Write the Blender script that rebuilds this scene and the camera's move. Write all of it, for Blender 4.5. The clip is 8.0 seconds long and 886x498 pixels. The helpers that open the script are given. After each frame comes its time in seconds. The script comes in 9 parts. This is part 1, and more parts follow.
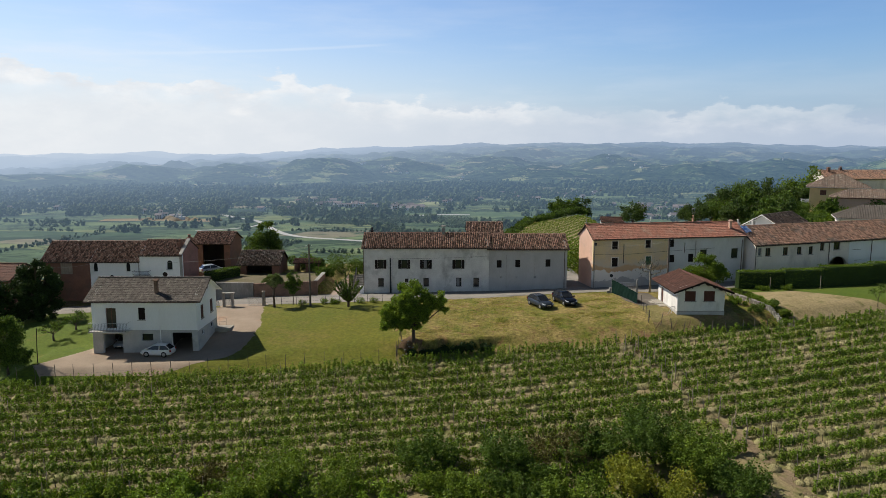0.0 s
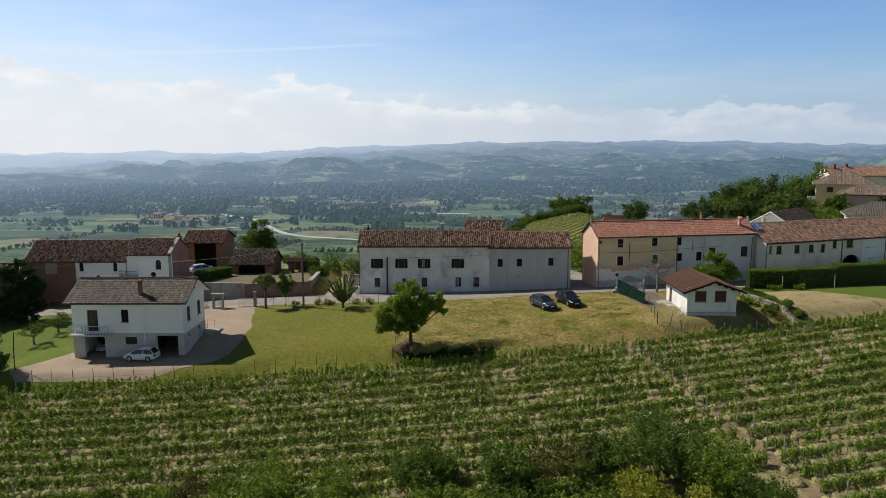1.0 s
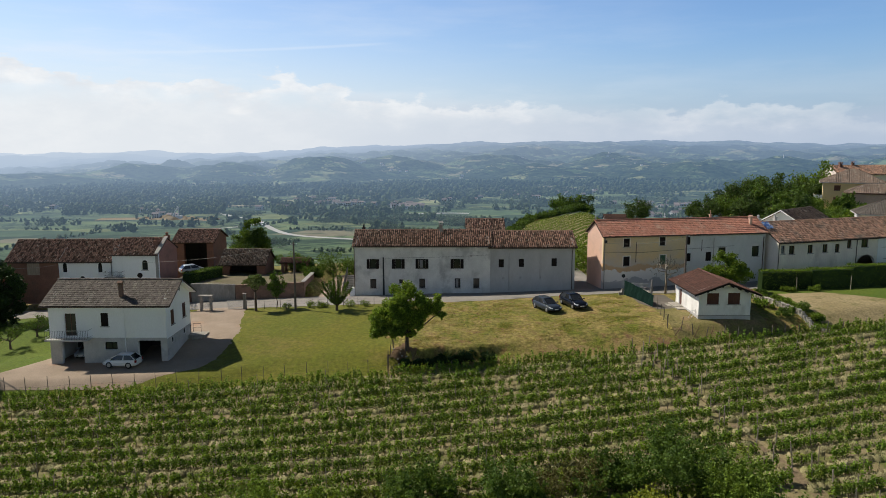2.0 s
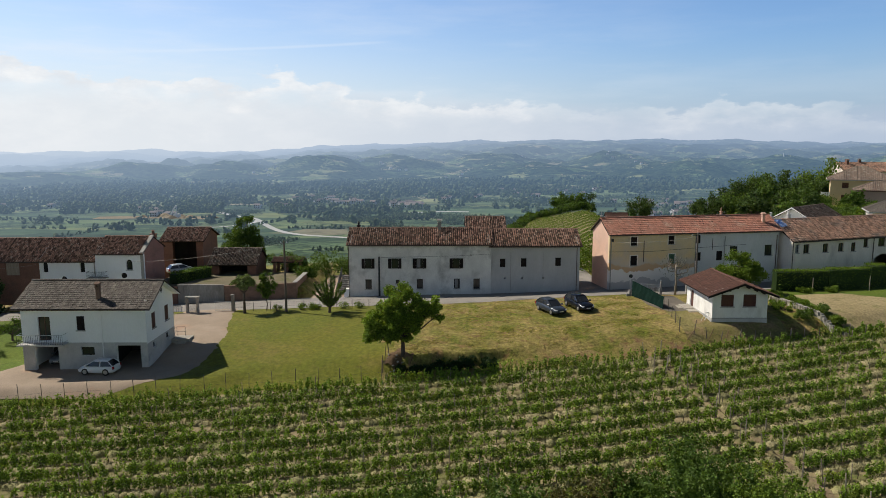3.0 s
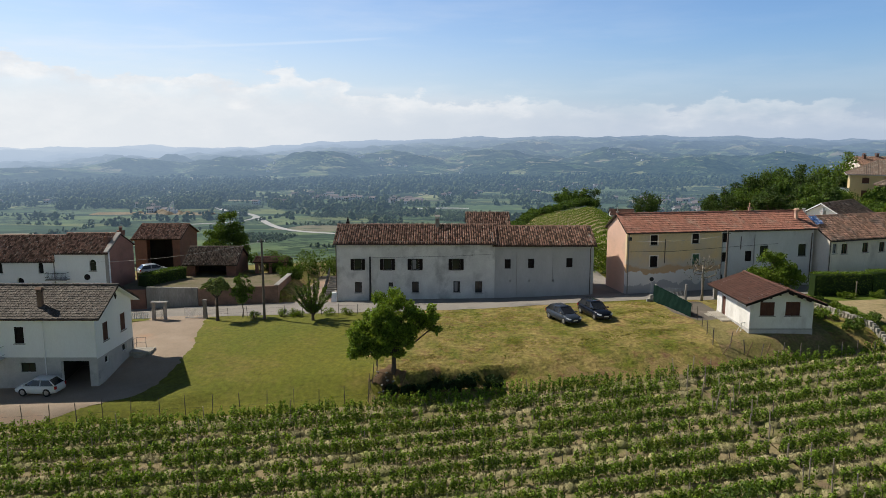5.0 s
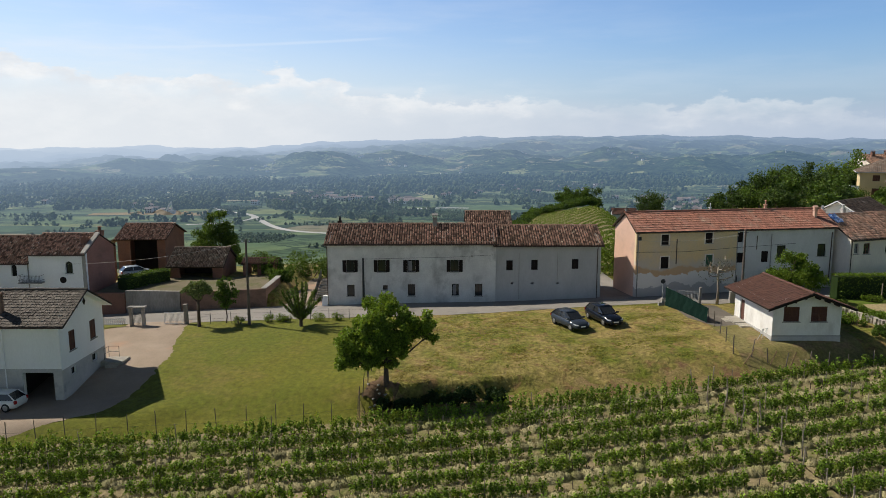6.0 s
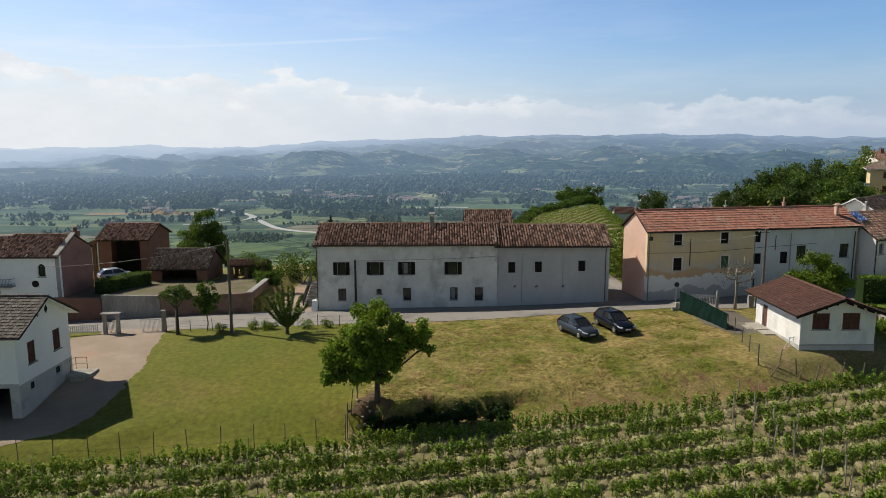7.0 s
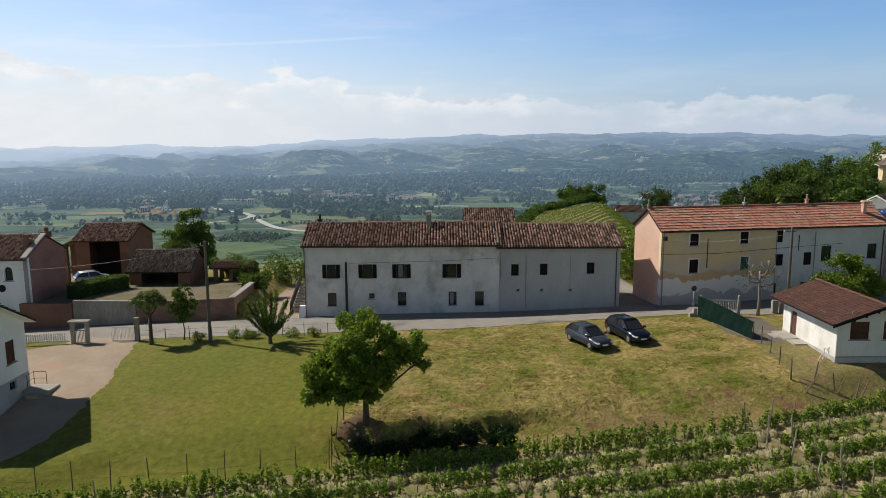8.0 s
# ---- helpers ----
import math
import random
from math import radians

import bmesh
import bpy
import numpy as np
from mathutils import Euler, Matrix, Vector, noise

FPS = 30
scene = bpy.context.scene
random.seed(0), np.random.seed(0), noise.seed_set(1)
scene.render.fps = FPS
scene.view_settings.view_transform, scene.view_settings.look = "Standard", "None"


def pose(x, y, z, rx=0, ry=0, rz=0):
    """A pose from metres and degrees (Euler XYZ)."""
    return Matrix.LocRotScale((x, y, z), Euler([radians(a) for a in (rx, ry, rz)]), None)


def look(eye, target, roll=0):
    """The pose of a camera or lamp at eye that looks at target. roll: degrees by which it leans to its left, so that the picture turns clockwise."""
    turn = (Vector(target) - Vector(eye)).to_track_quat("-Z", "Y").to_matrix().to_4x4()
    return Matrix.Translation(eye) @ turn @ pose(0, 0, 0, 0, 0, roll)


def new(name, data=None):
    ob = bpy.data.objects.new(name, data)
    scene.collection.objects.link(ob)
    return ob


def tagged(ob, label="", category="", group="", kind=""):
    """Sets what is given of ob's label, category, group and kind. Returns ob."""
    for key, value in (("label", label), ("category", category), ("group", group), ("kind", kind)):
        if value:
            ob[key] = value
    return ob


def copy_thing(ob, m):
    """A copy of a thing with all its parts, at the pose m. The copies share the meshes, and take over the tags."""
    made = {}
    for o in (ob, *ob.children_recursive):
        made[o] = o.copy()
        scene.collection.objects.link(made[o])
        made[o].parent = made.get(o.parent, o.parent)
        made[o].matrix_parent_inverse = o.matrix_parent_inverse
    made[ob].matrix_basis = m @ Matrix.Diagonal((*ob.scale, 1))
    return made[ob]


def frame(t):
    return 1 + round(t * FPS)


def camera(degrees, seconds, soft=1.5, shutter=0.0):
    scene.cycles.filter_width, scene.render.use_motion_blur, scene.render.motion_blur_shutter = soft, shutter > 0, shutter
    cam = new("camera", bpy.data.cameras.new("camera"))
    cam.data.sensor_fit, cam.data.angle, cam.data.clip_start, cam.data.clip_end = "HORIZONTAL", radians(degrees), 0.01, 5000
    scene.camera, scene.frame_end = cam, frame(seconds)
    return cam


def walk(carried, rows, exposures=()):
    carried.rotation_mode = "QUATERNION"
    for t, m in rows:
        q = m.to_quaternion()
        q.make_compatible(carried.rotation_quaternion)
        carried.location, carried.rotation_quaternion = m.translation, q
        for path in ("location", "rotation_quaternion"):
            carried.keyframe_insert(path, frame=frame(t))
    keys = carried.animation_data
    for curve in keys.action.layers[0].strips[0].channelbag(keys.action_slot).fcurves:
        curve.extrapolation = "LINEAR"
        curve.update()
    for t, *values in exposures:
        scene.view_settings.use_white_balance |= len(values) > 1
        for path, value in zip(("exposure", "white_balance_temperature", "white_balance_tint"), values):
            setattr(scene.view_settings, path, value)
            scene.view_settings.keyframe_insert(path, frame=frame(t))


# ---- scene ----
cam = camera(65.5, 8.0, soft=0.6)
PATH = [
    (0, (0.023, 0.231, 22.16), (0.023, 2.211, 21.875), 0.0),
    (0.5, (0.124, 2.084, 21.838), (0.124, 4.064, 21.552), -0.1),
    (1, (0.2, 4.091, 21.546), (0.2, 6.07, 21.258), -0.1),
    (1.5, (0.291, 6.112, 21.26), (0.291, 8.091, 20.972), -0.1),
    (3, (0.485, 12.574, 20.327), (0.487, 14.552, 20.035), -0.1),
    (3.5, (0.55, 14.784, 20.087), (0.552, 16.762, 19.792), -0.1),
    (4, (0.589, 17.167, 19.763), (0.591, 19.145, 19.467), -0.1),
    (4.5, (0.657, 19.492, 19.472), (0.659, 21.47, 19.174), -0.0),
    (4.7, (0.664, 20.48, 19.409), (0.666, 22.457, 19.107), 0.0),
    (6, (0.965, 26.843, 18.598), (0.967, 28.82, 18.296), -0.1),
    (6.5, (1.054, 29.217, 18.311), (1.056, 31.194, 18.008), -0.1),
    (7, (1.148, 31.839, 18.025), (1.152, 33.816, 17.721), -0.2),
    (7.5, (1.257, 34.381, 17.694), (1.261, 36.358, 17.39), -0.2),
    (8, (1.382, 37.154, 17.433), (1.386, 39.13, 17.126), -0.3),
]
walk(cam, [(t, look(eye, target, roll)) for t, eye, target, roll in PATH])

# ---- light ----
SUN_EL, SUN_AZ = 44.0, 62.5          # height of the sun, and how far left of straight ahead it stands
sun_to = Vector((-math.sin(radians(SUN_AZ)) * math.cos(radians(SUN_EL)), math.cos(radians(SUN_AZ)) * math.cos(radians(SUN_EL)), math.sin(radians(SUN_EL))))
sun = new("sun", bpy.data.lights.new("sun", "SUN"))
sun.data.energy, sun.data.angle, sun.data.color = 5.0, radians(0.6), (1.0, 0.925, 0.795)
sun.matrix_world = Matrix.Translation((0, 0, 300)) @ sun_to.to_track_quat("Z", "Y").to_matrix().to_4x4()
scene.view_settings.exposure = 0.0

world = bpy.data.worlds.new("sky")
scene.world = world
world.use_nodes = True
wt = world.node_tree
wt.nodes.clear()


def wn(kind, **vals):
    n = wt.nodes.new(kind)
    for key, v in vals.items():
        n.inputs[key].default_value = v
    return n


def wmath(op, a, b=0.0, clamp=False):
    n = wt.nodes.new("ShaderNodeMath")
    n.operation, n.use_clamp = op, clamp
    for i, v in enumerate((a, b)):
        if isinstance(v, (int, float)):
            n.inputs[i].default_value = v
        else:
            wt.links.new(v, n.inputs[i])
    return n.outputs[0]


def wramp(v, a, b, lo=0.0, hi=1.0):
    n = wt.nodes.new("ShaderNodeMapRange")
    n.interpolation_type = "SMOOTHSTEP"
    wt.links.new(v, n.inputs[0])
    for i, x in enumerate((a, b, lo, hi)):
        n.inputs[1 + i].default_value = x
    return n.outputs[0]


def wmix(f, a, b):
    n = wt.nodes.new("ShaderNodeMix")
    n.data_type = "RGBA"
    for sock, v in ((n.inputs[0], f), (n.inputs[6], a), (n.inputs[7], b)):
        if isinstance(v, (int, float)):
            sock.default_value = v
        elif isinstance(v, tuple):
            sock.default_value = (*v, 1)
        else:
            wt.links.new(v, sock)
    return n.outputs[2]


sky = wt.nodes.new("ShaderNodeTexSky")
sky.sky_type, sky.sun_disc = "NISHITA", False
sky.sun_elevation, sky.sun_rotation = radians(SUN_EL), radians(-SUN_AZ)
sky.altitude, sky.air_density, sky.dust_density, sky.ozone_density = 300, 1.1, 0.5, 1.6
co = wt.nodes.new("ShaderNodeTexCoord")
sep = wt.nodes.new("ShaderNodeSeparateXYZ")
wt.links.new(co.outputs["Generated"], sep.inputs[0])
el = sep.outputs[2]
side = wramp(sep.outputs[0], -0.6, 0.55, 1.0, 0.0)       # more glare and cloud towards the sun


def cloud_noise(sx, sz, detail, rough, off):
    mp = wt.nodes.new("ShaderNodeMapping")
    mp.inputs[1].default_value = off
    mp.inputs[3].default_value = (sx, sx, sz)
    wt.links.new(co.outputs["Generated"], mp.inputs[0])
    n = wn("ShaderNodeTexNoise", Scale=1.0, Detail=detail, Roughness=rough)
    wt.links.new(mp.outputs[0], n.inputs[0])
    return n.outputs[0]


SKY_GAIN = 0.11
puff = cloud_noise(13, 30, 9, 0.58, (3.1, 0.4, 0.2))
big = cloud_noise(4, 9, 4, 0.5, (1.2, 5.4, 0.9))
veil = cloud_noise(4, 26, 6, 0.6, (7.7, 2.4, 0.3))
edge = wmath("SUBTRACT", el, wmath("ADD", wmath("ADD", wmath("MULTIPLY", side, 0.045), 0.048), wmath("ADD", wmath("MULTIPLY", wmath("SUBTRACT", puff, 0.5), 0.12), wmath("MULTIPLY", wmath("SUBTRACT", big, 0.5), 0.06))))
cum = wmath("MULTIPLY", wmath("MULTIPLY", wramp(edge, -0.007, 0.004, 1.0, 0.0), wramp(edge, -0.04, -0.002, 0.3, 1.0)), wramp(big, 0.36, 0.56, 0.3, 1.0))
haze = wmath("MULTIPLY", wramp(el, 0.0, 0.16, 1.0, 0.0), 0.85)
thin = wmath("MULTIPLY", wmath("MULTIPLY", wramp(veil, 0.42, 0.75), wramp(el, 0.06, 0.3, 0.8, 0.0)), wmath("ADD", wmath("MULTIPLY", side, 0.5), 0.1))
tone = wt.nodes.new("ShaderNodeVectorMath")
tone.operation = "SCALE"
tone.inputs[3].default_value = SKY_GAIN
wt.links.new(sky.outputs[0], tone.inputs[0])
ahead = wramp(wmath("ADD", sep.outputs[1], wmath("MULTIPLY", sep.outputs[0], -0.5)), -0.9, 0.75)      # the half of the sky that the sun is in
hz = wmix(ahead, (0.265, 0.29, 0.325), wmix(side, (0.39, 0.49, 0.655), (0.71, 0.765, 0.83)))
blue = wmix(1.0, tone.outputs[0], wmix(wramp(el, 0.30, 0.6), wmix(ahead, (0.98, 0.9, 0.8), (0.70, 0.90, 1.19)), (0.275, 0.28, 0.285)))
blue.node.blend_type = "MULTIPLY"
c1 = wmix(haze, blue, hz)
c2 = wmix(wmath("MULTIPLY", wmath("MULTIPLY", side, ahead), wramp(el, 0.0, 0.36, 0.62, 0.0)), c1, (0.86, 0.90, 0.93))
c3 = wmix(wmath("MULTIPLY", thin, ahead), c2, (0.86, 0.89, 0.93))
base = wramp(wmath("ADD", el, wmath("ADD", wmath("MULTIPLY", puff, 0.05), wmath("MULTIPLY", side, -0.03))), 0.045, 0.085, 0.72, 0.0)
c3 = wmix(wmath("MULTIPLY", base, ahead), c3, wmix(side, (0.47, 0.555, 0.69), (0.79, 0.825, 0.865)))
shade = wramp(cloud_noise(17, 36, 8, 0.6, (3.4, 0.5, 0.2)), 0.35, 0.7)
c4 = wmix(wmath("MULTIPLY", wmath("MULTIPLY", cum, wmath("ADD", wmath("MULTIPLY", side, 0.5), 0.42)), ahead), c3, wmix(shade, (0.77, 0.80, 0.84), (0.95, 0.95, 0.95)))
# a faint vapour trail
trail = wmath("ABSOLUTE", wmath("SUBTRACT", el, wmath("ADD", wmath("MULTIPLY", sep.outputs[0], 0.07), 0.150)))
trail = wmath("MULTIPLY", wramp(trail, 0.0003, 0.003, 0.17, 0.0), wmath("MULTIPLY", wramp(sep.outputs[0], -0.5, -0.25), wramp(sep.outputs[0], -0.12, -0.05, 1.0, 0.0)))
c4 = wmix(wmath("MULTIPLY", trail, ahead), c4, (0.93, 0.95, 0.97))
below = wramp(el, -0.06, -0.005, 1.0, 0.0)
c5 = wmix(below, c4, (0.12, 0.13, 0.10))
bg = wn("ShaderNodeBackground", Strength=1.0)
wt.links.new(c5, bg.inputs[0])
wo = wt.nodes.new("ShaderNodeOutputWorld")
wt.links.new(bg.outputs[0], wo.inputs[0])


# ---- materials ----
def material(name, c1, c2, big=0.4, fine=9.0, rough=0.85, bump=0.25, vary=0.35, island=0.0, objrand=0.0, metal=0.0,
             stretch=(1, 1, 1), third=None, third_at=(0.58, 0.7), third_scale=0.25, leaf=0.0, spec=0.3, dist=0.02):
    """Two colours mixed by a broad noise, a fine grain over them, an optional third colour in stains, and relief."""
    m = bpy.data.materials.new(name)
    m.use_nodes = True
    t = m.node_tree
    bsdf = t.nodes["Principled BSDF"]
    geo = t.nodes.new("ShaderNodeNewGeometry")
    mp = t.nodes.new("ShaderNodeMapping")
    mp.inputs[3].default_value = stretch
    t.links.new(geo.outputs["Position"], mp.inputs[0])

    def noise_at(scale, detail=4.0, rgh=0.6, off=0.0):
        n = t.nodes.new("ShaderNodeTexNoise")
        n.inputs["Scale"].default_value, n.inputs["Detail"].default_value, n.inputs["Roughness"].default_value = scale, detail, rgh
        if off:
            ad = t.nodes.new("ShaderNodeVectorMath")
            ad.inputs[1].default_value = (off, off * 0.7, off * 1.3)
            t.links.new(mp.outputs[0], ad.inputs[0])
            t.links.new(ad.outputs[0], n.inputs[0])
        else:
            t.links.new(mp.outputs[0], n.inputs[0])
        return n.outputs[0]

    def mrange(v, a, b, lo, hi):
        n = t.nodes.new("ShaderNodeMapRange")
        t.links.new(v, n.inputs[0])
        for i, x in enumerate((a, b, lo, hi)):
            n.inputs[1 + i].default_value = x
        return n.outputs[0]

    def mix(f, a, b, blend="MIX"):
        n = t.nodes.new("ShaderNodeMix")
        n.data_type, n.blend_type = "RGBA", blend
        for sock, v in ((n.inputs[0], f), (n.inputs[6], a), (n.inputs[7], b)):
            if isinstance(v, (int, float)):
                sock.default_value = v
            elif isinstance(v, tuple):
                sock.default_value = (*v, 1)
            else:
                t.links.new(v, sock)
        return n.outputs[2]

    col = mix(mrange(noise_at(big), 0.35, 0.65, 0, 1), c1, c2)
    if third:
        col = mix(mrange(noise_at(third_scale, 6, 0.62, 13.7), third_at[0], third_at[1], 0, 1), col, third)
    grain = noise_at(fine, 5, 0.65)
    g = mrange(grain, 0.25, 0.75, 1 - vary, 1 + vary)
    comb = t.nodes.new("ShaderNodeCombineColor")
    for i in range(3):
        t.links.new(g, comb.inputs[i])
    col = mix(1.0, col, comb.outputs[0], "MULTIPLY")
    for amount, out in ((island, geo.outputs["Random Per Island"]), (objrand, None)):
        if amount:
            if out is None:
                out = t.nodes.new("ShaderNodeObjectInfo").outputs["Random"]
            r = mrange(out, 0, 1, 1 - amount, 1 + amount)
            comb2 = t.nodes.new("ShaderNodeCombineColor")
            for i in range(3):
                t.links.new(r, comb2.inputs[i])
            col = mix(1.0, col, comb2.outputs[0], "MULTIPLY")
    t.links.new(col, bsdf.inputs["Base Color"])
    bsdf.inputs["Roughness"].default_value, bsdf.inputs["Metallic"].default_value = rough, metal
    bsdf.inputs["Specular IOR Level"].default_value = spec * (0.5 if leaf else 1.0)
    if bump:
        bp = t.nodes.new("ShaderNodeBump")
        bp.inputs["Strength"].default_value, bp.inputs["Distance"].default_value = bump, dist
        t.links.new(grain, bp.inputs["Height"])
        t.links.new(bp.outputs[0], bsdf.inputs["Normal"])
    if leaf:
        tr = t.nodes.new("ShaderNodeBsdfTranslucent")
        t.links.new(mix(1.0, col, (1.25, 1.2, 0.6), "MULTIPLY"), tr.inputs[0])
        ms = t.nodes.new("ShaderNodeMixShader")
        ms.inputs[0].default_value = leaf
        t.links.new(bsdf.outputs[0], ms.inputs[1])
        t.links.new(tr.outputs[0], ms.inputs[2])
        t.links.new(ms.outputs[0], t.nodes["Material Output"].inputs[0])
    return m


M = {}
M["grass"] = material("grass", (0.105, 0.124, 0.009), (0.14, 0.136, 0.013), 0.12, 2.4, 0.95, 0.8, 0.38, third=(0.175, 0.145, 0.032), third_at=(0.55, 0.72), third_scale=0.2, dist=0.14)
M["meadow"] = material("meadow", (0.125, 0.14, 0.014), (0.30, 0.225, 0.08), 0.33, 2.6, 0.95, 1.0, 0.6, third=(0.22, 0.14, 0.055), third_at=(0.54, 0.66), third_scale=0.8, dist=0.22)
M["soil"] = material("soil", (0.28, 0.22, 0.125), (0.22, 0.185, 0.09), 0.5, 6.0, 0.95, 0.6, 0.3, third=(0.12, 0.135, 0.035), third_at=(0.46, 0.62), third_scale=0.5, dist=0.06)
M["earth"] = material("earth", (0.235, 0.175, 0.11), (0.18, 0.135, 0.08), 0.6, 5.0, 0.95, 0.7, 0.4, third=(0.12, 0.13, 0.035), third_at=(0.5, 0.66), third_scale=0.6, dist=0.06)
M["gravel"] = material("gravel", (0.35, 0.275, 0.21), (0.27, 0.21, 0.155), 0.25, 14.0, 0.95, 0.4, 0.22, third=(0.37, 0.235, 0.16), third_at=(0.56, 0.7), third_scale=0.22)
M["asphalt"] = material("asphalt", (0.275, 0.255, 0.23), (0.235, 0.215, 0.195), 0.3, 20.0, 0.9, 0.2, 0.15, third=(0.16, 0.15, 0.14), third_at=(0.55, 0.68), third_scale=0.22)
M["bed"] = material("bed", (0.33, 0.265, 0.145), (0.265, 0.21, 0.105), 0.3, 4.0, 0.95, 0.7, 0.4, third=(0.13, 0.13, 0.035), third_at=(0.54, 0.7), third_scale=0.5, dist=0.1)
M["plot"] = material("plot", (0.21, 0.175, 0.07), (0.155, 0.14, 0.04), 0.4, 4.0, 0.95, 0.7, 0.45, third=(0.24, 0.165, 0.085), third_at=(0.52, 0.66), third_scale=0.6, dist=0.1)
M["paving"] = material("paving", (0.15, 0.13, 0.11), (0.12, 0.105, 0.09), 0.5, 12.0, 0.92, 0.2, 0.18, third=(0.19, 0.17, 0.14), third_at=(0.55, 0.7), third_scale=0.5)
M["bank"] = material("bank", (0.28, 0.20, 0.085), (0.18, 0.165, 0.035), 0.5, 5.0, 0.95, 0.9, 0.5, third=(0.20, 0.115, 0.06), third_at=(0.52, 0.66), third_scale=0.8, dist=0.12)
M["concrete"] = material("concrete", (0.36, 0.345, 0.32), (0.28, 0.265, 0.25), 0.7, 10.0, 0.9, 0.2, 0.15, stretch=(1, 1, 0.35))
M["old_concrete"] = material("old_concrete", (0.33, 0.31, 0.285), (0.24, 0.225, 0.205), 0.9, 8.0, 0.92, 0.2, 0.2, stretch=(1, 1, 0.3), third=(0.17, 0.15, 0.13), third_at=(0.55, 0.72), third_scale=0.6)
M["plaster_grey"] = material("plaster_grey", (0.74, 0.725, 0.70), (0.60, 0.585, 0.565), 0.55, 8.0, 0.92, 0.12, 0.1, stretch=(1, 1, 0.8), third=(0.30, 0.29, 0.28), third_at=(0.52, 0.76), third_scale=0.45)
M["plaster_cool"] = material("plaster_cool", (0.51, 0.50, 0.495), (0.44, 0.435, 0.43), 0.5, 8.0, 0.92, 0.1, 0.08, stretch=(1, 1, 0.4), third=(0.38, 0.37, 0.36), third_at=(0.56, 0.8), third_scale=0.4)
M["plaster_white"] = material("plaster_white", (0.88, 0.88, 0.885), (0.84, 0.84, 0.84), 0.5, 9.0, 0.9, 0.08, 0.04, stretch=(1, 1, 0.4), third=(0.74, 0.73, 0.71), third_at=(0.6, 0.8), third_scale=0.4)
M["plaster_hut"] = material("plaster_hut", (0.80, 0.78, 0.75), (0.70, 0.68, 0.65), 0.6, 9.0, 0.9, 0.1, 0.06, stretch=(1, 1, 0.5), third=(0.55, 0.52, 0.48), third_at=(0.56, 0.78), third_scale=0.6)
M["plaster_pale"] = material("plaster_pale", (0.68, 0.67, 0.66), (0.60, 0.59, 0.575), 0.5, 8.0, 0.92, 0.1, 0.08, stretch=(1, 1, 0.5), third=(0.44, 0.42, 0.40), third_at=(0.56, 0.78), third_scale=0.45)
M["yard"] = material("yard", (0.17, 0.14, 0.09), (0.12, 0.11, 0.06), 0.4, 5.0, 0.95, 0.6, 0.35, third=(0.10, 0.105, 0.03), third_at=(0.54, 0.68), third_scale=0.4, dist=0.06)
M["plaster_base"] = material("plaster_base", (0.52, 0.50, 0.48), (0.42, 0.41, 0.40), 0.8, 8.0, 0.92, 0.15, 0.1, third=(0.30, 0.29, 0.28), third_at=(0.58, 0.72), third_scale=0.6)
M["plaster_dirty"] = material("plaster_dirty", (0.86, 0.77, 0.68), (0.77, 0.68, 0.60), 0.5, 8.0, 0.92, 0.12, 0.1, stretch=(1, 1, 0.4), third=(0.56, 0.48, 0.42), third_at=(0.55, 0.75), third_scale=0.35)
M["plaster_pink"] = material("plaster_pink", (0.67, 0.44, 0.34), (0.60, 0.40, 0.31), 0.4, 8.0, 0.92, 0.1, 0.07, third=(0.46, 0.34, 0.29), third_at=(0.55, 0.75))
M["brick_wall"] = material("brick_wall", (0.24, 0.125, 0.09), (0.19, 0.10, 0.075), 0.6, 6.0, 0.93, 0.25, 0.2, third=(0.15, 0.10, 0.08), third_at=(0.55, 0.7))
M["brick_rose"] = material("brick_rose", (0.33, 0.175, 0.145), (0.28, 0.145, 0.12), 0.5, 6.0, 0.93, 0.2, 0.16, stretch=(1, 1, 1.6), third=(0.23, 0.135, 0.11), third_at=(0.55, 0.7))
M["brick_old"] = material("brick_old", (0.24, 0.15, 0.11), (0.18, 0.115, 0.085), 0.8, 6.0, 0.93, 0.3, 0.25, stretch=(1, 1, 1.6), third=(0.12, 0.09, 0.07), third_at=(0.52, 0.68), third_scale=0.6)
M["coppo"] = material("coppo", (0.34, 0.195, 0.14), (0.185, 0.118, 0.095), 5.0, 9.0, 0.9, 0.2, 0.3, island=0.72, third=(0.46, 0.39, 0.32), third_at=(0.56, 0.66), third_scale=2.6)
M["coppo_old"] = material("coppo_old", (0.19, 0.135, 0.105), (0.145, 0.112, 0.092), 0.9, 6.0, 0.9, 0.2, 0.25, island=0.55, third=(0.30, 0.27, 0.225), third_at=(0.54, 0.68), third_scale=1.4)
M["coppo_pale"] = material("coppo_pale", (0.50, 0.29, 0.205), (0.40, 0.245, 0.18), 0.6, 5.0, 0.9, 0.2, 0.22, island=0.45, third=(0.25, 0.20, 0.17), third_at=(0.5, 0.7), third_scale=0.6)
M["tile_orange"] = material("tile_orange", (0.37, 0.165, 0.115), (0.30, 0.145, 0.108), 0.8, 5.0, 0.85, 0.15, 0.18, island=0.18, third=(0.32, 0.23, 0.18), third_at=(0.54, 0.7), third_scale=0.5)
M["tile_grey"] = material("tile_grey", (0.125, 0.108, 0.095), (0.098, 0.086, 0.076), 0.8, 5.0, 0.9, 0.2, 0.2, island=0.3, third=(0.16, 0.145, 0.125), third_at=(0.56, 0.7), third_scale=1.2)
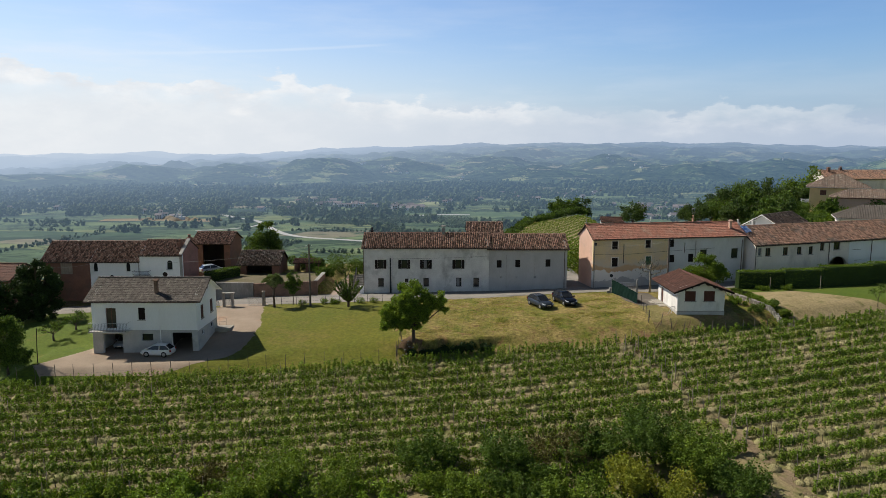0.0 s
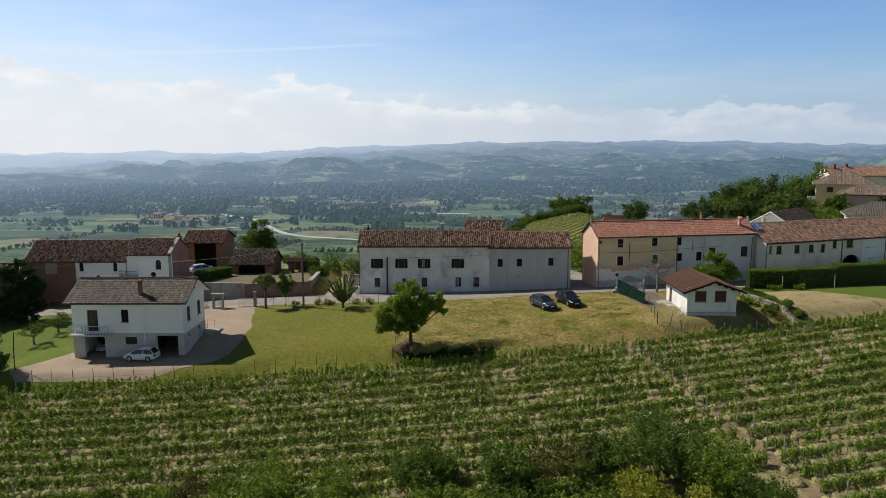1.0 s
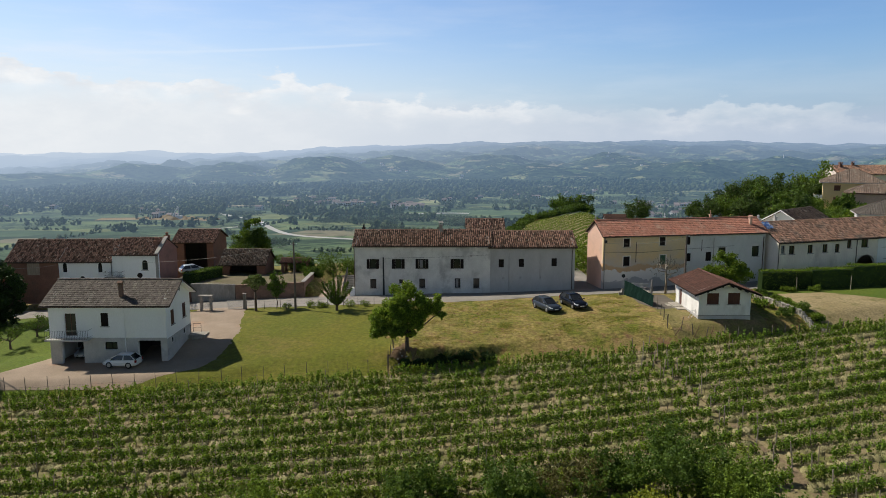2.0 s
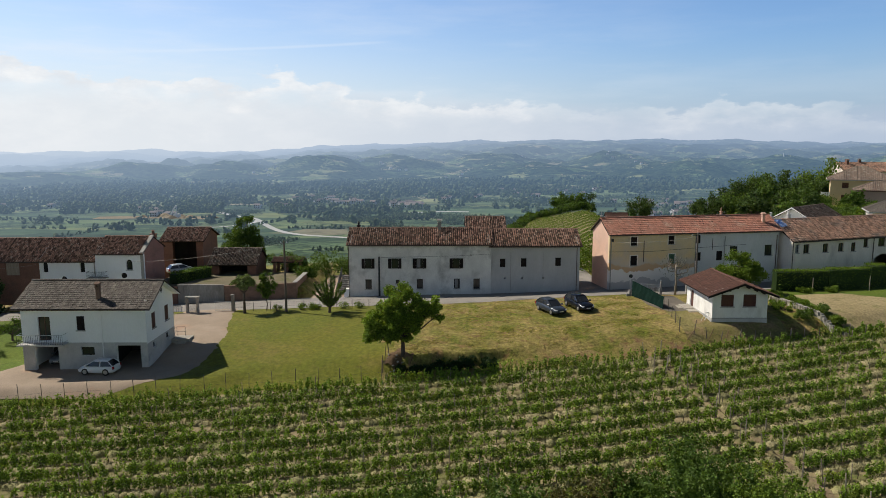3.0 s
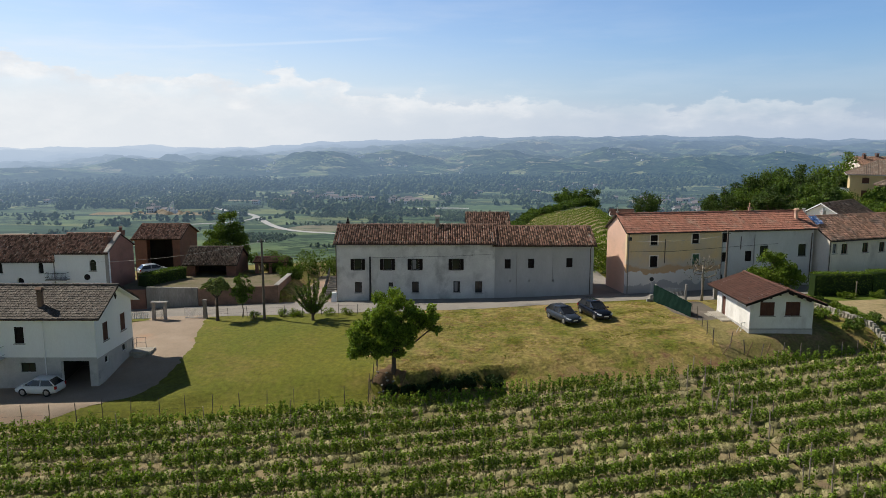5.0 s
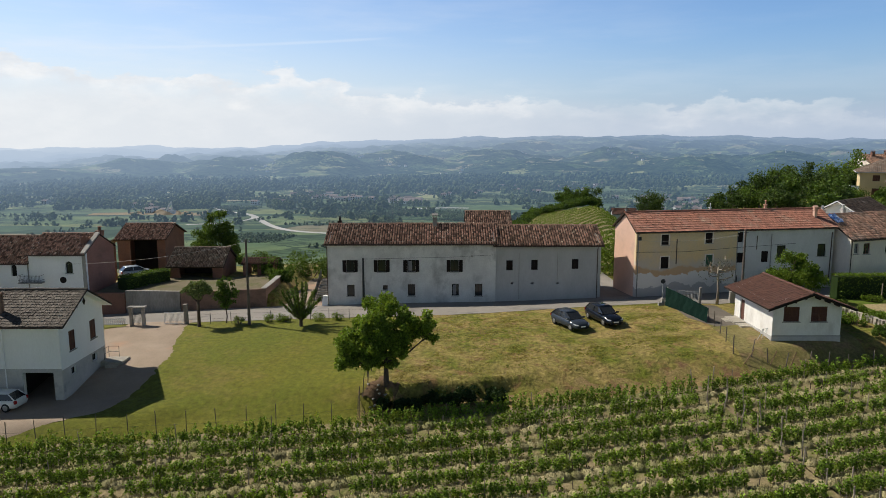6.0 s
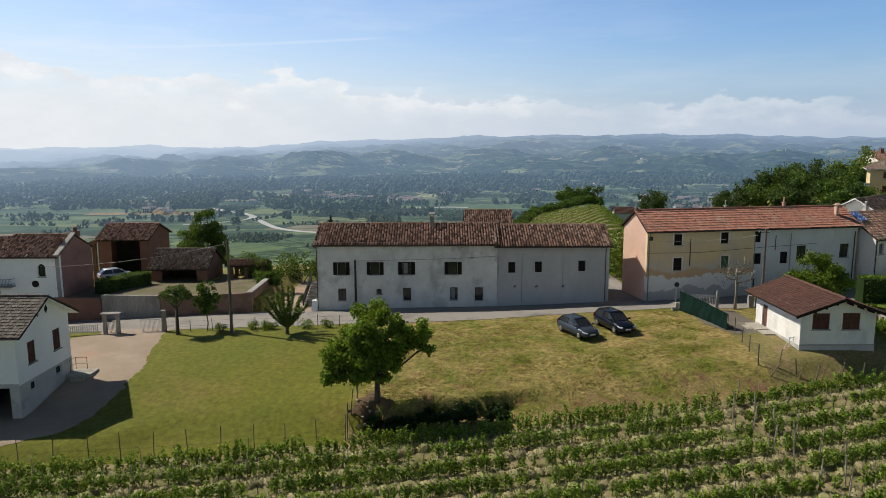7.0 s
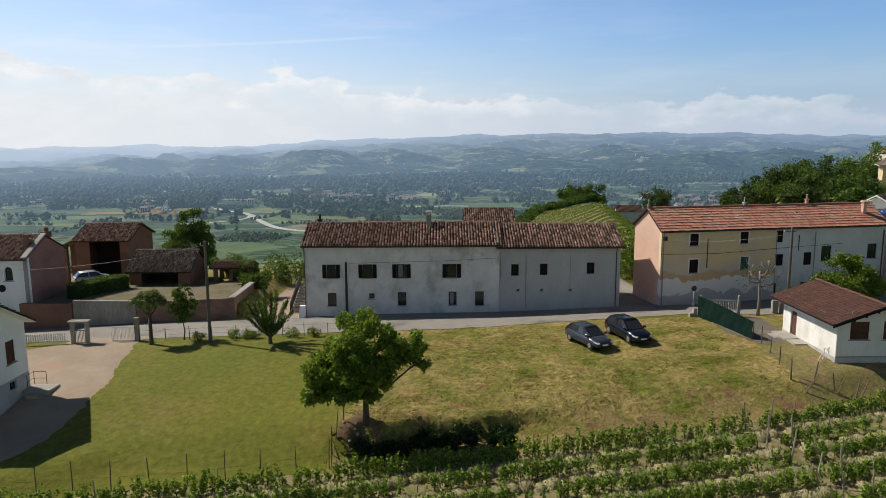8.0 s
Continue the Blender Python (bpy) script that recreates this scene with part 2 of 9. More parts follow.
M["tile_brown"] = material("tile_brown", (0.135, 0.064, 0.047), (0.105, 0.054, 0.042), 0.5, 4.0, 0.85, 0.15, 0.14, island=0.16, third=(0.15, 0.085, 0.065), third_at=(0.58, 0.75), third_scale=1.5)
# near-black, so its colour gives the shade between columns of tiles
M["deck"] = material("deck", (0.05, 0.033, 0.025), (0.035, 0.025, 0.02), 1.5, 8.0, 0.9, 0.2, 0.2)
M["wood_dark"] = material("wood_dark", (0.026, 0.019, 0.018), (0.018, 0.014, 0.013), 2.0, 20.0, 0.75, 0.2, 0.2, stretch=(4, 4, 0.5), spec=0.15)
M["wood_brown"] = material("wood_brown", (0.13, 0.06, 0.045), (0.10, 0.045, 0.035), 2.0, 20.0, 0.7, 0.2, 0.2, stretch=(4, 4, 0.5))
M["wood_green"] = material("wood_green", (0.05, 0.13, 0.075), (0.04, 0.10, 0.06), 2.0, 20.0, 0.7, 0.2, 0.2)
M["wood_pale"] = material("wood_pale", (0.40, 0.33, 0.26), (0.30, 0.24, 0.19), 2.0, 18.0, 0.85, 0.25, 0.2, stretch=(4, 4, 0.5))
M["wood_post"] = material("wood_post", (0.25, 0.16, 0.09), (0.17, 0.11, 0.065), 2.0, 18.0, 0.85, 0.25, 0.25, stretch=(4, 4, 0.5), objrand=0.3)
M["wood_grey"] = material("wood_grey", (0.16, 0.13, 0.11), (0.11, 0.09, 0.08), 2.0, 18.0, 0.85, 0.25, 0.25, stretch=(4, 4, 0.5))
M["bark"] = material("bark", (0.11, 0.085, 0.065), (0.07, 0.055, 0.045), 3.0, 16.0, 0.95, 0.6, 0.3, stretch=(2, 2, 0.6))
M["bark_pale"] = material("bark_pale", (0.30, 0.26, 0.21), (0.20, 0.17, 0.14), 3.0, 16.0, 0.95, 0.5, 0.3, stretch=(2, 2, 0.6))
M["steel_dark"] = material("steel_dark", (0.05, 0.052, 0.055), (0.035, 0.036, 0.04), 2.0, 20.0, 0.45, 0.05, 0.1, metal=0.6)
M["steel_white"] = material("steel_white", (0.62, 0.62, 0.62), (0.52, 0.52, 0.52), 2.0, 20.0, 0.5, 0.05, 0.08, metal=0.2)
M["copper_pipe"] = material("copper_pipe", (0.12, 0.085, 0.07), (0.09, 0.07, 0.06), 2.0, 20.0, 0.5, 0.05, 0.1, metal=0.5)
M["glass"] = material("glass", (0.02, 0.022, 0.025), (0.03, 0.032, 0.036), 0.8, 3.0, 0.12, 0.0, 0.1, spec=0.7)
# near-black that stands in for the shade inside rooms
M["room_shade"] = material("room_shade", (0.05, 0.045, 0.04), (0.035, 0.03, 0.03), 0.8, 5.0, 0.95, 0.0, 0.1)
M["curtain"] = material("curtain", (0.26, 0.26, 0.27), (0.16, 0.16, 0.17), 6.0, 20.0, 0.95, 0.0, 0.1, stretch=(3, 3, 0.2))
M["net_green"] = material("net_green", (0.009, 0.026, 0.02), (0.006, 0.019, 0.015), 0.8, 30.0, 0.95, 0.2, 0.2, spec=0.05)
M["rubber"] = material("rubber", (0.02, 0.02, 0.02), (0.015, 0.015, 0.015), 3.0, 20.0, 0.8, 0.1, 0.1)
M["alloy"] = material("alloy", (0.5, 0.5, 0.52), (0.42, 0.42, 0.44), 3.0, 20.0, 0.35, 0.0, 0.05, metal=0.8)
M["paint_navy"] = material("paint_navy", (0.04, 0.05, 0.065), (0.034, 0.043, 0.057), 1.0, 4.0, 0.2, 0.0, 0.05, spec=0.5)
M["paint_black"] = material("paint_black", (0.009, 0.011, 0.017), (0.007, 0.009, 0.014), 1.0, 4.0, 0.18, 0.0, 0.05, spec=0.45)
M["paint_white"] = material("paint_white", (0.72, 0.72, 0.72), (0.68, 0.68, 0.68), 1.0, 4.0, 0.3, 0.0, 0.04, spec=0.5)
M["paint_silver"] = material("paint_silver", (0.40, 0.45, 0.50), (0.37, 0.42, 0.47), 1.0, 4.0, 0.3, 0.0, 0.04, spec=0.5, metal=0.4)
M["lens_clear"] = material("lens_clear", (0.7, 0.72, 0.74), (0.6, 0.62, 0.65), 4.0, 20.0, 0.15, 0.0, 0.05, spec=0.7)
M["lens_red"] = material("lens_red", (0.35, 0.02, 0.02), (0.28, 0.02, 0.02), 4.0, 20.0, 0.2, 0.0, 0.05, spec=0.6)
M["plate"] = material("plate", (0.75, 0.75, 0.74), (0.7, 0.7, 0.7), 4.0, 20.0, 0.5, 0.0, 0.05)
M["tarp_blue"] = material("tarp_blue", (0.05, 0.14, 0.42), (0.35, 0.45, 0.62), 2.5, 12.0, 0.5, 0.3, 0.2)
M["stone"] = material("stone", (0.38, 0.35, 0.30), (0.30, 0.28, 0.24), 1.5, 9.0, 0.92, 0.4, 0.2, objrand=0.2)
M["ochre_villa"] = material("ochre_villa", (0.68, 0.54, 0.31), (0.62, 0.49, 0.28), 0.4, 8.0, 0.92, 0.08, 0.06)
M["leaf_vine"] = material("leaf_vine", (0.2, 0.29, 0.038), (0.15, 0.24, 0.034), 0.5, 6.0, 0.5, 0.0, 0.3, island=0.6, third=(0.28, 0.30, 0.05), third_at=(0.57, 0.72), third_scale=0.5, leaf=0.28)
M["leaf_oak"] = material("leaf_oak", (0.145, 0.21, 0.028), (0.105, 0.17, 0.023), 0.6, 5.0, 0.55, 0.0, 0.2, island=0.5, leaf=0.32)
M["leaf_lime"] = material("leaf_lime", (0.19, 0.265, 0.038), (0.13, 0.205, 0.03), 0.7, 5.0, 0.5, 0.0, 0.25, island=0.55, leaf=0.38)
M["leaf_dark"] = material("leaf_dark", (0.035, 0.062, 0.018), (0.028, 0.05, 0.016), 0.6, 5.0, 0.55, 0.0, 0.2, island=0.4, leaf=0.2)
M["leaf_scrub"] = material("leaf_scrub", (0.165, 0.235, 0.035), (0.115, 0.18, 0.028), 0.5, 4.0, 0.6, 0.0, 0.25, island=0.5, leaf=0.34)
M["leaf_hill"] = material("leaf_hill", (0.07, 0.112, 0.03), (0.05, 0.086, 0.025), 0.3, 3.0, 0.55, 0.0, 0.2, island=0.45, leaf=0.35)
M["leaf_mid"] = material("leaf_mid", (0.105, 0.165, 0.03), (0.075, 0.13, 0.024), 0.6, 5.0, 0.55, 0.0, 0.2, island=0.45, leaf=0.32)
M["leaf_yellow"] = material("leaf_yellow", (0.29, 0.295, 0.045), (0.19, 0.235, 0.035), 0.6, 5.0, 0.55, 0.0, 0.2, island=0.35, leaf=0.4)
M["leaf_pale"] = material("leaf_pale", (0.17, 0.21, 0.09), (0.12, 0.17, 0.06), 0.6, 5.0, 0.55, 0.0, 0.2, island=0.35, leaf=0.3)
M["dry_grass"] = material("dry_grass", (0.34, 0.295, 0.165), (0.275, 0.255, 0.12), 0.6, 9.0, 0.95, 0.6, 0.35, island=0.2, third=(0.17, 0.20, 0.05), third_at=(0.52, 0.68), third_scale=0.5, dist=0.1)
M["meadow_blade"] = material("meadow_blade", (0.19, 0.20, 0.03), (0.30, 0.255, 0.09), 0.2, 2.6, 0.95, 0.0, 0.15, island=0.15, leaf=0.5)
M["weed_blade"] = material("weed_blade", (0.17, 0.20, 0.024), (0.13, 0.16, 0.018), 0.5, 3.0, 0.95, 0.0, 0.2, island=0.3, leaf=0.5)
# a greener lawn colour, also darkened to carry the dark tree's shade
M["lawn_green"] = material("lawn_green", (0.072, 0.118, 0.008), (0.098, 0.132, 0.010), 0.15, 3.0, 0.95, 0.7, 0.35, third=(0.17, 0.15, 0.03), third_at=(0.58, 0.74), third_scale=0.25, dist=0.1)
M["far_wall"] = material("far_wall", (0.52, 0.50, 0.48), (0.40, 0.385, 0.37), 0.02, 1.0, 0.9, 0.0, 0.1, objrand=0.45)
M["far_roof"] = material("far_roof", (0.22, 0.17, 0.15), (0.18, 0.15, 0.14), 0.02, 1.0, 0.9, 0.0, 0.15, objrand=0.35)
M["spur_soil"] = material("spur_soil", (0.40, 0.33, 0.17), (0.33, 0.28, 0.14), 0.1, 2.0, 0.95, 0.3, 0.2, dist=0.1)
M["far_road"] = material("far_road", (0.50, 0.49, 0.47), (0.45, 0.44, 0.42), 0.02, 1.0, 0.9, 0.0, 0.06)


def fields_material(name, tones, sx, sy, rot):
    """A quilt of strip fields seen from far off, each with its own tone and a dark hedge along some of its edges."""
    m = bpy.data.materials.new(name)
    m.use_nodes = True
    t = m.node_tree
    bsdf = t.nodes["Principled BSDF"]
    bsdf.inputs["Roughness"].default_value = 0.95
    bsdf.inputs["Specular IOR Level"].default_value = 0.1
    geo = t.nodes.new("ShaderNodeNewGeometry")
    warp = t.nodes.new("ShaderNodeTexNoise")
    warp.inputs["Scale"].default_value = 0.003
    wv = t.nodes.new("ShaderNodeVectorMath")
    wv.operation = "MULTIPLY_ADD"
    t.links.new(geo.outputs["Position"], warp.inputs[0])
    t.links.new(warp.outputs["Color"], wv.inputs[0])
    wv.inputs[1].default_value = (120, 120, 0)
    t.links.new(geo.outputs["Position"], wv.inputs[2])
    mp = t.nodes.new("ShaderNodeMapping")
    mp.inputs[2].default_value = (0, 0, radians(rot))
    mp.inputs[3].default_value = (1 / sx, 1 / sy, 0)
    t.links.new(wv.outputs[0], mp.inputs[0])
    vo = t.nodes.new("ShaderNodeTexVoronoi")
    vo.distance = "CHEBYCHEV"
    vo.inputs["Scale"].default_value = 1.0
    t.links.new(mp.outputs[0], vo.inputs[0])
    sp = t.nodes.new("ShaderNodeSeparateColor")
    t.links.new(vo.outputs["Color"], sp.inputs[0])
    ramp = t.nodes.new("ShaderNodeValToRGB")
    ramp.color_ramp.interpolation = "CONSTANT"
    while len(ramp.color_ramp.elements) < len(tones):
        ramp.color_ramp.elements.new(0.5)
    for i, c in enumerate(tones):
        ramp.color_ramp.elements[i].position = i / len(tones)
        ramp.color_ramp.elements[i].color = (*c, 1)
    t.links.new(sp.outputs[0], ramp.inputs[0])
    gr = t.nodes.new("ShaderNodeTexNoise")
    gr.inputs["Scale"].default_value, gr.inputs["Detail"].default_value = 0.05, 8
    t.links.new(geo.outputs["Position"], gr.inputs[0])
    mr = t.nodes.new("ShaderNodeMapRange")
    for i, x in enumerate((0.3, 0.7, 0.75, 1.25)):
        mr.inputs[1 + i].default_value = x
    t.links.new(gr.outputs[0], mr.inputs[0])
    cc = t.nodes.new("ShaderNodeCombineColor")
    for i in range(3):
        t.links.new(mr.outputs[0], cc.inputs[i])
    mx = t.nodes.new("ShaderNodeMix")
    mx.data_type, mx.blend_type = "RGBA", "MULTIPLY"
    mx.inputs[0].default_value = 1
    ed = t.nodes.new("ShaderNodeTexVoronoi")
    ed.feature = "DISTANCE_TO_EDGE"
    t.links.new(mp.outputs[0], ed.inputs[0])
    br = t.nodes.new("ShaderNodeTexNoise")
    br.inputs["Scale"].default_value = 0.012
    t.links.new(geo.outputs["Position"], br.inputs[0])
    wd = t.nodes.new("ShaderNodeMapRange")
    for i, x in enumerate((0.42, 0.6, -0.05, 0.13)):
        wd.inputs[1 + i].default_value = x
    t.links.new(br.outputs[0], wd.inputs[0])
    lt = t.nodes.new("ShaderNodeMath")
    lt.operation = "LESS_THAN"
    t.links.new(ed.outputs["Distance"], lt.inputs[0])
    t.links.new(wd.outputs[0], lt.inputs[1])
    hm = t.nodes.new("ShaderNodeMix")
    hm.data_type = "RGBA"
    hm.inputs[7].default_value = (0.035, 0.06, 0.032, 1)
    t.links.new(lt.outputs[0], hm.inputs[0])
    t.links.new(ramp.outputs[0], hm.inputs[6])
    t.links.new(hm.outputs[2], mx.inputs[6])
    t.links.new(cc.outputs[0], mx.inputs[7])
    t.links.new(mx.outputs[2], bsdf.inputs["Base Color"])
    return m


FIELD_TONES = ((0.095, 0.145, 0.07), (0.14, 0.19, 0.085), (0.05, 0.085, 0.045), (0.155, 0.195, 0.09), (0.075, 0.12, 0.06), (0.20, 0.185, 0.12), (0.115, 0.165, 0.075), (0.04, 0.07, 0.04), (0.17, 0.20, 0.085), (0.10, 0.14, 0.075), (0.06, 0.10, 0.05))
M["fields"] = fields_material("fields", FIELD_TONES, 130, 30, 12)


# ---- mesh helpers ----
class Build:
    """Collects vertices and faces of one mesh."""

    def __init__(self):
        self.v, self.f = [], []

    def add(self, pts, faces):
        n = len(self.v)
        self.v += [tuple(p) for p in pts]
        self.f += [tuple(i + n for i in f) for f in faces]
        return self

    def box(self, x0, x1, y0, y1, z0, z1, fn=None):
        pts = [(x, y, z) for z in (z0, z1) for x, y in ((x0, y0), (x1, y0), (x1, y1), (x0, y1))]
        if fn:
            pts = [fn(*p) for p in pts]
        return self.add(pts, [(3, 2, 1, 0), (4, 5, 6, 7), (0, 1, 5, 4), (1, 2, 6, 5), (2, 3, 7, 6), (3, 0, 4, 7)])

    def prism(self, poly, a, b, fn):
        """A polygon of (u, z) points pushed from depth a to b; fn(u, d, z) gives the place."""
        n = len(poly)
        pts = [fn(u, a, z) for u, z in poly] + [fn(u, b, z) for u, z in poly]
        return self.add(pts, [tuple(range(n)), tuple(range(2 * n - 1, n - 1, -1))] + [(i, i + n, (i + 1) % n + n, (i + 1) % n) for i in range(n)])

    def tube(self, path, radii, n=8, cap=True):
        path = [Vector(p) for p in path]
        if isinstance(radii, (int, float)):
            radii = [radii] * len(path)
        rings = []
        for i, p in enumerate(path):
            d = (path[min(i + 1, len(path) - 1)] - path[max(i - 1, 0)]).normalized()
            s = d.cross(Vector((0, 0, 1)) if abs(d.z) < 0.9 else Vector((1, 0, 0))).normalized()
            u = s.cross(d)
            rings.append([p + (s * math.cos(a) + u * math.sin(a)) * radii[i] for a in (2 * math.pi * k / n for k in range(n))])
        pts = [q for r in rings for q in r]
        faces = [(i * n + k, i * n + (k + 1) % n, (i + 1) * n + (k + 1) % n, (i + 1) * n + k) for i in range(len(path) - 1) for k in range(n)]
        if cap:
            faces += [tuple(range(n - 1, -1, -1)), tuple(range((len(path) - 1) * n, len(path) * n))]
        return self.add(pts, faces)

    def mesh(self, name, mat, smooth=False, fix=True):
        me = bpy.data.meshes.new(name)
        me.from_pydata(self.v, [], self.f)
        if fix:
            bm = bmesh.new()
            bm.from_mesh(me)
            bmesh.ops.recalc_face_normals(bm, faces=bm.faces)
            bm.to_mesh(me)
            bm.free()
        me.materials.append(mat)
        if smooth:
            me.polygons.foreach_set("use_smooth", [True] * len(me.polygons))
        return me


def thing(name, label, category, m=None, group="", kind=""):
    ob = new(name)
    ob.empty_display_size = 0.3
    ob.matrix_world = m or Matrix.Identity(4)
    return tagged(ob, label, category, group, kind)


def part(name, b, mat, parent, label="", smooth=False, kind="", fix=True):
    ob = new(name, b.mesh(name, mat, smooth, fix) if isinstance(b, Build) else b)
    ob.parent = parent
    return tagged(ob, label, kind=kind)


def single(name, b, mat, label, category, m=None, group="", kind="", smooth=False, fix=True):
    ob = new(name, b.mesh(name, mat, smooth, fix) if isinstance(b, Build) else b)
    ob.matrix_world = m or Matrix.Identity(4)
    return tagged(ob, label, category, group, kind)


def bulk_mesh(name, V, faces_n, mat, smooth=False):
    """A mesh from arrays: V (n, k, 3) gives k corners for each of n pieces, joined by the faces listed in faces_n."""
    n, k = V.shape[:2]
    me = bpy.data.meshes.new(name)
    sizes = [len(f) for f in faces_n]
    loops = np.concatenate([np.array(f) for f in faces_n])
    me.vertices.add(n * k)
    me.vertices.foreach_set("co", V.reshape(-1).astype(np.float32))
    al = (loops[None, :] + (np.arange(n) * k)[:, None]).reshape(-1)
    me.loops.add(len(al))
    me.loops.foreach_set("vertex_index", al.astype(np.int32))
    tot = np.tile(np.array(sizes), n)
    me.polygons.add(len(tot))
    me.polygons.foreach_set("loop_start", np.concatenate([[0], np.cumsum(tot)[:-1]]).astype(np.int32))
    if smooth:
        me.polygons.foreach_set("use_smooth", np.ones(len(tot), bool))
    me.update(calc_edges=True)
    me.materials.append(mat)
    return me


# ---- lie of the land ----
def sstep(a, b, v):
    s = np.clip((v - a) / (b - a), 0, 1)
    return s * s * (3 - 2 * s)


def row_line(x, y0):
    """The line of a vine row that crosses x = 0 at y0."""
    xc = np.clip(x, -58, 90)
    return y0 + 0.14 * xc + 0.00125 * xc * xc


def terrace_of(x, y):
    return sstep(-41.5, -40, x) * sstep(-17.6, -18.6, x) * sstep(104.5, 105.2, y) * sstep(140, 122, y)


def height(x, y):
    x, y = np.asarray(x, float), np.asarray(y, float)
    xu, yu = np.clip(x, -75, 80) / 30, (np.clip(y, 70, 104) - 85) / 15
    up = 0.871 + 1.086 * xu + 1.434 * yu - 0.227 * xu * xu - 0.144 * xu * yu - 1.227 * yu * yu
    up = up + 0.5 * np.exp(-((x + 3) ** 2 + (y - 79) ** 2) / 26)
    up = up + 0.2 * np.exp(-((x - 29) ** 2 + (y - 84) ** 2) / 30) - 0.2 * np.exp(-((x - 8) ** 2 + (y - 103) ** 2) / 90)
    yard = -1.0 + 0.024 * (np.clip(x, -60, -20) + 23) - 0.05 * np.clip(77 - y, 0, 6) - 3.0 * sstep(-20, -15, x) - 1.5 * sstep(-46, -50, x)
    up = np.maximum(up, yard) + 0.2 * np.exp(-(x + 24) ** 2 / 30 - (y - 84) ** 2 / 12)
    up = up + (1.35 - up) * terrace_of(x, y)
    up = up + sstep(110, 135, y) * np.clip(y - 110, 0, 300) * (-0.035 - 0.05 * sstep(0.2, 0.26, x / np.maximum(y, 1)) * sstep(0.42, 0.34, x / np.maximum(y, 1)) + 0.062 * sstep(0.36, 0.5, x / np.maximum(y, 1)))
    xl, yl = np.clip(x, -80, 100) / 30, (np.clip(y, 25, 80) - 65) / 12
    low = -2.052 + 0.832 * xl + 0.947 * yl - 0.007 * xl * xl + 0.186 * xl * yl
    yb = row_line(x, 74.9)
    cut = sstep(-5.6, -3.2, x) * sstep(9.5, 6.0, x)
    z = low + (up - low) * sstep(0, 1, (y - yb - (2.65 + 0.28 * np.sin(1.35 * x + 0.6) + 0.14 * np.sin(3.1 * x)) * cut) / (4.4 + 0.9 * sstep(-4, -12, x) - 2.7 * sstep(-17, -23, x) - 1.4 * sstep(20, 27, x) - 3.75 * cut))
    y0 = np.interp(x, (-100, -60, 2, 8, 15, 29, 53, 80, 140), (100, 114, 114, 135, 167, 228, 276, 280, 250))
    fall = sstep(0, 1, (y - y0) / (480 - 130 * sstep(2, 14, x)))
    fall = np.maximum(fall, sstep(-90, -420, x))
    return z + (-75 + 3 * np.sin(x / 310.0) * np.sin(y / 270.0) - z) * fall


def H(x, y):
    return float(height(x, y))


def spread(a, b, fine, lo, hi, ratio):
    """Coordinates at a fine step from a to b, growing apart to lo and hi."""
    out = list(np.arange(a, b + 1e-6, fine))
    s, v = fine, b
    while v < hi:
        s *= ratio
        v += s
        out.append(min(v, hi))
    s, v = fine, a
    while v > lo:
        s *= ratio
        v -= s
        out.insert(0, max(v, lo))
    return np.array(out)


gx = spread(-62, 80, 0.8, -2300, 2300, 1.055)
gy = spread(38, 128, 0.8, -400, 1900, 1.04)
gy = np.unique(np.concatenate([gy, np.arange(75.9, 80.1, 0.2)]).round(3))
GX, GY = np.meshgrid(gx, gy)
GZ = height(GX, GY)
me = bpy.data.meshes.new("ground")
nx, ny = len(gx), len(gy)
idx = np.arange(nx * ny).reshape(ny, nx)
quads = np.stack([idx[:-1, :-1], idx[:-1, 1:], idx[1:, 1:], idx[1:, :-1]], -1).reshape(-1, 4)
me.from_pydata(np.stack([GX, GY, GZ], -1).reshape(-1, 3).tolist(), [], quads.tolist())
for k in ("grass", "fields", "meadow", "lawn_green"):
    me.materials.append(M[k])
cx, cy = (gx[:-1] + gx[1:]) / 2, (gy[:-1] + gy[1:]) / 2
CX, CY = np.meshgrid(cx, cy)
slot = np.where((CY > 150) & ((CX < 8) | (CY > 240 + 0.5 * CX)) | (CX < -150) | (CX > 260), 1, 0)
EX = CX + 0.9 * np.sin(CY * 1.7) + 0.7 * np.sin(CY * 0.61 + 2)
slot = np.where((EX > -4.6) & (CX < 42) & (CY < 97) & (CY > 66) & (slot == 0), 2, slot)
slot = np.where((CX < -17) & (CY > 104) & (CY < 150) & (slot == 0), 2, slot)
slot = np.where(((CX < -38) & (CY < 97) | (CX > 43) & (CY < 110)) & (slot == 0), 3, slot)
me.polygons.foreach_set("material_index", slot.reshape(-1).astype(np.int32))
me.polygons.foreach_set("use_smooth", np.ones(len(me.polygons), bool))
ground = tagged(new("ground", me), "green hillside falling to a wide valley of fields", "ground", kind="structure")


def sheet(name, xs, near, far, lift, mat, label, across=8, category="road"):
    """A strip laid on the ground between two edge lines y = near(x) and y = far(x)."""
    b = Build()
    for x in xs:
        for j in range(across + 1):
            y = near(x) + (far(x) - near(x)) * j / across
            b.v.append((x, y, H(x, y) + lift))
    for i in range(len(xs) - 1):
        for j in range(across):
            a = i * (across + 1) + j
            b.f.append((a, a + across + 1, a + across + 2, a + 1))
    return single(name, b, mat, label, category, kind="structure", smooth=True, fix=False)


def line_of(*pts):
    xs, ys = [p[0] for p in pts], [p[1] for p in pts]
    return lambda v: float(np.interp(v, xs, ys))


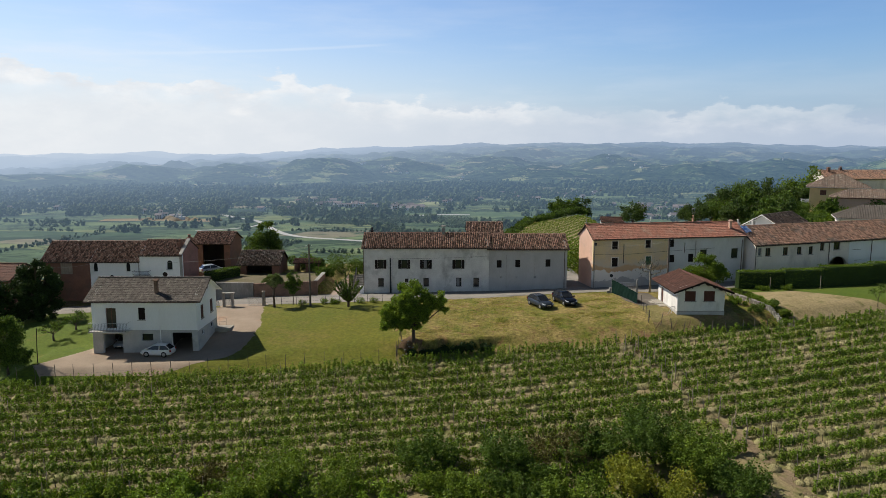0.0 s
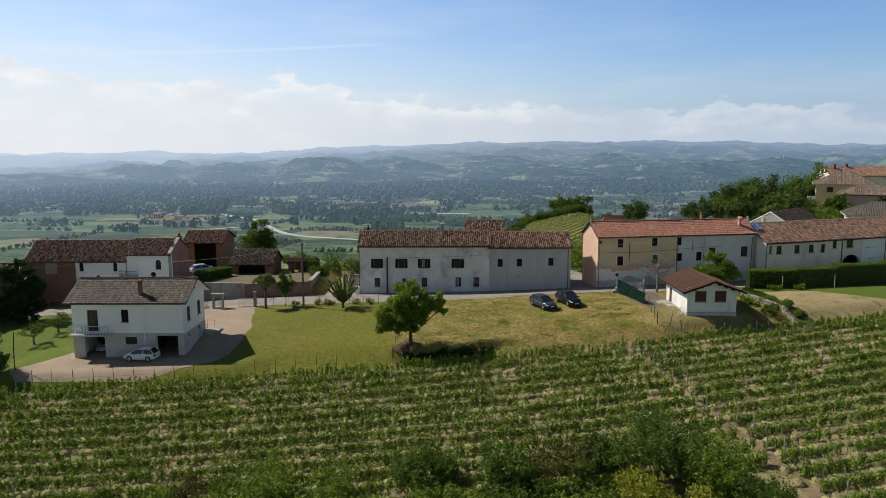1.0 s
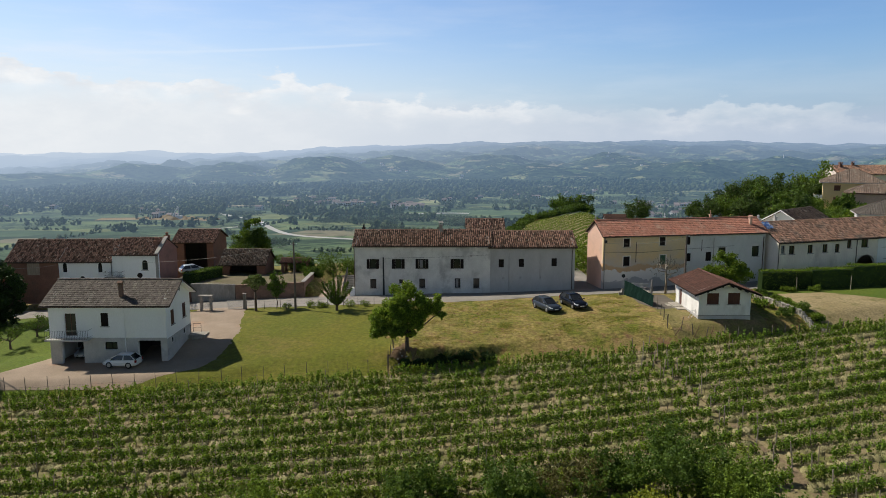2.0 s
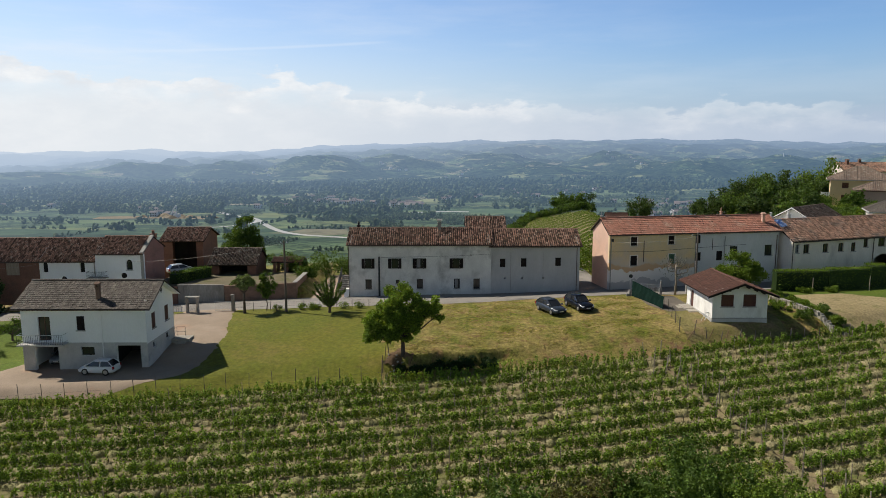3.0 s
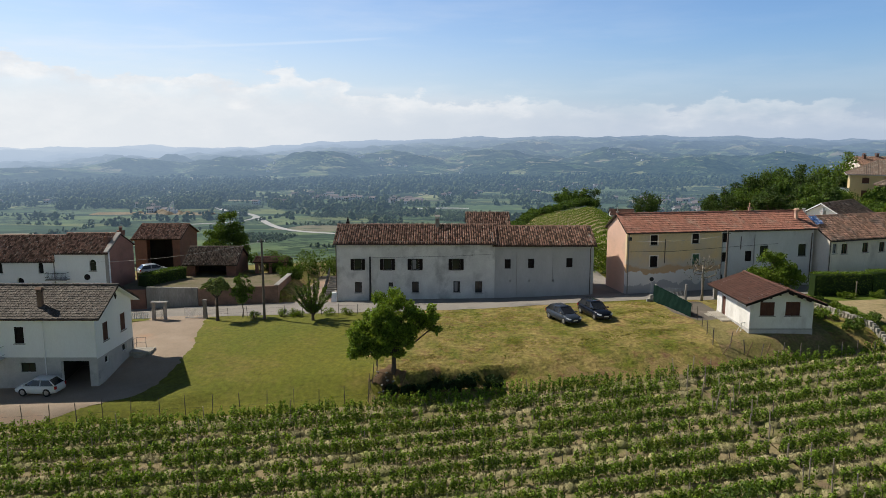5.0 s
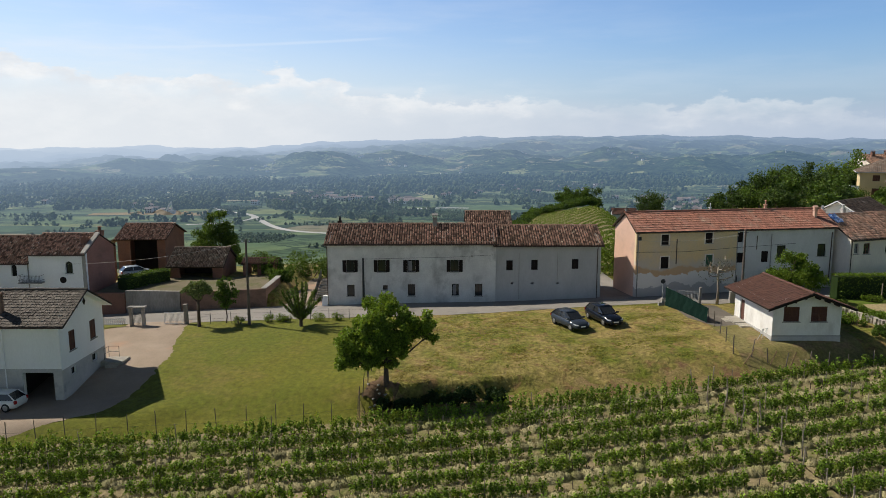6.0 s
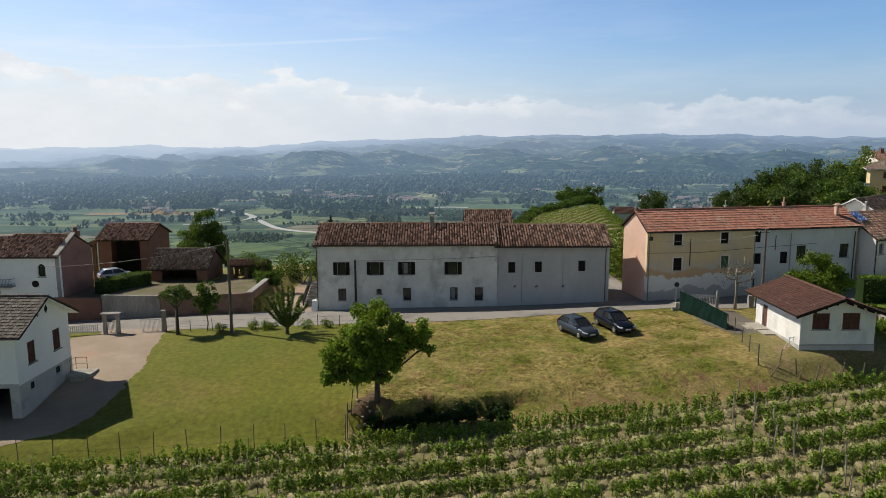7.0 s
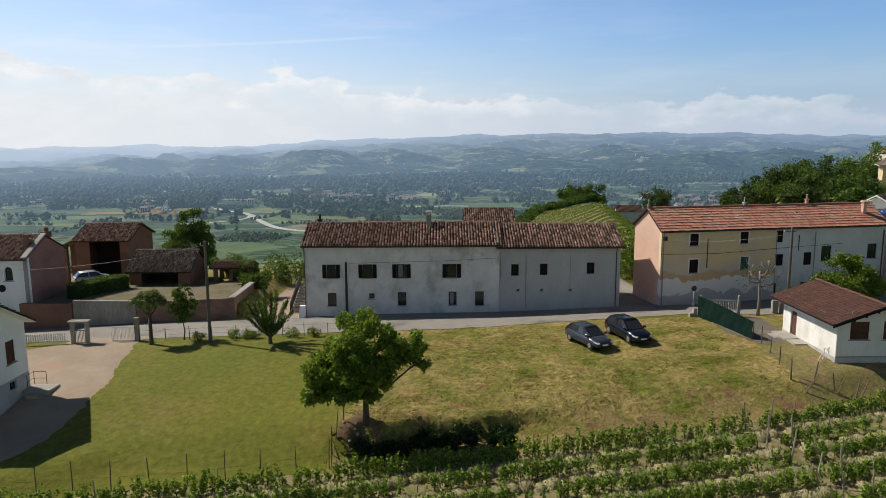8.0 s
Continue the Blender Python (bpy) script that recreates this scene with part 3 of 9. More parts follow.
wob = lambda v, s, a: a * noise.noise(Vector((v * s, 3.3, 7.7)))
road_near = line_of((-75, 97.5), (-30, 97.2), (-25, 96.4), (-9.5, 95.7), (2, 95.5), (12, 97.1), (24, 98.3), (30, 97.2), (48, 102))
sheet("road", np.arange(-75, 48.1, 0.75), lambda x: road_near(x) + wob(x, 0.5, 0.25), line_of((-75, 104.4), (19, 104.2), (23, 104.5), (48, 109)), 0.03, M["asphalt"], "pale worn asphalt lane past the farmhouses", 12)
sheet("lane", np.arange(18.6, 23.01, 0.6), lambda x: 103.0, lambda x: 135.0, 0.05, M["asphalt"], "pale lane between two farmhouses", 24)
sheet("farm_track", np.arange(-17.3, -11.9, 0.5), lambda x: 103.6, lambda x: 122.0, 0.05, M["gravel"], "pale gravel track beside the farmhouse", 24)
drive_r = line_of((72.5, -31), (73.2, -29.5), (74.3, -27), (75.6, -24.4), (78, -23.5), (81, -23.2), (84, -22.9), (88, -23.6), (94, -25.0), (97.5, -25.0))
drive_l = line_of((72.5, -44), (74.5, -46), (77, -44), (79.5, -42.6), (81, -42.0), (84, -35), (86, -31), (89, -34.5), (94.5, -35), (96.2, -32), (97.5, -32))
drv = Build()
dys = np.arange(72.5, 97.6, 0.25)
for y in dys:
    for j in range(31):
        x = drive_l(y) + (drive_r(y) + wob(y, 0.7, 0.3) + wob(y, 2.3, 0.2) + wob(y, 5.9, 0.2) - drive_l(y)) * j / 30
        drv.v.append((x, y, H(x, y) + (0.03 if 0 < j < 30 else -0.01)))
for i in range(len(dys) - 1):
    for j in range(30):
        a = i * 31 + j
        drv.f.append((a, a + 31, a + 32, a + 1))
single("driveway", drv, M["gravel"], "pale gravel driveway and yard of the white house", "driveway", kind="structure", smooth=True, fix=False)
sheet("vineyard_soil", np.arange(-58, 84, 0.8), lambda x: row_line(x, 33.0), lambda x: row_line(x, 75.3) + wob(x, 0.7, 0.5), 0.04, M["soil"], "brown vineyard earth with patches of dry grass", 60, "soil")


# ---- how houses are made ----
def panel(b, length, high, th, holes, fn, z0=0.0):
    """A wall of that thickness with rectangular holes (u0, u1, z0, z1) right through it."""
    us = sorted({0.0, length, *[h[0] for h in holes], *[h[1] for h in holes]})
    zs = sorted({z0, high, *[h[2] for h in holes], *[h[3] for h in holes]})
    inside = lambda u, z: any(h[0] < u < h[1] and h[2] < z < h[3] for h in holes)
    solid = [[not inside((us[i] + us[i + 1]) / 2, (zs[j] + zs[j + 1]) / 2) for j in range(len(zs) - 1)] for i in range(len(us) - 1)]
    ni, nj = len(us), len(zs)
    base = len(b.v)
    for d in (0.0, th):
        for u in us:
            for z in zs:
                b.v.append(tuple(fn(u, d, z)))
    vid = lambda i, j, k: base + k * ni * nj + i * nj + j
    ok = lambda i, j: 0 <= i < ni - 1 and 0 <= j < nj - 1 and solid[i][j]
    for i in range(ni - 1):
        for j in range(nj - 1):
            if not solid[i][j]:
                continue
            b.f.append((vid(i, j, 0), vid(i + 1, j, 0), vid(i + 1, j + 1, 0), vid(i, j + 1, 0)))
            b.f.append((vid(i, j, 1), vid(i, j + 1, 1), vid(i + 1, j + 1, 1), vid(i + 1, j, 1)))
            for di, dj, p, q in ((-1, 0, (i, j), (i, j + 1)), (1, 0, (i + 1, j + 1), (i + 1, j)), (0, -1, (i + 1, j), (i, j)), (0, 1, (i, j + 1), (i + 1, j + 1))):
                if not ok(i + di, j + dj):
                    b.f.append((vid(*p, 0), vid(*q, 0), vid(*q, 1), vid(*p, 1)))


COPPO = ((0.16, 0.0), (0.22, 0.08), (0.38, 0.125), (0.60, 0.125), (0.76, 0.08), (0.82, 0.0))
FLAT = ((0.0, 0.02), (0.14, 0.035), (0.24, 0.012), (0.76, 0.012), (0.86, 0.035), (0.99, 0.02))


def tiles(length, run, fn, mat, parent, col=0.24, course=0.42, profile=COPPO, seed=1, sag=0.012, lip=None):
    lip = lip or (0.03 if profile is COPPO else 0.04)
    """Courses of overlapping tiles up a slope: fn(u, v, h) gives the place of u along, v up and h off the slope."""
    rng = np.random.default_rng(seed)
    n, k = max(1, int(length / col)), max(1, int(run / course))
    col, course = length / n, run / k
    I, J = np.meshgrid(np.arange(n), np.arange(k))
    I, J = I.reshape(-1), J.reshape(-1)
    m, q = len(I), len(profile)
    V = np.zeros((m, 2 * q, 3))
    ju, jv, jh = rng.normal(0, 0.012, m), rng.normal(0, 0.018, m), rng.normal(0, 0.008, m)
    tilt = rng.normal(0, 0.012, m)
    dip = -sag * (np.sin(I * col * 0.55 + seed) + np.sin(I * col * 0.21 + 2 * seed)) * np.sin(np.pi * (J + 0.5) / k)
    for e in (0, 1):
        for c, (pu, ph) in enumerate(profile):
            u = I * col + pu * col * 1.0 + ju + tilt * (e - 0.5)
            v = (J + e * 1.12) * course + jv
            h = ph * (1.0 - 0.18 * e) + (lip if e == 0 else 0.008) + jh + dip
            V[:, e * q + c] = np.array(fn(u, v, h)).T
    faces = [(c, c + 1, q + c + 1, q + c) for c in range(q - 1)] + [tuple(range(q - 1, -1, -1))]
    return part("roof_tiles", bulk_mesh("roof_tiles", V, faces, mat), None, parent, kind="stuff")


def gable_roof(parent, L, D, Hh, rise, mat, over=0.55, side=0.3, col=0.28, course=0.42, profile=COPPO, seed=1, gutter=True, wall=0.0, ridge_at=0.5, back=True, lip=None, soffit="deck"):
    """A gable roof over a house L long and D deep whose eaves lie at Hh; the ridge runs along x."""
    ry = D * ridge_at
    for s in (0, 1):
        if s == 1 and not back:
            continue
        run_y = (ry if s == 0 else D - ry)
        slope = rise / run_y
        ca = 1 / math.sqrt(1 + slope * slope)
        run = (run_y + over) / ca
        ey, ez = (-over, Hh - over * slope) if s == 0 else (D + over, Hh - over * slope)
        sg = 1 if s == 0 else -1
        x0 = -side

        def fn(u, v, h, ey=ey, ez=ez, sg=sg, slope=slope, ca=ca, x0=x0):
            return (x0 + u, ey + sg * (v * ca - h * slope * ca), ez + v * slope * ca + h * ca)

        deck = Build()
        pts = [fn(u, v, h) for h in (-0.13, -0.01) for u, v in ((0, 0), (L + 2 * side, 0), (L + 2 * side, run), (0, run))]
        deck.add(pts, [(3, 2, 1, 0), (4, 5, 6, 7), (0, 1, 5, 4), (1, 2, 6, 5), (2, 3, 7, 6), (3, 0, 4, 7)])
        roof = part("roof", deck, M["deck"], parent, "timber roof deck, dark to shade the tile channels")
        if soffit != "deck":
            sf = Build()
            lo4 = sorted(pts, key=lambda p: p[2] + slope * (-p[1] if s == 0 else p[1]))[:4]
            lo4 = [p for p in pts if p in lo4]
            sf.add([(p[0], p[1], p[2] - 0.035) for p in lo4] + [(p[0], p[1], p[2] - 0.006) for p in lo4], [(3, 2, 1, 0), (4, 5, 6, 7), (0, 1, 5, 4), (1, 2, 6, 5), (2, 3, 7, 6), (3, 0, 4, 7)])
            part("soffit", sf, M[soffit], roof, "white-painted soffit")
        if s == 0:
            tiles(L + 2 * side, run, fn, mat, roof, col, course, profile, seed, lip=lip)
        else:
            tiles(L + 2 * side, run, fn, mat, roof, col * 2, course, profile, seed + 5)
        if gutter and s == 0:
            g = Build()
            g.tube([fn(0, -0.06, -0.06), fn(L + 2 * side, -0.06, -0.06)], 0.065, 6)
            part("gutter", g, M["copper_pipe"], roof)
    n = max(2, int((L + 2 * side) / 0.45))
    for i in range(n):
        x = -side + (L + 2 * side) * i / n
        w = (L + 2 * side) / n
        hz = Hh + rise + 0.03 + random.uniform(-0.012, 0.012)
        ring = [(math.cos(a) * 0.15, math.sin(a) * 0.1) for a in (math.pi * k / 5 for k in range(6))]
        rb = Build()
        rb.add([(x, ry + c, hz + s_ + 0.015) for c, s_ in ring] + [(x + w * 1.06, ry + c * 0.92, hz + s_) for c, s_ in ring],
               [(k, k + 1, k + 7, k + 6) for k in range(5)])
        part("ridge_tile", rb, mat, parent, fix=False)


def shell(parent, L, D, Hh, rise, mats, th=0.4, front=(), right=(), left=(), backh=(), foot=-1.2, ridge_at=0.5):
    """Four thick walls with the holes given, and gables; mats: one material, or one each for front, right, back, left."""
    if not isinstance(mats, (list, tuple)):
        mats = [mats] * 4
    fns = face_fns(L, D)
    for name, holes, length, i in (("front", front, L, 0), ("right", right, D, 1), ("back", backh, L, 2), ("left", left, D, 3)):
        b = Build()
        if i in (0, 2):
            panel(b, length, Hh, th, holes, fns[name], foot)
        else:
            f = fns[name]
            panel(b, length - 2 * th, Hh, th, [(h[0] - th, h[1] - th, h[2], h[3]) for h in holes], lambda u, d, z, f=f: f(u + th, d, z), foot)
            r = D * ridge_at if i == 3 else D * ridge_at
            b.prism([(0.0, Hh), (D, Hh), (r, Hh + rise - 0.02)], 0.0, th, f)
        part("wall", b, mats[i], parent)


def face_fns(L, D):
    """For each face of a house, the place of u along it, d into it and z up."""
    return {"front": lambda u, d, z: (u, d, z), "back": lambda u, d, z: (u, D - d, z), "right": lambda u, d, z: (L - d, u, z), "left": lambda u, d, z: (d, u, z)}


def window(parent, fn, u0, u1, z0, z1, kind="shutters", wood="wood_dark", frame_mat="wood_dark", sill=True, deep=0.14, curtain=False, surround=None):
    """A window in the hole u0..u1, z0..z1. kind: shutters (folded open on the wall), closed, plain."""
    b = Build()
    fr = 0.07
    for a in ((u0, u0 + fr, z0, z1), (u1 - fr, u1, z0, z1), (u0 + fr, u1 - fr, z1 - fr, z1), (u0 + fr, u1 - fr, z0, z0 + fr), ((u0 + u1) / 2 - 0.035, (u0 + u1) / 2 + 0.035, z0 + fr, z1 - fr)):
        b.box(a[0], a[1], deep, deep + 0.07, a[2], a[3], fn)
    w = part("window", b, M[frame_mat], parent)
    p = Build()
    for a in ((u0 + fr, (u0 + u1) / 2 - 0.035), ((u0 + u1) / 2 + 0.035, u1 - fr)):
        p.box(a[0], a[1], deep + 0.025, deep + 0.04, z0 + fr, z1 - fr, fn)
    part("pane", p, M["glass"], w, "dark reflecting glass")
    if curtain:
        c = Build()
        c.box(u0 + fr + 0.05, (u0 + u1) / 2 + 0.1, deep - 0.03, deep - 0.015, z0 + 0.1, z1 - 0.12, fn)
        part("blind", c, M["curtain"], w, "pale half-drawn blind")
    if sill:
        s = Build()
        s.box(u0 - 0.1, u1 + 0.1, -0.09, deep, z0 - 0.07, z0 - 0.004, fn)
        part("sill", s, M["concrete"], w)
    if surround:
        s = Build()
        for a in ((u0 - 0.13, u0 - 0.003, z0 - 0.1, z1 + 0.12), (u1 + 0.003, u1 + 0.13, z0 - 0.1, z1 + 0.12), (u0, u1, z1 + 0.003, z1 + 0.12)):
            s.box(a[0], a[1], -0.025, 0.05, a[2], a[3], fn)
        part("surround", s, M[surround], w)
    wd = (u1 - u0) / 2
    if kind == "shutters":
        for a, e in ((u0 - wd * 0.98, u0 - 0.02), (u1 + 0.02, u1 + wd * 0.98)):
            shutter(w, fn, a, e, z0, z1, -0.075, -0.02, wood)
    elif kind == "closed":
        for a, e in ((u0 + 0.01, (u0 + u1) / 2 - 0.008), ((u0 + u1) / 2 + 0.008, u1 - 0.01)):
            shutter(w, fn, a, e, z0 + 0.01, z1 - 0.01, 0.03, 0.085, wood)
    return w


def shutter(w, fn, a, e, z0, z1, d0, d1, wood):
    """One louvred leaf: a frame with rails round a field of slanting slats, all of one piece."""
    st = 0.07
    mid = (z0 + z1) / 2
    rows = [(z0, d0), (z0 + 0.09, d0)]
    for lo, hi in ((z0 + 0.09, mid - 0.045), (mid + 0.045, z1 - 0.09)):
        n = max(2, int((hi - lo) / 0.08))
        for i in range(n):
            rows += [(lo + (hi - lo) * i / n, d1 - 0.01), (lo + (hi - lo) * (i + 0.8) / n, d0 + 0.012)]
        rows += [(hi, d1 - 0.01), (hi, d0)]
        if hi < mid:
            rows.append((mid + 0.045, d0))
    rows.append((z1, d0))
    s = Build()
    for z, d in rows:
        s.v += [fn(a, d1, z), fn(a, d0, z), fn(a + st, d0, z), fn(a + st, d, z), fn(e - st, d, z), fn(e - st, d0, z), fn(e, d0, z), fn(e, d1, z)]
    for i in range(len(rows) - 1):
        s.f += [(i * 8 + j, i * 8 + j + 1, i * 8 + j + 9, i * 8 + j + 8) for j in range(7)]
    k = len(s.v) - 8
    s.f += [(7, 6, 1, 0), (k, k + 1, k + 6, k + 7)]
    part("shutter", s, M[wood], w, "", fix=False)


def chimney(parent, x, y, z, w, h, mat, cap="slab", lean=0.0):
    b = Build()
    b.box(x - w / 2, x + w / 2, y - w / 2, y + w / 2, z, z + h)
    b.box(x - w / 2 - 0.06, x + w / 2 + 0.06, y - w / 2 - 0.06, y + w / 2 + 0.06, z + h, z + h + 0.07)
    c = part("chimney", b, mat, parent)
    t = Build()
    if cap == "slab":
        for dx in (-1, 1):
            for dy in (-1, 1):
                t.box(x + dx * w * 0.36 - 0.06, x + dx * w * 0.36 + 0.06, y + dy * w * 0.36 - 0.06, y + dy * w * 0.36 + 0.06, z + h + 0.07, z + h + 0.3)
        t.box(x - w / 2 - 0.1, x + w / 2 + 0.1, y - w / 2 - 0.1, y + w / 2 + 0.1, z + h + 0.3, z + h + 0.37)
        t.prism([(y - w / 2 - 0.08, z + h + 0.37), (y + w / 2 + 0.08, z + h + 0.37), (y, z + h + 0.55)], x - w / 2 - 0.08, x + w / 2 + 0.08, lambda u, d, zz: (d, u, zz))
    else:
        t.tube([(x, y, z + h + 0.07), (x, y, z + h + 0.45)], w * 0.3, 8)
        t.tube([(x, y, z + h + 0.5), (x, y, z + h + 0.6)], [w * 0.48, w * 0.1], 8)
    part("chimney_cap", t, mat, c)
    return c


def downpipe(parent, pts, r=0.05, mat="copper_pipe"):
    b = Build()
    b.tube(pts, r, 6)
    part("downpipe", b, M[mat], parent)


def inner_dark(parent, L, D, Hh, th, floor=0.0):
    """Floors inside, near-black to paint the dimness of the rooms, so that openings don't look through the house."""
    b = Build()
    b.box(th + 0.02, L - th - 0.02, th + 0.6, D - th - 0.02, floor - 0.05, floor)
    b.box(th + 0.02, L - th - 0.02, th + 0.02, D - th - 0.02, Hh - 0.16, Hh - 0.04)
    part("inner_floor", b, M["room_shade"], parent)


# ---- the long grey farmhouse ----
def grey_farmhouse():
    t = thing("farmhouse", "long grey two-storey farmhouse with old tiled roof", "house", pose(-12.0, 103.6, 0))
    L1, L2, D = 19.0, 11.9, 7.2
    up = [(-10.33, -8.6), (-6.79, -4.99), (-3.47, -1.66), (1.45, 3.28)]
    low = [(-9.87, -9.02, 1.46, 2.78), (-5.8, -5.26, 2.18, 2.72), (-2.96, -2.14, 1.48, 2.83), (2.05, 2.83, 1.5, 2.86), (4.67, 5.51, 1.45, 2.86)]
    X = 12.0
    fr1 = []
    for a, e in up:
        q = (e - a) / 4
        fr1.append((a + q + X, e - q + X, 4.26, 5.62))
    fr1 += [(a + X, e + X, z0, z1) for a, e, z0, z1 in low]
    # the part with shutters
    shell(t, L1, D, 7.72, 1.6, [M["plaster_grey"]] * 4, 0.45, front=fr1)
    fn = face_fns(L1, D)["front"]
    for i, h in enumerate(fr1[:4]):
        window(t, fn, *h, kind="shutters", wood="wood_dark", frame_mat="wood_dark", curtain=i == 2)
    for i, h in enumerate(fr1[4:]):
        window(t, fn, *h, kind="plain", frame_mat="wood_dark", curtain=i == 3)
    gable_roof(t, L1, D, 7.72, 1.6, M["coppo"], 0.5, 0.35, seed=3, lip=0.045)
    chimney(t, 12.1, 3.2, 8.7, 0.5, 1.35, M["old_concrete"])
    chimney(t, 0.9, 4.0, 8.9, 0.4, 0.7, M["wood_dark"], "pot")
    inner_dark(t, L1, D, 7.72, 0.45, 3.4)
    # the plainer part
    t2 = thing("farmhouse_wing", "plain grey farmhouse wing with small dark windows", "house", pose(7.0, 103.66, 0))
    fr2 = [(8.21 - 7, 8.94 - 7, 4.4, 5.55), (11.03 - 7, 11.77 - 7, 4.45, 5.6), (15.63 - 7, 16.38 - 7, 4.55, 5.68), (8.75 - 7, 9.0 - 7, 2.83, 3.06), (11.08 - 7, 11.32 - 7, 2.83, 3.06), (13.92 - 7, 14.17 - 7, 2.83, 3.06)]
    shell(t2, L2, D, 7.5, 1.6, [M["plaster_cool"]] * 4, 0.45, front=fr2)
    fn2 = face_fns(L2, D)["front"]
    for h in fr2[:3]:
        window(t2, fn2, *h, kind="closed", sill=False)
    gable_roof(t2, L2, D, 7.5, 1.6, M["coppo"], 0.5, 0.3, seed=8, lip=0.045)
    inner_dark(t2, L2, D, 7.5, 0.45, 3.4)
    downpipe(t, [(-0.12, -0.4, 7.4), (-0.05, -0.08, 7.0), (-0.05, -0.08, 0.4)])
    downpipe(t2, [(11.55, -0.4, 7.2), (11.5, -0.08, 6.8), (11.5, -0.08, 1.0)])
    downpipe(t2, [(3.7 - 1.05, -0.05, 6.4), (3.7 - 1.05, -0.05, 1.1)], 0.025, "concrete")
    downpipe(t2, [(7.0, -0.05, 6.4), (7.0, -0.05, 3.2)], 0.02, "concrete")
    for q in ((0.55, 6.3), (1.9, 4.1)):
        downpipe(t2, [(0.15, -0.03, q[0] + 4), (0.15, -0.03, q[1])], 0.02, "concrete")
    # cable box and loose cable on the wall
    b = Build()
    b.box(16.2, 16.42, -0.12, -0.01, 5.95, 6.15)
    part("alarm_box", b, M["concrete"], t)
    cb = Build()
    cb.tube([(18.9, -0.03, 6.2), (14, -0.03, 5.95), (7, -0.03, 5.8), (4.3, -0.04, 5.75)], 0.015, 5)
    part("cable", cb, M["steel_dark"], t)
    # white corner kerb and outside stair behind the left corner
    s = thing("stair", "concrete outside stair with a dark metal guard", "stair", pose(-14.0, 105.5, 0))
    for i in range(9):
        b = Build()
        b.box(0.0, 1.9, 0.5 + i * 0.55, 0.5 + (i + 1) * 0.55 - 0.003, -0.4, 0.55 + i * 0.18)
        part("step", b, M["old_concrete"], s)
    b = Build()
    b.prism([(0.2, 0.4), (5.5, 2.2), (5.5, 3.1), (0.2, 1.25)], -0.14, -0.02, lambda u, d, z: (d, u, z))
    part("parapet", b, M["steel_dark"], s, "dark sheet-metal stair guard")
    b = Build()
    b.tube([(-0.08, 0.2, 1.35), (-0.08, 5.5, 3.2)], 0.035, 6)
    part("rail", b, M["steel_dark"], s)
    b = Build()
    b.add([(-12.75, 103.1, 0.1), (-12.05, 103.1, 0.1), (-12.05, 103.9, 0.1), (-12.75, 103.9, 0.1), (-12.6, 103.3, 1.55), (-12.06, 103.3, 1.55), (-12.06, 103.8, 1.55), (-12.6, 103.8, 1.55)],
          [(0, 1, 5, 4), (1, 2, 6, 5), (2, 3, 7, 6), (3, 0, 4, 7), (4, 5, 6, 7)])
    single("wall_buttress", b, M["plaster_white"], "whitewashed sloping buttress at the house corner", "buttress")


grey_farmhouse()


# ---- the tall farmhouse with the orange roof ----
def peeling_material():
    """Ochre render, worn to white and grey in a ragged band along the foot, and left off east of a joint."""
    m = material("ochre_peeling", (0.76, 0.56, 0.30), (0.68, 0.55, 0.36), 0.45, 8.0, 0.92, 0.12, 0.08, stretch=(1, 1, 0.6), third=(0.62, 0.50, 0.38), third_at=(0.5, 0.68), third_scale=0.4)
    t = m.node_tree
    bsdf = t.nodes["Principled BSDF"]
    src = bsdf.inputs["Base Color"].links[0].from_socket
    geo = t.nodes.new("ShaderNodeNewGeometry")
    sep = t.nodes.new("ShaderNodeSeparateXYZ")
    t.links.new(geo.outputs["Position"], sep.inputs[0])

    def ragged(level, amp, scale, seed, soft):
        n = t.nodes.new("ShaderNodeTexNoise")
        n.inputs["Scale"].default_value, n.inputs["Detail"].default_value, n.inputs["Roughness"].default_value = scale, 6, 0.6
        v = t.nodes.new("ShaderNodeVectorMath")
        v.inputs[1].default_value = (seed, seed, seed)
        t.links.new(geo.outputs["Position"], v.inputs[0])
        t.links.new(v.outputs[0], n.inputs[0])
        a = t.nodes.new("ShaderNodeMath")
        a.operation = "MULTIPLY_ADD"
        t.links.new(n.outputs[0], a.inputs[0])
        a.inputs[1].default_value = amp
        t.links.new(sep.outputs[2], a.inputs[2])
        r = t.nodes.new("ShaderNodeMapRange")
        r.interpolation_type = "SMOOTHSTEP"
        t.links.new(a.outputs[0], r.inputs[0])
        for i, x in enumerate((level, level + soft, 1.0, 0.0)):
            r.inputs[1 + i].default_value = x
        return r.outputs[0]

    def mix(f, a, b):
        n = t.nodes.new("ShaderNodeMix")
        n.data_type = "RGBA"
        t.links.new(f, n.inputs[0])
        t.links.new(a, n.inputs[6])
        n.inputs[7].default_value = (*b, 1)
        return n.outputs[2]

    c = mix(ragged(6.6, 3.4, 0.35, 4.0, 1.0), src, (0.62, 0.53, 0.43))
    c = mix(ragged(5.75, 2.6, 0.4, 15.0, 0.4), c, (0.60, 0.40, 0.24))
    c = mix(ragged(5.2, 2.6, 0.6, 9.0, 0.15), c, (0.80, 0.75, 0.70))
    c = mix(ragged(4.1, 3.2, 0.6, 21.0, 0.08), c, (0.50, 0.475, 0.46))
    t.links.new(c, bsdf.inputs["Base Color"])
    return m


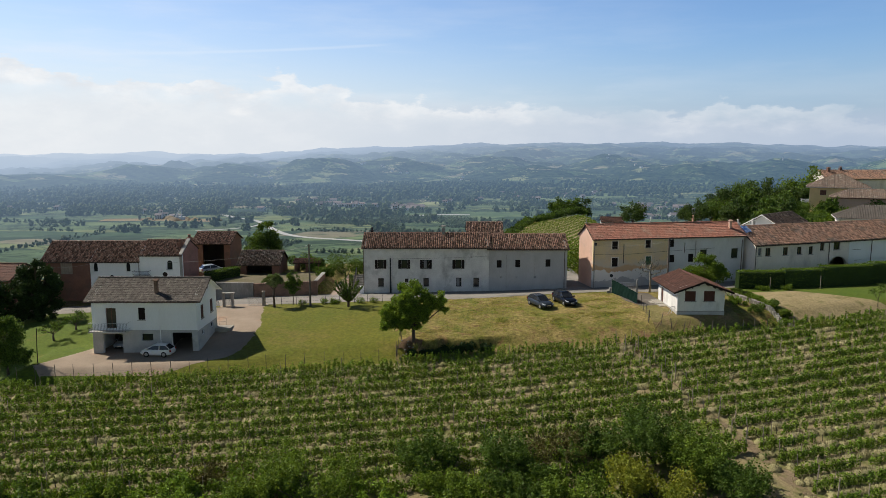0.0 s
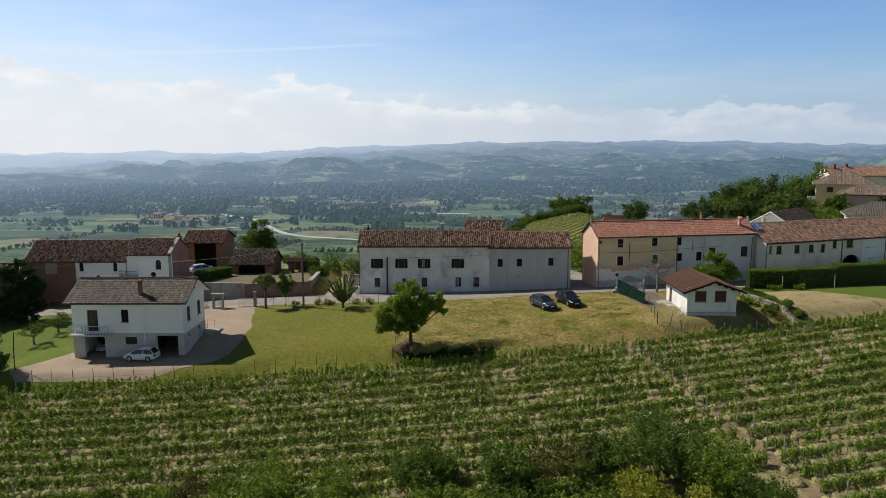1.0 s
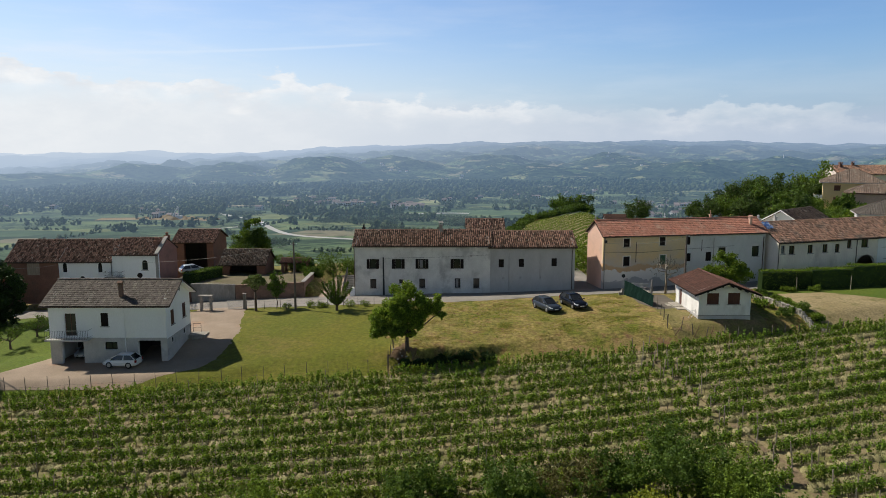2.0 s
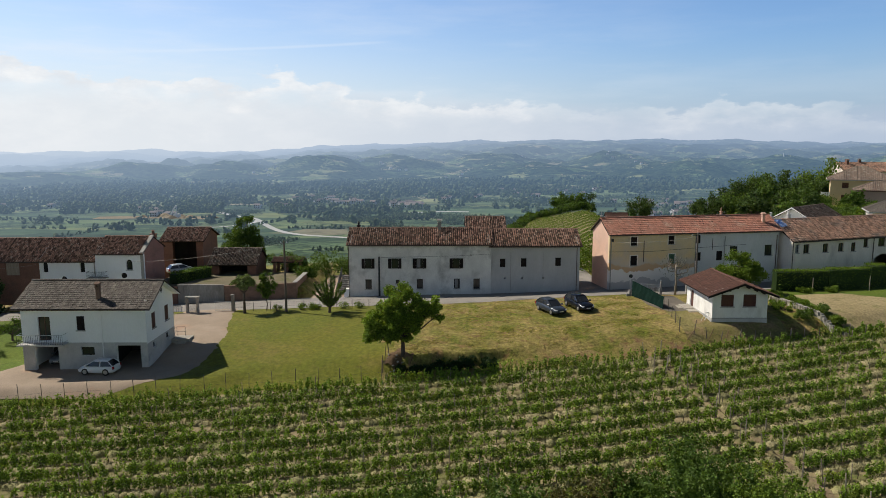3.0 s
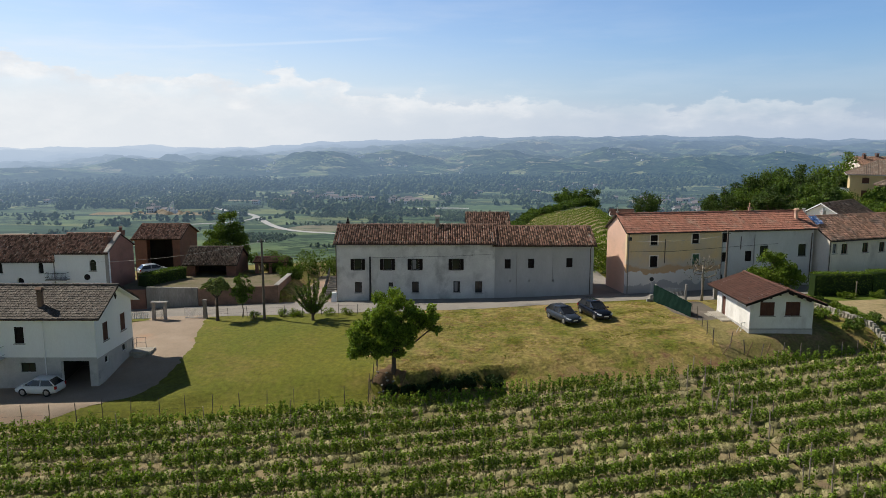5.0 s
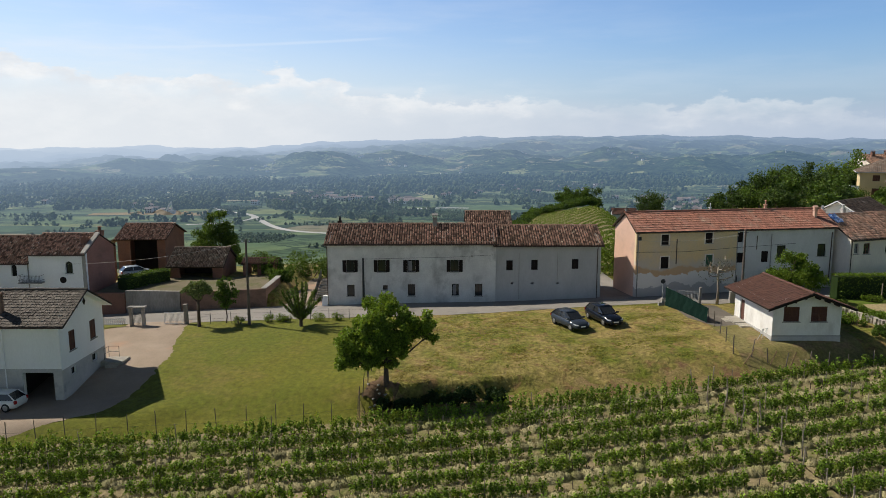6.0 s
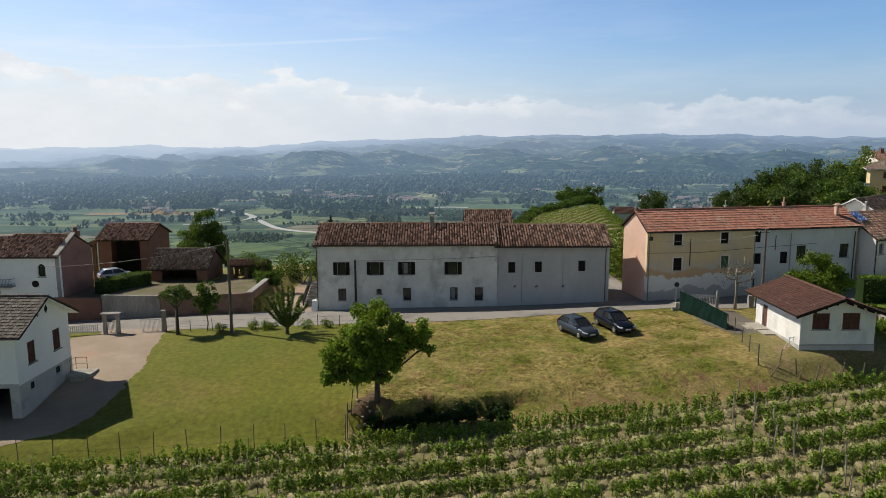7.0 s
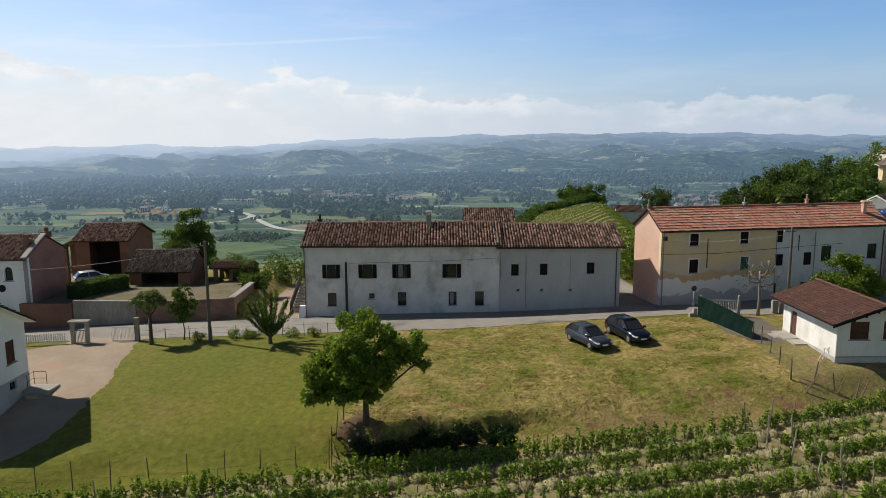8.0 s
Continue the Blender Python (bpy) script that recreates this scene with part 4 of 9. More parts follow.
def tall_farmhouse():
    yaw = 10.0
    t = thing("tall_farmhouse", "tall farmhouse of peeling ochre plaster with orange roof", "house", pose(22.75, 103.3, 0, 0, 0, yaw))
    L1, L2, D, Hh, rise = 12.4, 12.6, 5.8, 9.0, 1.76
    k = math.cos(radians(yaw))
    u = lambda x: (x - 22.75) / k
    M["ochre_peeling"] = peeling_material()
    h1 = [(u(25.72), u(26.6), 7.25, 8.42), (u(25.75), u(26.68), 4.54, 5.88), (u(31.05), u(31.9), 7.31, 8.48), (u(31.2), u(32.05), 4.67, 5.95)]
    shell(t, L1, D, Hh, rise, [M["ochre_peeling"], M["plaster_pink"], M["plaster_pink"], M["plaster_pink"]], 0.45, front=h1)
    fn = face_fns(L1, D)["front"]
    for i, h in enumerate(h1):
        window(t, fn, *h, kind="closed", wood="wood_green" if i == 3 else "wood_dark", sill=True, surround="plaster_dirty")
    inner_dark(t, L1, D, Hh, 0.45, 4.0)
    h2 = [(u(34.85) - L1, u(35.7) - L1, 7.3, 8.5), (u(34.95) - L1, u(35.85) - L1, 4.9, 6.08), (u(38.15) - L1, u(39.0) - L1, 4.87, 6.17), (u(40.1) - L1, u(41.25) - L1, 5.21, 6.78), (u(45.35) - L1, u(46.45) - L1, 5.32, 6.84),
          (u(38.0) - L1, u(38.9) - L1, 2.0, 3.1), (u(33.6) - L1 + 0.6, u(33.6) - L1 + 1.7, 1.2, 3.3)]
    w2 = thing("tall_farmhouse_wing", "tall whitewashed farmhouse wing under the orange roof", "house", pose(22.75, 103.3, 0, 0, 0, yaw) @ pose(L1, 0.03, 0))
    shell(w2, L2, D - 0.03, Hh, rise, [M["plaster_pale"]] * 4, 0.45, front=h2)
    fn2 = face_fns(L2, D)["front"]
    for i, h in enumerate(h2):
        window(w2, fn2, *h, kind="closed" if i not in (3, 4) else "plain", wood="wood_dark", sill=i in (3, 4))
    inner_dark(w2, L2, D, Hh, 0.45, 4.0)
    gable_roof(t, L1 + L2, D, Hh, rise, M["tile_orange"], 0.35, 0.25, col=0.3, course=0.4, profile=FLAT, seed=12, lip=0.04)
    chimney(t, 17.9, 3.1, 10.5, 0.26, 0.75, M["coppo_pale"], "pot")
    chimney(t, 23.4, 1.5, 9.6, 0.34, 1.1, M["plaster_pink"])
    chimney(t, -0.05, 2.9, 10.7, 0.18, 0.35, M["concrete"], "pot")
    chimney(t, 10.6, 3.0, 10.6, 0.18, 0.45, M["steel_white"], "pot")
    downpipe(t, [(0.15, -0.3, 8.7), (0.2, -0.08, 8.3), (0.2, -0.08, 1.0)], 0.055, "old_concrete")
    downpipe(t, [(4.9, -0.05, 7.9), (4.9, -0.05, 5.0)], 0.05)
    downpipe(w2, [(0.05, -0.06, 8.3), (0.05, -0.06, 1.2)], 0.04, "concrete")
    downpipe(w2, [(2.55, -0.05, 8.0), (2.55, -0.05, 6.4)], 0.04)
    downpipe(w2, [(4.4, -0.06, 8.2), (4.4, -0.06, 2.0)], 0.045, "concrete")
    downpipe(w2, [(12.3, -0.06, 8.2), (12.3, -0.06, 2.0)], 0.06)
    cb = Build()
    cb.tube([(0, -0.04, 6.5), (6, -0.05, 6.4), (12.4, -0.05, 6.7), (20, -0.05, 7.0)], 0.02, 5)
    part("cable", cb, M["steel_dark"], t)
    b = Build()
    b.box(0.06, 0.36, -0.5, -0.2, 7.9, 8.3)
    part("lamp_bracket", b, M["steel_dark"], t)


tall_farmhouse()


# ---- the long low house to the east ----
def row_house():
    yaw = 19.0
    A = (48.6, 106.2)
    t = thing("row_house", "long pale plaster row house with faded tile roof", "house", pose(A[0], A[1], 0, 0, 0, yaw))
    k = math.cos(radians(yaw))
    L, D, Hh, rise = 34.0, 7.8, 7.75, 2.3
    u = lambda x: max(0.4, (x - A[0]) / k)
    raw = [(50.7, 51.65, 5.75, 7.03), (54.0, 54.95, 5.75, 7.0), (56.7, 57.6, 5.7, 6.95), (59.0, 59.8, 5.6, 6.9), (61.2, 62.0, 6.1, 7.34), (63.9, 65.2, 6.1, 7.35), (67.9, 69.4, 6.0, 7.5), (68.4, 69.6, 4.2, 4.9)]
    hs = [(u(a) - 0.2, u(e) - 0.2, z0 - 0.1, z1 - 0.1) for a, e, z0, z1 in raw]
    hs.insert(0, (0.55, 1.25, 5.75, 7.0))
    arch = (u(63.0), u(66.6), 2.0, 4.9)
    shell(t, L, D, Hh, rise, [M["plaster_dirty"]] * 4, 0.45, front=hs + [arch], ridge_at=0.5)
    fn = face_fns(L, D)["front"]
    for i, h in enumerate(hs):
        window(t, fn, *h, kind="closed" if i > 6 else "plain", frame_mat="wood_brown" if i else "steel_white", curtain=i == 0)
    # round head of the cart arch
    b = Build()
    w = (arch[1] - arch[0]) / 2
    c = (arch[0] + arch[1]) / 2
    for sgn in (-1, 1):
        pts = [(c + sgn * w, arch[3]), ] + [(c + sgn * w * math.cos(q), arch[3] - 1.5 + 1.45 * math.sin(q)) for q in (math.pi / 2 * i / 8 for i in range(8, -1, -1))]
        b.prism(pts, 0.01, 0.42, fn)
    part("arch", b, M["plaster_dirty"], t)
    wl = Build()
    wl.box(u(66.9), L - 0.02, -0.03, 0.02, 2.0, Hh - 0.1)
    part("render_coat", wl, M["plaster_white"], t, "newer white render")
    gable_roof(t, L, D, Hh, rise, M["coppo_pale"], 0.5, 0.3, seed=21)
    inner_dark(t, L, D, Hh, 0.45, 4.9)
    downpipe(t, [(0.12, -0.06, 7.5), (0.12, -0.06, 3)], 0.05)
    downpipe(t, [(u(62.8), -0.06, 7.5), (u(62.8), -0.06, 3)], 0.06)
    downpipe(t, [(u(71.5), -0.09, 7.5), (u(71.5), -0.09, 3)], 0.06)
    chimney(t, 1.0, 5.2, 9.4, 0.5, 1.0, M["plaster_base"], "pot")
    chimney(t, 3.4, 4.4, 9.8, 0.45, 0.8, M["plaster_base"], "pot")
    # blue sheet thrown over the roof joint
    b = Build()
    n = 12
    slope = rise / (D / 2)
    for i in range(n + 1):
        for j in range(n + 1):
            x, y = -0.3 + 1.3 * i / n + 0.2 * random.random(), 2.0 + 1.4 * j / n + 0.15 * random.random()
            b.v.append((x, y, Hh + y * slope + 0.2 + 0.3 * random.random()))
    for i in range(n):
        for j in range(n):
            a = i * (n + 1) + j
            b.f.append((a, a + n + 1, a + n + 2, a + 1))
    single("roof_tarpaulin", b, M["tarp_blue"], "crumpled blue and white plastic sheet on roof", "tarpaulin", pose(A[0], A[1], 0, 0, 0, yaw), fix=False)


row_house()


# ---- the white house ----
def white_house():
    t = thing("white_house", "white two-storey house over garages, grey tiled roof", "house", pose(-40.73, 78.2, -1.43))
    L, D, Hh, rise, th = 12.2, 6.9, 6.58, 1.82, 0.35
    g = lambda a, e, z0, z1: (a + 41.35, e + 41.35, z0 + 1.85, z1 + 1.85)
    door = g(-39.72, -38.53, 1.2, 3.6)
    win = g(-35.93, -35.15, 2.22, 3.65)
    ga1 = g(-40.2, -37.9, -1.8, 0.55)
    small = g(-35.66, -34.35, -0.3, 0.55)
    ga2 = g(-32.2, -29.8, -1.8, 0.7)
    z1 = 1.0 + 1.85
    lower = [ga1, small, ga2]
    sidew = [(1.35, 2.25, 3.85, 5.45), (4.6, 5.55, 3.85, 5.45)]
    sides = [(1.3, 2.0, 1.9, 2.5), (4.6, 5.4, 1.95, 2.55)]
    shell(t, L, D, Hh, rise, [M["plaster_white"]] * 4, th, front=[door, win] + lower, right=sidew + sides, foot=-1.0)
    # grey render of the garage storey, a little proud
    fn = face_fns(L, D)["front"]
    fr = face_fns(L, D)["right"]
    b = Build()
    panel(b, L + 0.06, z1, 0.02, [(h[0] + 0.03, h[1] + 0.03, max(h[2], -0.9), h[3]) for h in lower], lambda u, d, z: (u - 0.03, d - 0.03, z), -0.9)
    part("plinth", b, M["plaster_base"], t, "grey rendered garage storey")
    b = Build()
    panel(b, D, z1 - 0.15, 0.02, [(h[0], h[1], h[2], h[3]) for h in sides], lambda u, d, z: (L + 0.03 - d, u, z), -0.9)
    part("plinth", b, M["plaster_base"], t, "grey rendered garage storey")
    window(t, fn, *door, kind="plain", frame_mat="wood_brown", sill=False, deep=0.18)
    window(t, fn, *win, kind="closed", wood="wood_dark", surround=None)
    window(t, fn, *small, kind="plain", frame_mat="wood_dark", sill=False)
    for h in sidew:
        window(t, fr, *h, kind="closed", wood="wood_brown")
    for h in sides:
        window(t, fr, *h, kind="plain", frame_mat="wood_dark", sill=False)
    gable_roof(t, L, D, Hh, rise, M["tile_grey"], 0.5, 0.65, col=0.24, course=0.3, profile=FLAT, seed=31, lip=0.03, soffit="plaster_white")
    chimney(t, 7.3, 0.95, 6.85, 0.36, 1.35, M["brick_old"], "slab")
    # two diamond vents in the gable
    for u in (2.9, 4.0):
        b = Build()
        b.prism([(u - 0.22, 7.3), (u, 6.96), (u + 0.22, 7.3), (u, 7.64)], -0.03, 0.05, fr)
        part("gable_vent", b, M["wood_dark"], t)
    # balcony
    b = Build()
    b.box(0.0, 4.5, -1.05, -0.03, 2.74, 2.88)
    bal = part("balcony", b, M["plaster_base"], t)
    b = Build()
    for z in (3.1, 3.85):
        b.tube([(0.05, -0.02, z), (0.05, -1.0, z), (4.45, -1.0, z), (4.45, -0.02, z)], 0.028, 6)
    part("rail", b, M["steel_white"], bal, "pale metal handrail")
    n = 26
    for i in range(n + 1):
        x = 0.05 + 4.4 * i / n
        b = Build()
        b.box(x - 0.009, x + 0.009, -1.009, -0.991, 2.88, 3.85)
        part("bar", b, M["steel_dark"], bal)
    # inside of the garages, its dimness put into a near-black colour
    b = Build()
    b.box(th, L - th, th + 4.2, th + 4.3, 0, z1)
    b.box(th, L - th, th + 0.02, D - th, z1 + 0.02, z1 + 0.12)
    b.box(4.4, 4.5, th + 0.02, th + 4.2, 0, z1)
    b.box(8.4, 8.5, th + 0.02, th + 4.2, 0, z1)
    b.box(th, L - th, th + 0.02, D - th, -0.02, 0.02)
    part("inner_floor", b, M["room_shade"], t)
    downpipe(t, [(7.9, -0.45, 6.3), (7.9, -0.08, 6.0), (7.9, -0.08, 0.2)], 0.045, "plaster_white")
    b = Build()
    b.box(L + 0.04, L + 0.1, -0.1, D, -0.9, 0.25)
    part("footing", b, M["concrete"], t)
    # porch slab, rail and steps on the yard side
    p = thing("porch", "pale stone porch landing with iron rail", "porch", pose(-28.5, 83.0, 0))
    z = H(-27.8, 84.8)
    b = Build()
    b.box(0.03, 1.9, 1.0, 2.5, z - 0.5, z + 0.34)
    b.box(0.6, 1.6, 0.55, 1.0, z - 0.5, z + 0.17)
    part("landing", b, M["stone"], p)
    b = Build()
    for q in ((0.1, 2.45), (0.1, 1.6), (1.0, 2.45)):
        b.tube([(q[0], q[1], z + 0.34), (q[0], q[1], z + 1.3)], 0.02, 5)
    b.tube([(1.0, 2.45, z + 1.3), (0.1, 2.45, z + 1.3), (0.1, 1.6, z + 1.3)], 0.022, 5)
    b.tube([(1.0, 2.45, z + 0.8), (0.1, 2.45, z + 0.8), (0.1, 1.6, z + 0.8)], 0.018, 5)
    part("rail", b, M["steel_dark"], p)


white_house()


# ---- the hut with the brown roof ----
def hut():
    # its gable faces the vineyard: x of the hut runs away from it
    t = thing("outbuilding", "small white outbuilding with brown tiled gable roof", "outbuilding", pose(35.0, 84.0, 0, 0, 0, 90.0))
    L, D, Hh, rise, th = 7.6, 5.85, 5.1, 1.05, 0.3
    z = 3.53
    win = [(35.0 - 31.4, 35.0 - 30.06, z, 4.82), (35.0 - 33.77, 35.0 - 32.41, z, 4.85)]
    doorh = [(5.5, 6.4, 2.02, 4.1)]
    shell(t, L, D, Hh, rise, M["plaster_hut"], th, left=win, backh=doorh, foot=0.8)
    fl = face_fns(L, D)["left"]
    fb = face_fns(L, D)["back"]
    for h in win:
        window(t, fl, *h, kind="closed", wood="wood_brown", frame_mat="wood_brown")
    b = Build()
    b.box(doorh[0][0], doorh[0][1], 0.1, 0.16, doorh[0][2], doorh[0][3], fb)
    d = part("door", b, M["wood_brown"], t, "red-brown timber door")
    b = Build()
    b.box(doorh[0][0] + 0.08, doorh[0][0] + 0.12, 0.05, 0.1, 3.0, 3.15, fb)
    part("handle", b, M["alloy"], d)
    gable_roof(t, L, D, Hh, rise, M["tile_brown"], 0.8, 0.85, col=0.23, course=0.25, profile=FLAT, seed=41, lip=0.016)
    # verge boards and rafters under the front overhang
    for s in (0, 1):
        b = Build()
        sl = rise / (D / 2)
        y0, z0 = (-0.8, Hh - 0.8 * sl) if s == 0 else (D + 0.8, Hh - 0.8 * sl)
        b.add([(-0.86, y0, z0 - 0.22), (-0.86, D / 2, Hh + rise - 0.2), (-0.86, D / 2, Hh + rise + 0.02), (-0.86, y0, z0 + 0.0),
               (-0.8, y0, z0 - 0.22), (-0.8, D / 2, Hh + rise - 0.2), (-0.8, D / 2, Hh + rise + 0.02), (-0.8, y0, z0 + 0.0)],
              [(0, 1, 2, 3), (7, 6, 5, 4), (0, 4, 5, 1), (3, 2, 6, 7), (0, 3, 7, 4), (1, 5, 6, 2)])
        part("verge_board", b, M["wood_dark"], t)
        for i in range(3):
            y = D * (0.12 + 0.14 * i) if s == 0 else D * (0.88 - 0.14 * i)
            zz = Hh + (min(y, D - y)) * sl - 0.28
            b = Build()
            b.box(-0.78, -0.003, y - 0.06, y + 0.06, zz - 0.06, zz + 0.08)
            part("rafter", b, M["wood_dark"], t)
    b = Build()
    b.box(-0.035, L + 0.03, D + 0.0, D + 0.035, 0.9, 2.25)
    b.box(-0.035, -0.004, -0.03, D, 0.9, 2.25)
    part("plinth", b, M["plaster_base"], t, "worn grey plinth")
    b = Build()
    b.box(-0.06, -0.036, -0.03, D + 0.03, 2.25, 2.33)
    part("plinth_band", b, M["concrete"], t)
    inner_dark(t, L, D, Hh, th, 1.9)
    # step stones by the door, trestle against the wall
    s = thing("door_steps", "pale stone slabs at the outbuilding door", "steps", pose(28.6, 89.5, 0))
    b = Build()
    z = H(28.6, 90)
    b.box(-0.6, 0.5, -0.6, 1.6, z - 0.2, z + 0.16)
    b.box(-0.5, 0.5, -1.9, -0.65, z - 0.2, z + 0.1)
    b.box(-1.1, -0.62, 0.0, 1.2, z - 0.2, z + 0.06)
    part("slab", b, M["stone"], s)
    z = H(28.5, 84.6)
    tr = thing("trestle", "grey metal trestle leaning at the wall", "trestle", pose(28.5, 84.4, z))
    for i, q in enumerate(((0, 0), (0.45, 0.25))):
        b = Build()
        b.tube([(q[0] - 0.35, q[1], -0.05), (q[0] + 0.1, q[1], 0.95), (q[0] + 0.25, q[1] + 0.35, 0.0)], 0.03, 5)
        part("leg", b, M["steel_white"], tr)
    b = Build()
    b.tube([(0.0, 0, 0.9), (0.58, 0.25, 0.9)], 0.03, 5)
    part("bar", b, M["steel_white"], tr)


hut()


# ---- the old farmyard to the west ----
def arch_head(parent, fn, u0, u1, z1, mat):
    """Fills the corners of a hole so that its head is round."""
    b = Build()
    c, w = (u0 + u1) / 2, (u1 - u0) / 2
    for sgn in (-1, 1):
        pts = [(c + sgn * w, z1)] + [(c + sgn * w * math.cos(q), z1 - w + w * math.sin(q)) for q in (math.pi / 2 * i / 6 for i in range(6, -1, -1))]
        b.prism(pts, 0.0, 0.3, fn)
    part("arch", b, mat, parent)


def old_farm():
    t = thing("old_farmhouse", "old white farmhouse with arched windows, rose gable", "house", pose(-47.0, 105.6, 0))
    L, D, Hh, rise = 6.6, 7.0, 6.25, 1.75
    win = (47 - 42.8, 47 - 41.95, 3.78, 5.2)
    shell(t, L, D, Hh, rise, [M["plaster_white"], M["brick_rose"], M["brick_rose"], M["plaster_white"]], 0.4, front=[win])
    fn = face_fns(L, D)["front"]
    window(t, fn, *win, kind="plain", frame_mat="wood_dark", deep=0.25)
    arch_head(t, fn, win[0], win[1], win[3], M["plaster_white"])
    b = Build()
    b.tube([(3.85, -0.03, 3.0), (3.85, 0.02, 3.0)], 0.38, 16)
    part("round_vent", b, M["wood_dark"], t)
    gable_roof(t, L, D, Hh, rise, M["coppo"], 0.45, 0.12, col=0.23, course=0.38, seed=51)
    b = Build()
    sl = rise / (D / 2)
    b.add([(L - 0.35, -0.4, Hh - 0.4 * sl + 0.02), (L + 0.16, -0.4, Hh - 0.4 * sl + 0.02), (L + 0.16, D / 2, Hh + rise + 0.02), (L - 0.35, D / 2, Hh + rise + 0.02),
           (L - 0.35, -0.4, Hh - 0.4 * sl + 0.2), (L + 0.16, -0.4, Hh - 0.4 * sl + 0.2), (L + 0.16, D / 2, Hh + rise + 0.2), (L - 0.35, D / 2, Hh + rise + 0.2)],
          [(4, 5, 6, 7), (0, 1, 5, 4), (1, 2, 6, 5), (2, 3, 7, 6), (3, 0, 4, 7)])
    part("verge", b, M["concrete"], t, "pale mortar verge")
    chimney(t, 5.7, 1.9, 7.0, 0.6, 0.75, M["brick_wall"], "pot")
    chimney(t, 6.3, 4.4, 7.6, 0.7, 0.6, M["brick_wall"], "pot")
    inner_dark(t, L, D, Hh, 0.4, 3.0)
    b = Build()
    b.box(6.2, 6.63, -0.03, 0.0, 0.0, Hh - 0.05)
    part("corner_strip", b, M["concrete"], t, "grey corner render")
    # balcony with an iron rail
    b = Build()
    b.box(-0.9, 1.7, -0.95, -0.01, 2.72, 2.84)
    bal = part("balcony", b, M["concrete"], t)
    b = Build()
    for z in (3.1, 3.65):
        b.tube([(-0.85, -0.02, z), (-0.85, -0.9, z), (1.65, -0.9, z), (1.65, -0.02, z)], 0.025, 5)
    for i in range(17):
        x = -0.85 + 2.5 * i / 16
        b.box(x - 0.008, x + 0.008, -0.91, -0.89, 2.84, 3.65)
    part("rail", b, M["steel_dark"], bal)
    # lower white range, set a little back
    t2 = thing("old_farmhouse_range", "white farmhouse range with small arched windows", "house", pose(-54.9, 105.9, 0))
    L2, Hh2 = 7.9, 5.3
    ws = [(54.9 - 54.38, 54.9 - 53.72, 3.4, 4.78), (54.9 - 49.3, 54.9 - 48.65, 3.4, 4.78), (54.9 - 52.0, 54.9 - 51.2, 2.2, 2.85)]
    shell(t2, L2, D, Hh2, 2.4, [M["plaster_white"]] * 4, 0.4, front=ws)
    f2 = face_fns(L2, D)["front"]
    for h in ws:
        window(t2, f2, *h, kind="plain", frame_mat="wood_dark", sill=False, deep=0.2)
        arch_head(t2, f2, h[0], h[1], h[3], M["plaster_white"])
    gable_roof(t2, L2, D, Hh2, 2.4, M["coppo"], 0.5, 0.0, col=0.23, course=0.38, seed=52)
    inner_dark(t2, L2, D, Hh2, 0.4, 3.0)
    downpipe(t2, [(7.6, -0.05, 5.0), (7.6, -0.05, 0.5)], 0.06, "concrete")
    # brown brick range with a bricked-up hay opening
    t3 = thing("brick_range", "brown brick farm range with blocked hay opening", "barn", pose(-62.2, 105.8, 0))
    L3 = 7.25
    ho = [(2.7, 4.6, 3.0, 4.9)]
    shell(t3, L3, D, Hh2, 2.4, [M["brick_wall"]] * 4, 0.4, front=ho)
    b = Build()
    b.box(ho[0][0], ho[0][1], 0.16, 0.3, ho[0][2], ho[0][3])
    part("infill", b, M["wood_pale"], t3, "pale boarded opening")
    gable_roof(t3, L3, D, Hh2, 2.4, M["coppo"], 0.5, 0.2, col=0.23, course=0.38, seed=53)


old_farm()


def barn():
    t = thing("hay_barn", "tall open-fronted brick hay barn with tiled roof", "barn", pose(-45.6, 124.6, 0, 0, 0, 2))
    L, D, Hh, rise = 6.7, 8.2, 5.35, 1.6
    shell(t, L, D, Hh, rise, M["brick_wall"], 0.35, front=[(1.75, 5.6, -1.0, 5.1)], foot=-2.0)
    gable_roof(t, L, D, Hh, rise, M["coppo"], 0.5, 0.35, col=0.22, course=0.36, seed=61, gutter=False)
    # added near-black wall: the shade inside the barn is its colour
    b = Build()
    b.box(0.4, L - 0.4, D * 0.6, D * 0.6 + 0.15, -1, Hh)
    part("inner_wall", b, M["room_shade"], t)
    b = Build()
    b.box(1.7, 5.65, 0.1, 0.3, 5.1, 5.3)
    part("beam", b, M["wood_dark"], t)
    # lean-to roof on posts on its west side
    s = thing("lean_to", "dark lean-to roof on posts beside barn", "lean-to", pose(-49.4, 125.0, 0))
    b = Build()
    b.add([(0, -0.4, 3.6), (3.6, -0.4, 5.2), (3.6, 6, 5.2), (0, 6, 3.6), (0, -0.4, 3.75), (3.6, -0.4, 5.35), (3.6, 6, 5.35), (0, 6, 3.75)],
          [(3, 2, 1, 0), (4, 5, 6, 7), (0, 1, 5, 4), (1, 2, 6, 5), (2, 3, 7, 6), (3, 0, 4, 7)])
    part("roof", b, M["coppo_old"], s)
    for q in ((0.3, 0.0), (2.3, 0.0), (0.3, 5.5)):
        b = Build()
        b.box(q[0] - 0.25, q[0] + 0.25, q[1] - 0.25, q[1] + 0.25, -2, 3.75 + q[0] * 0.4)
        part("post", b, M["brick_wall"], s)


barn()


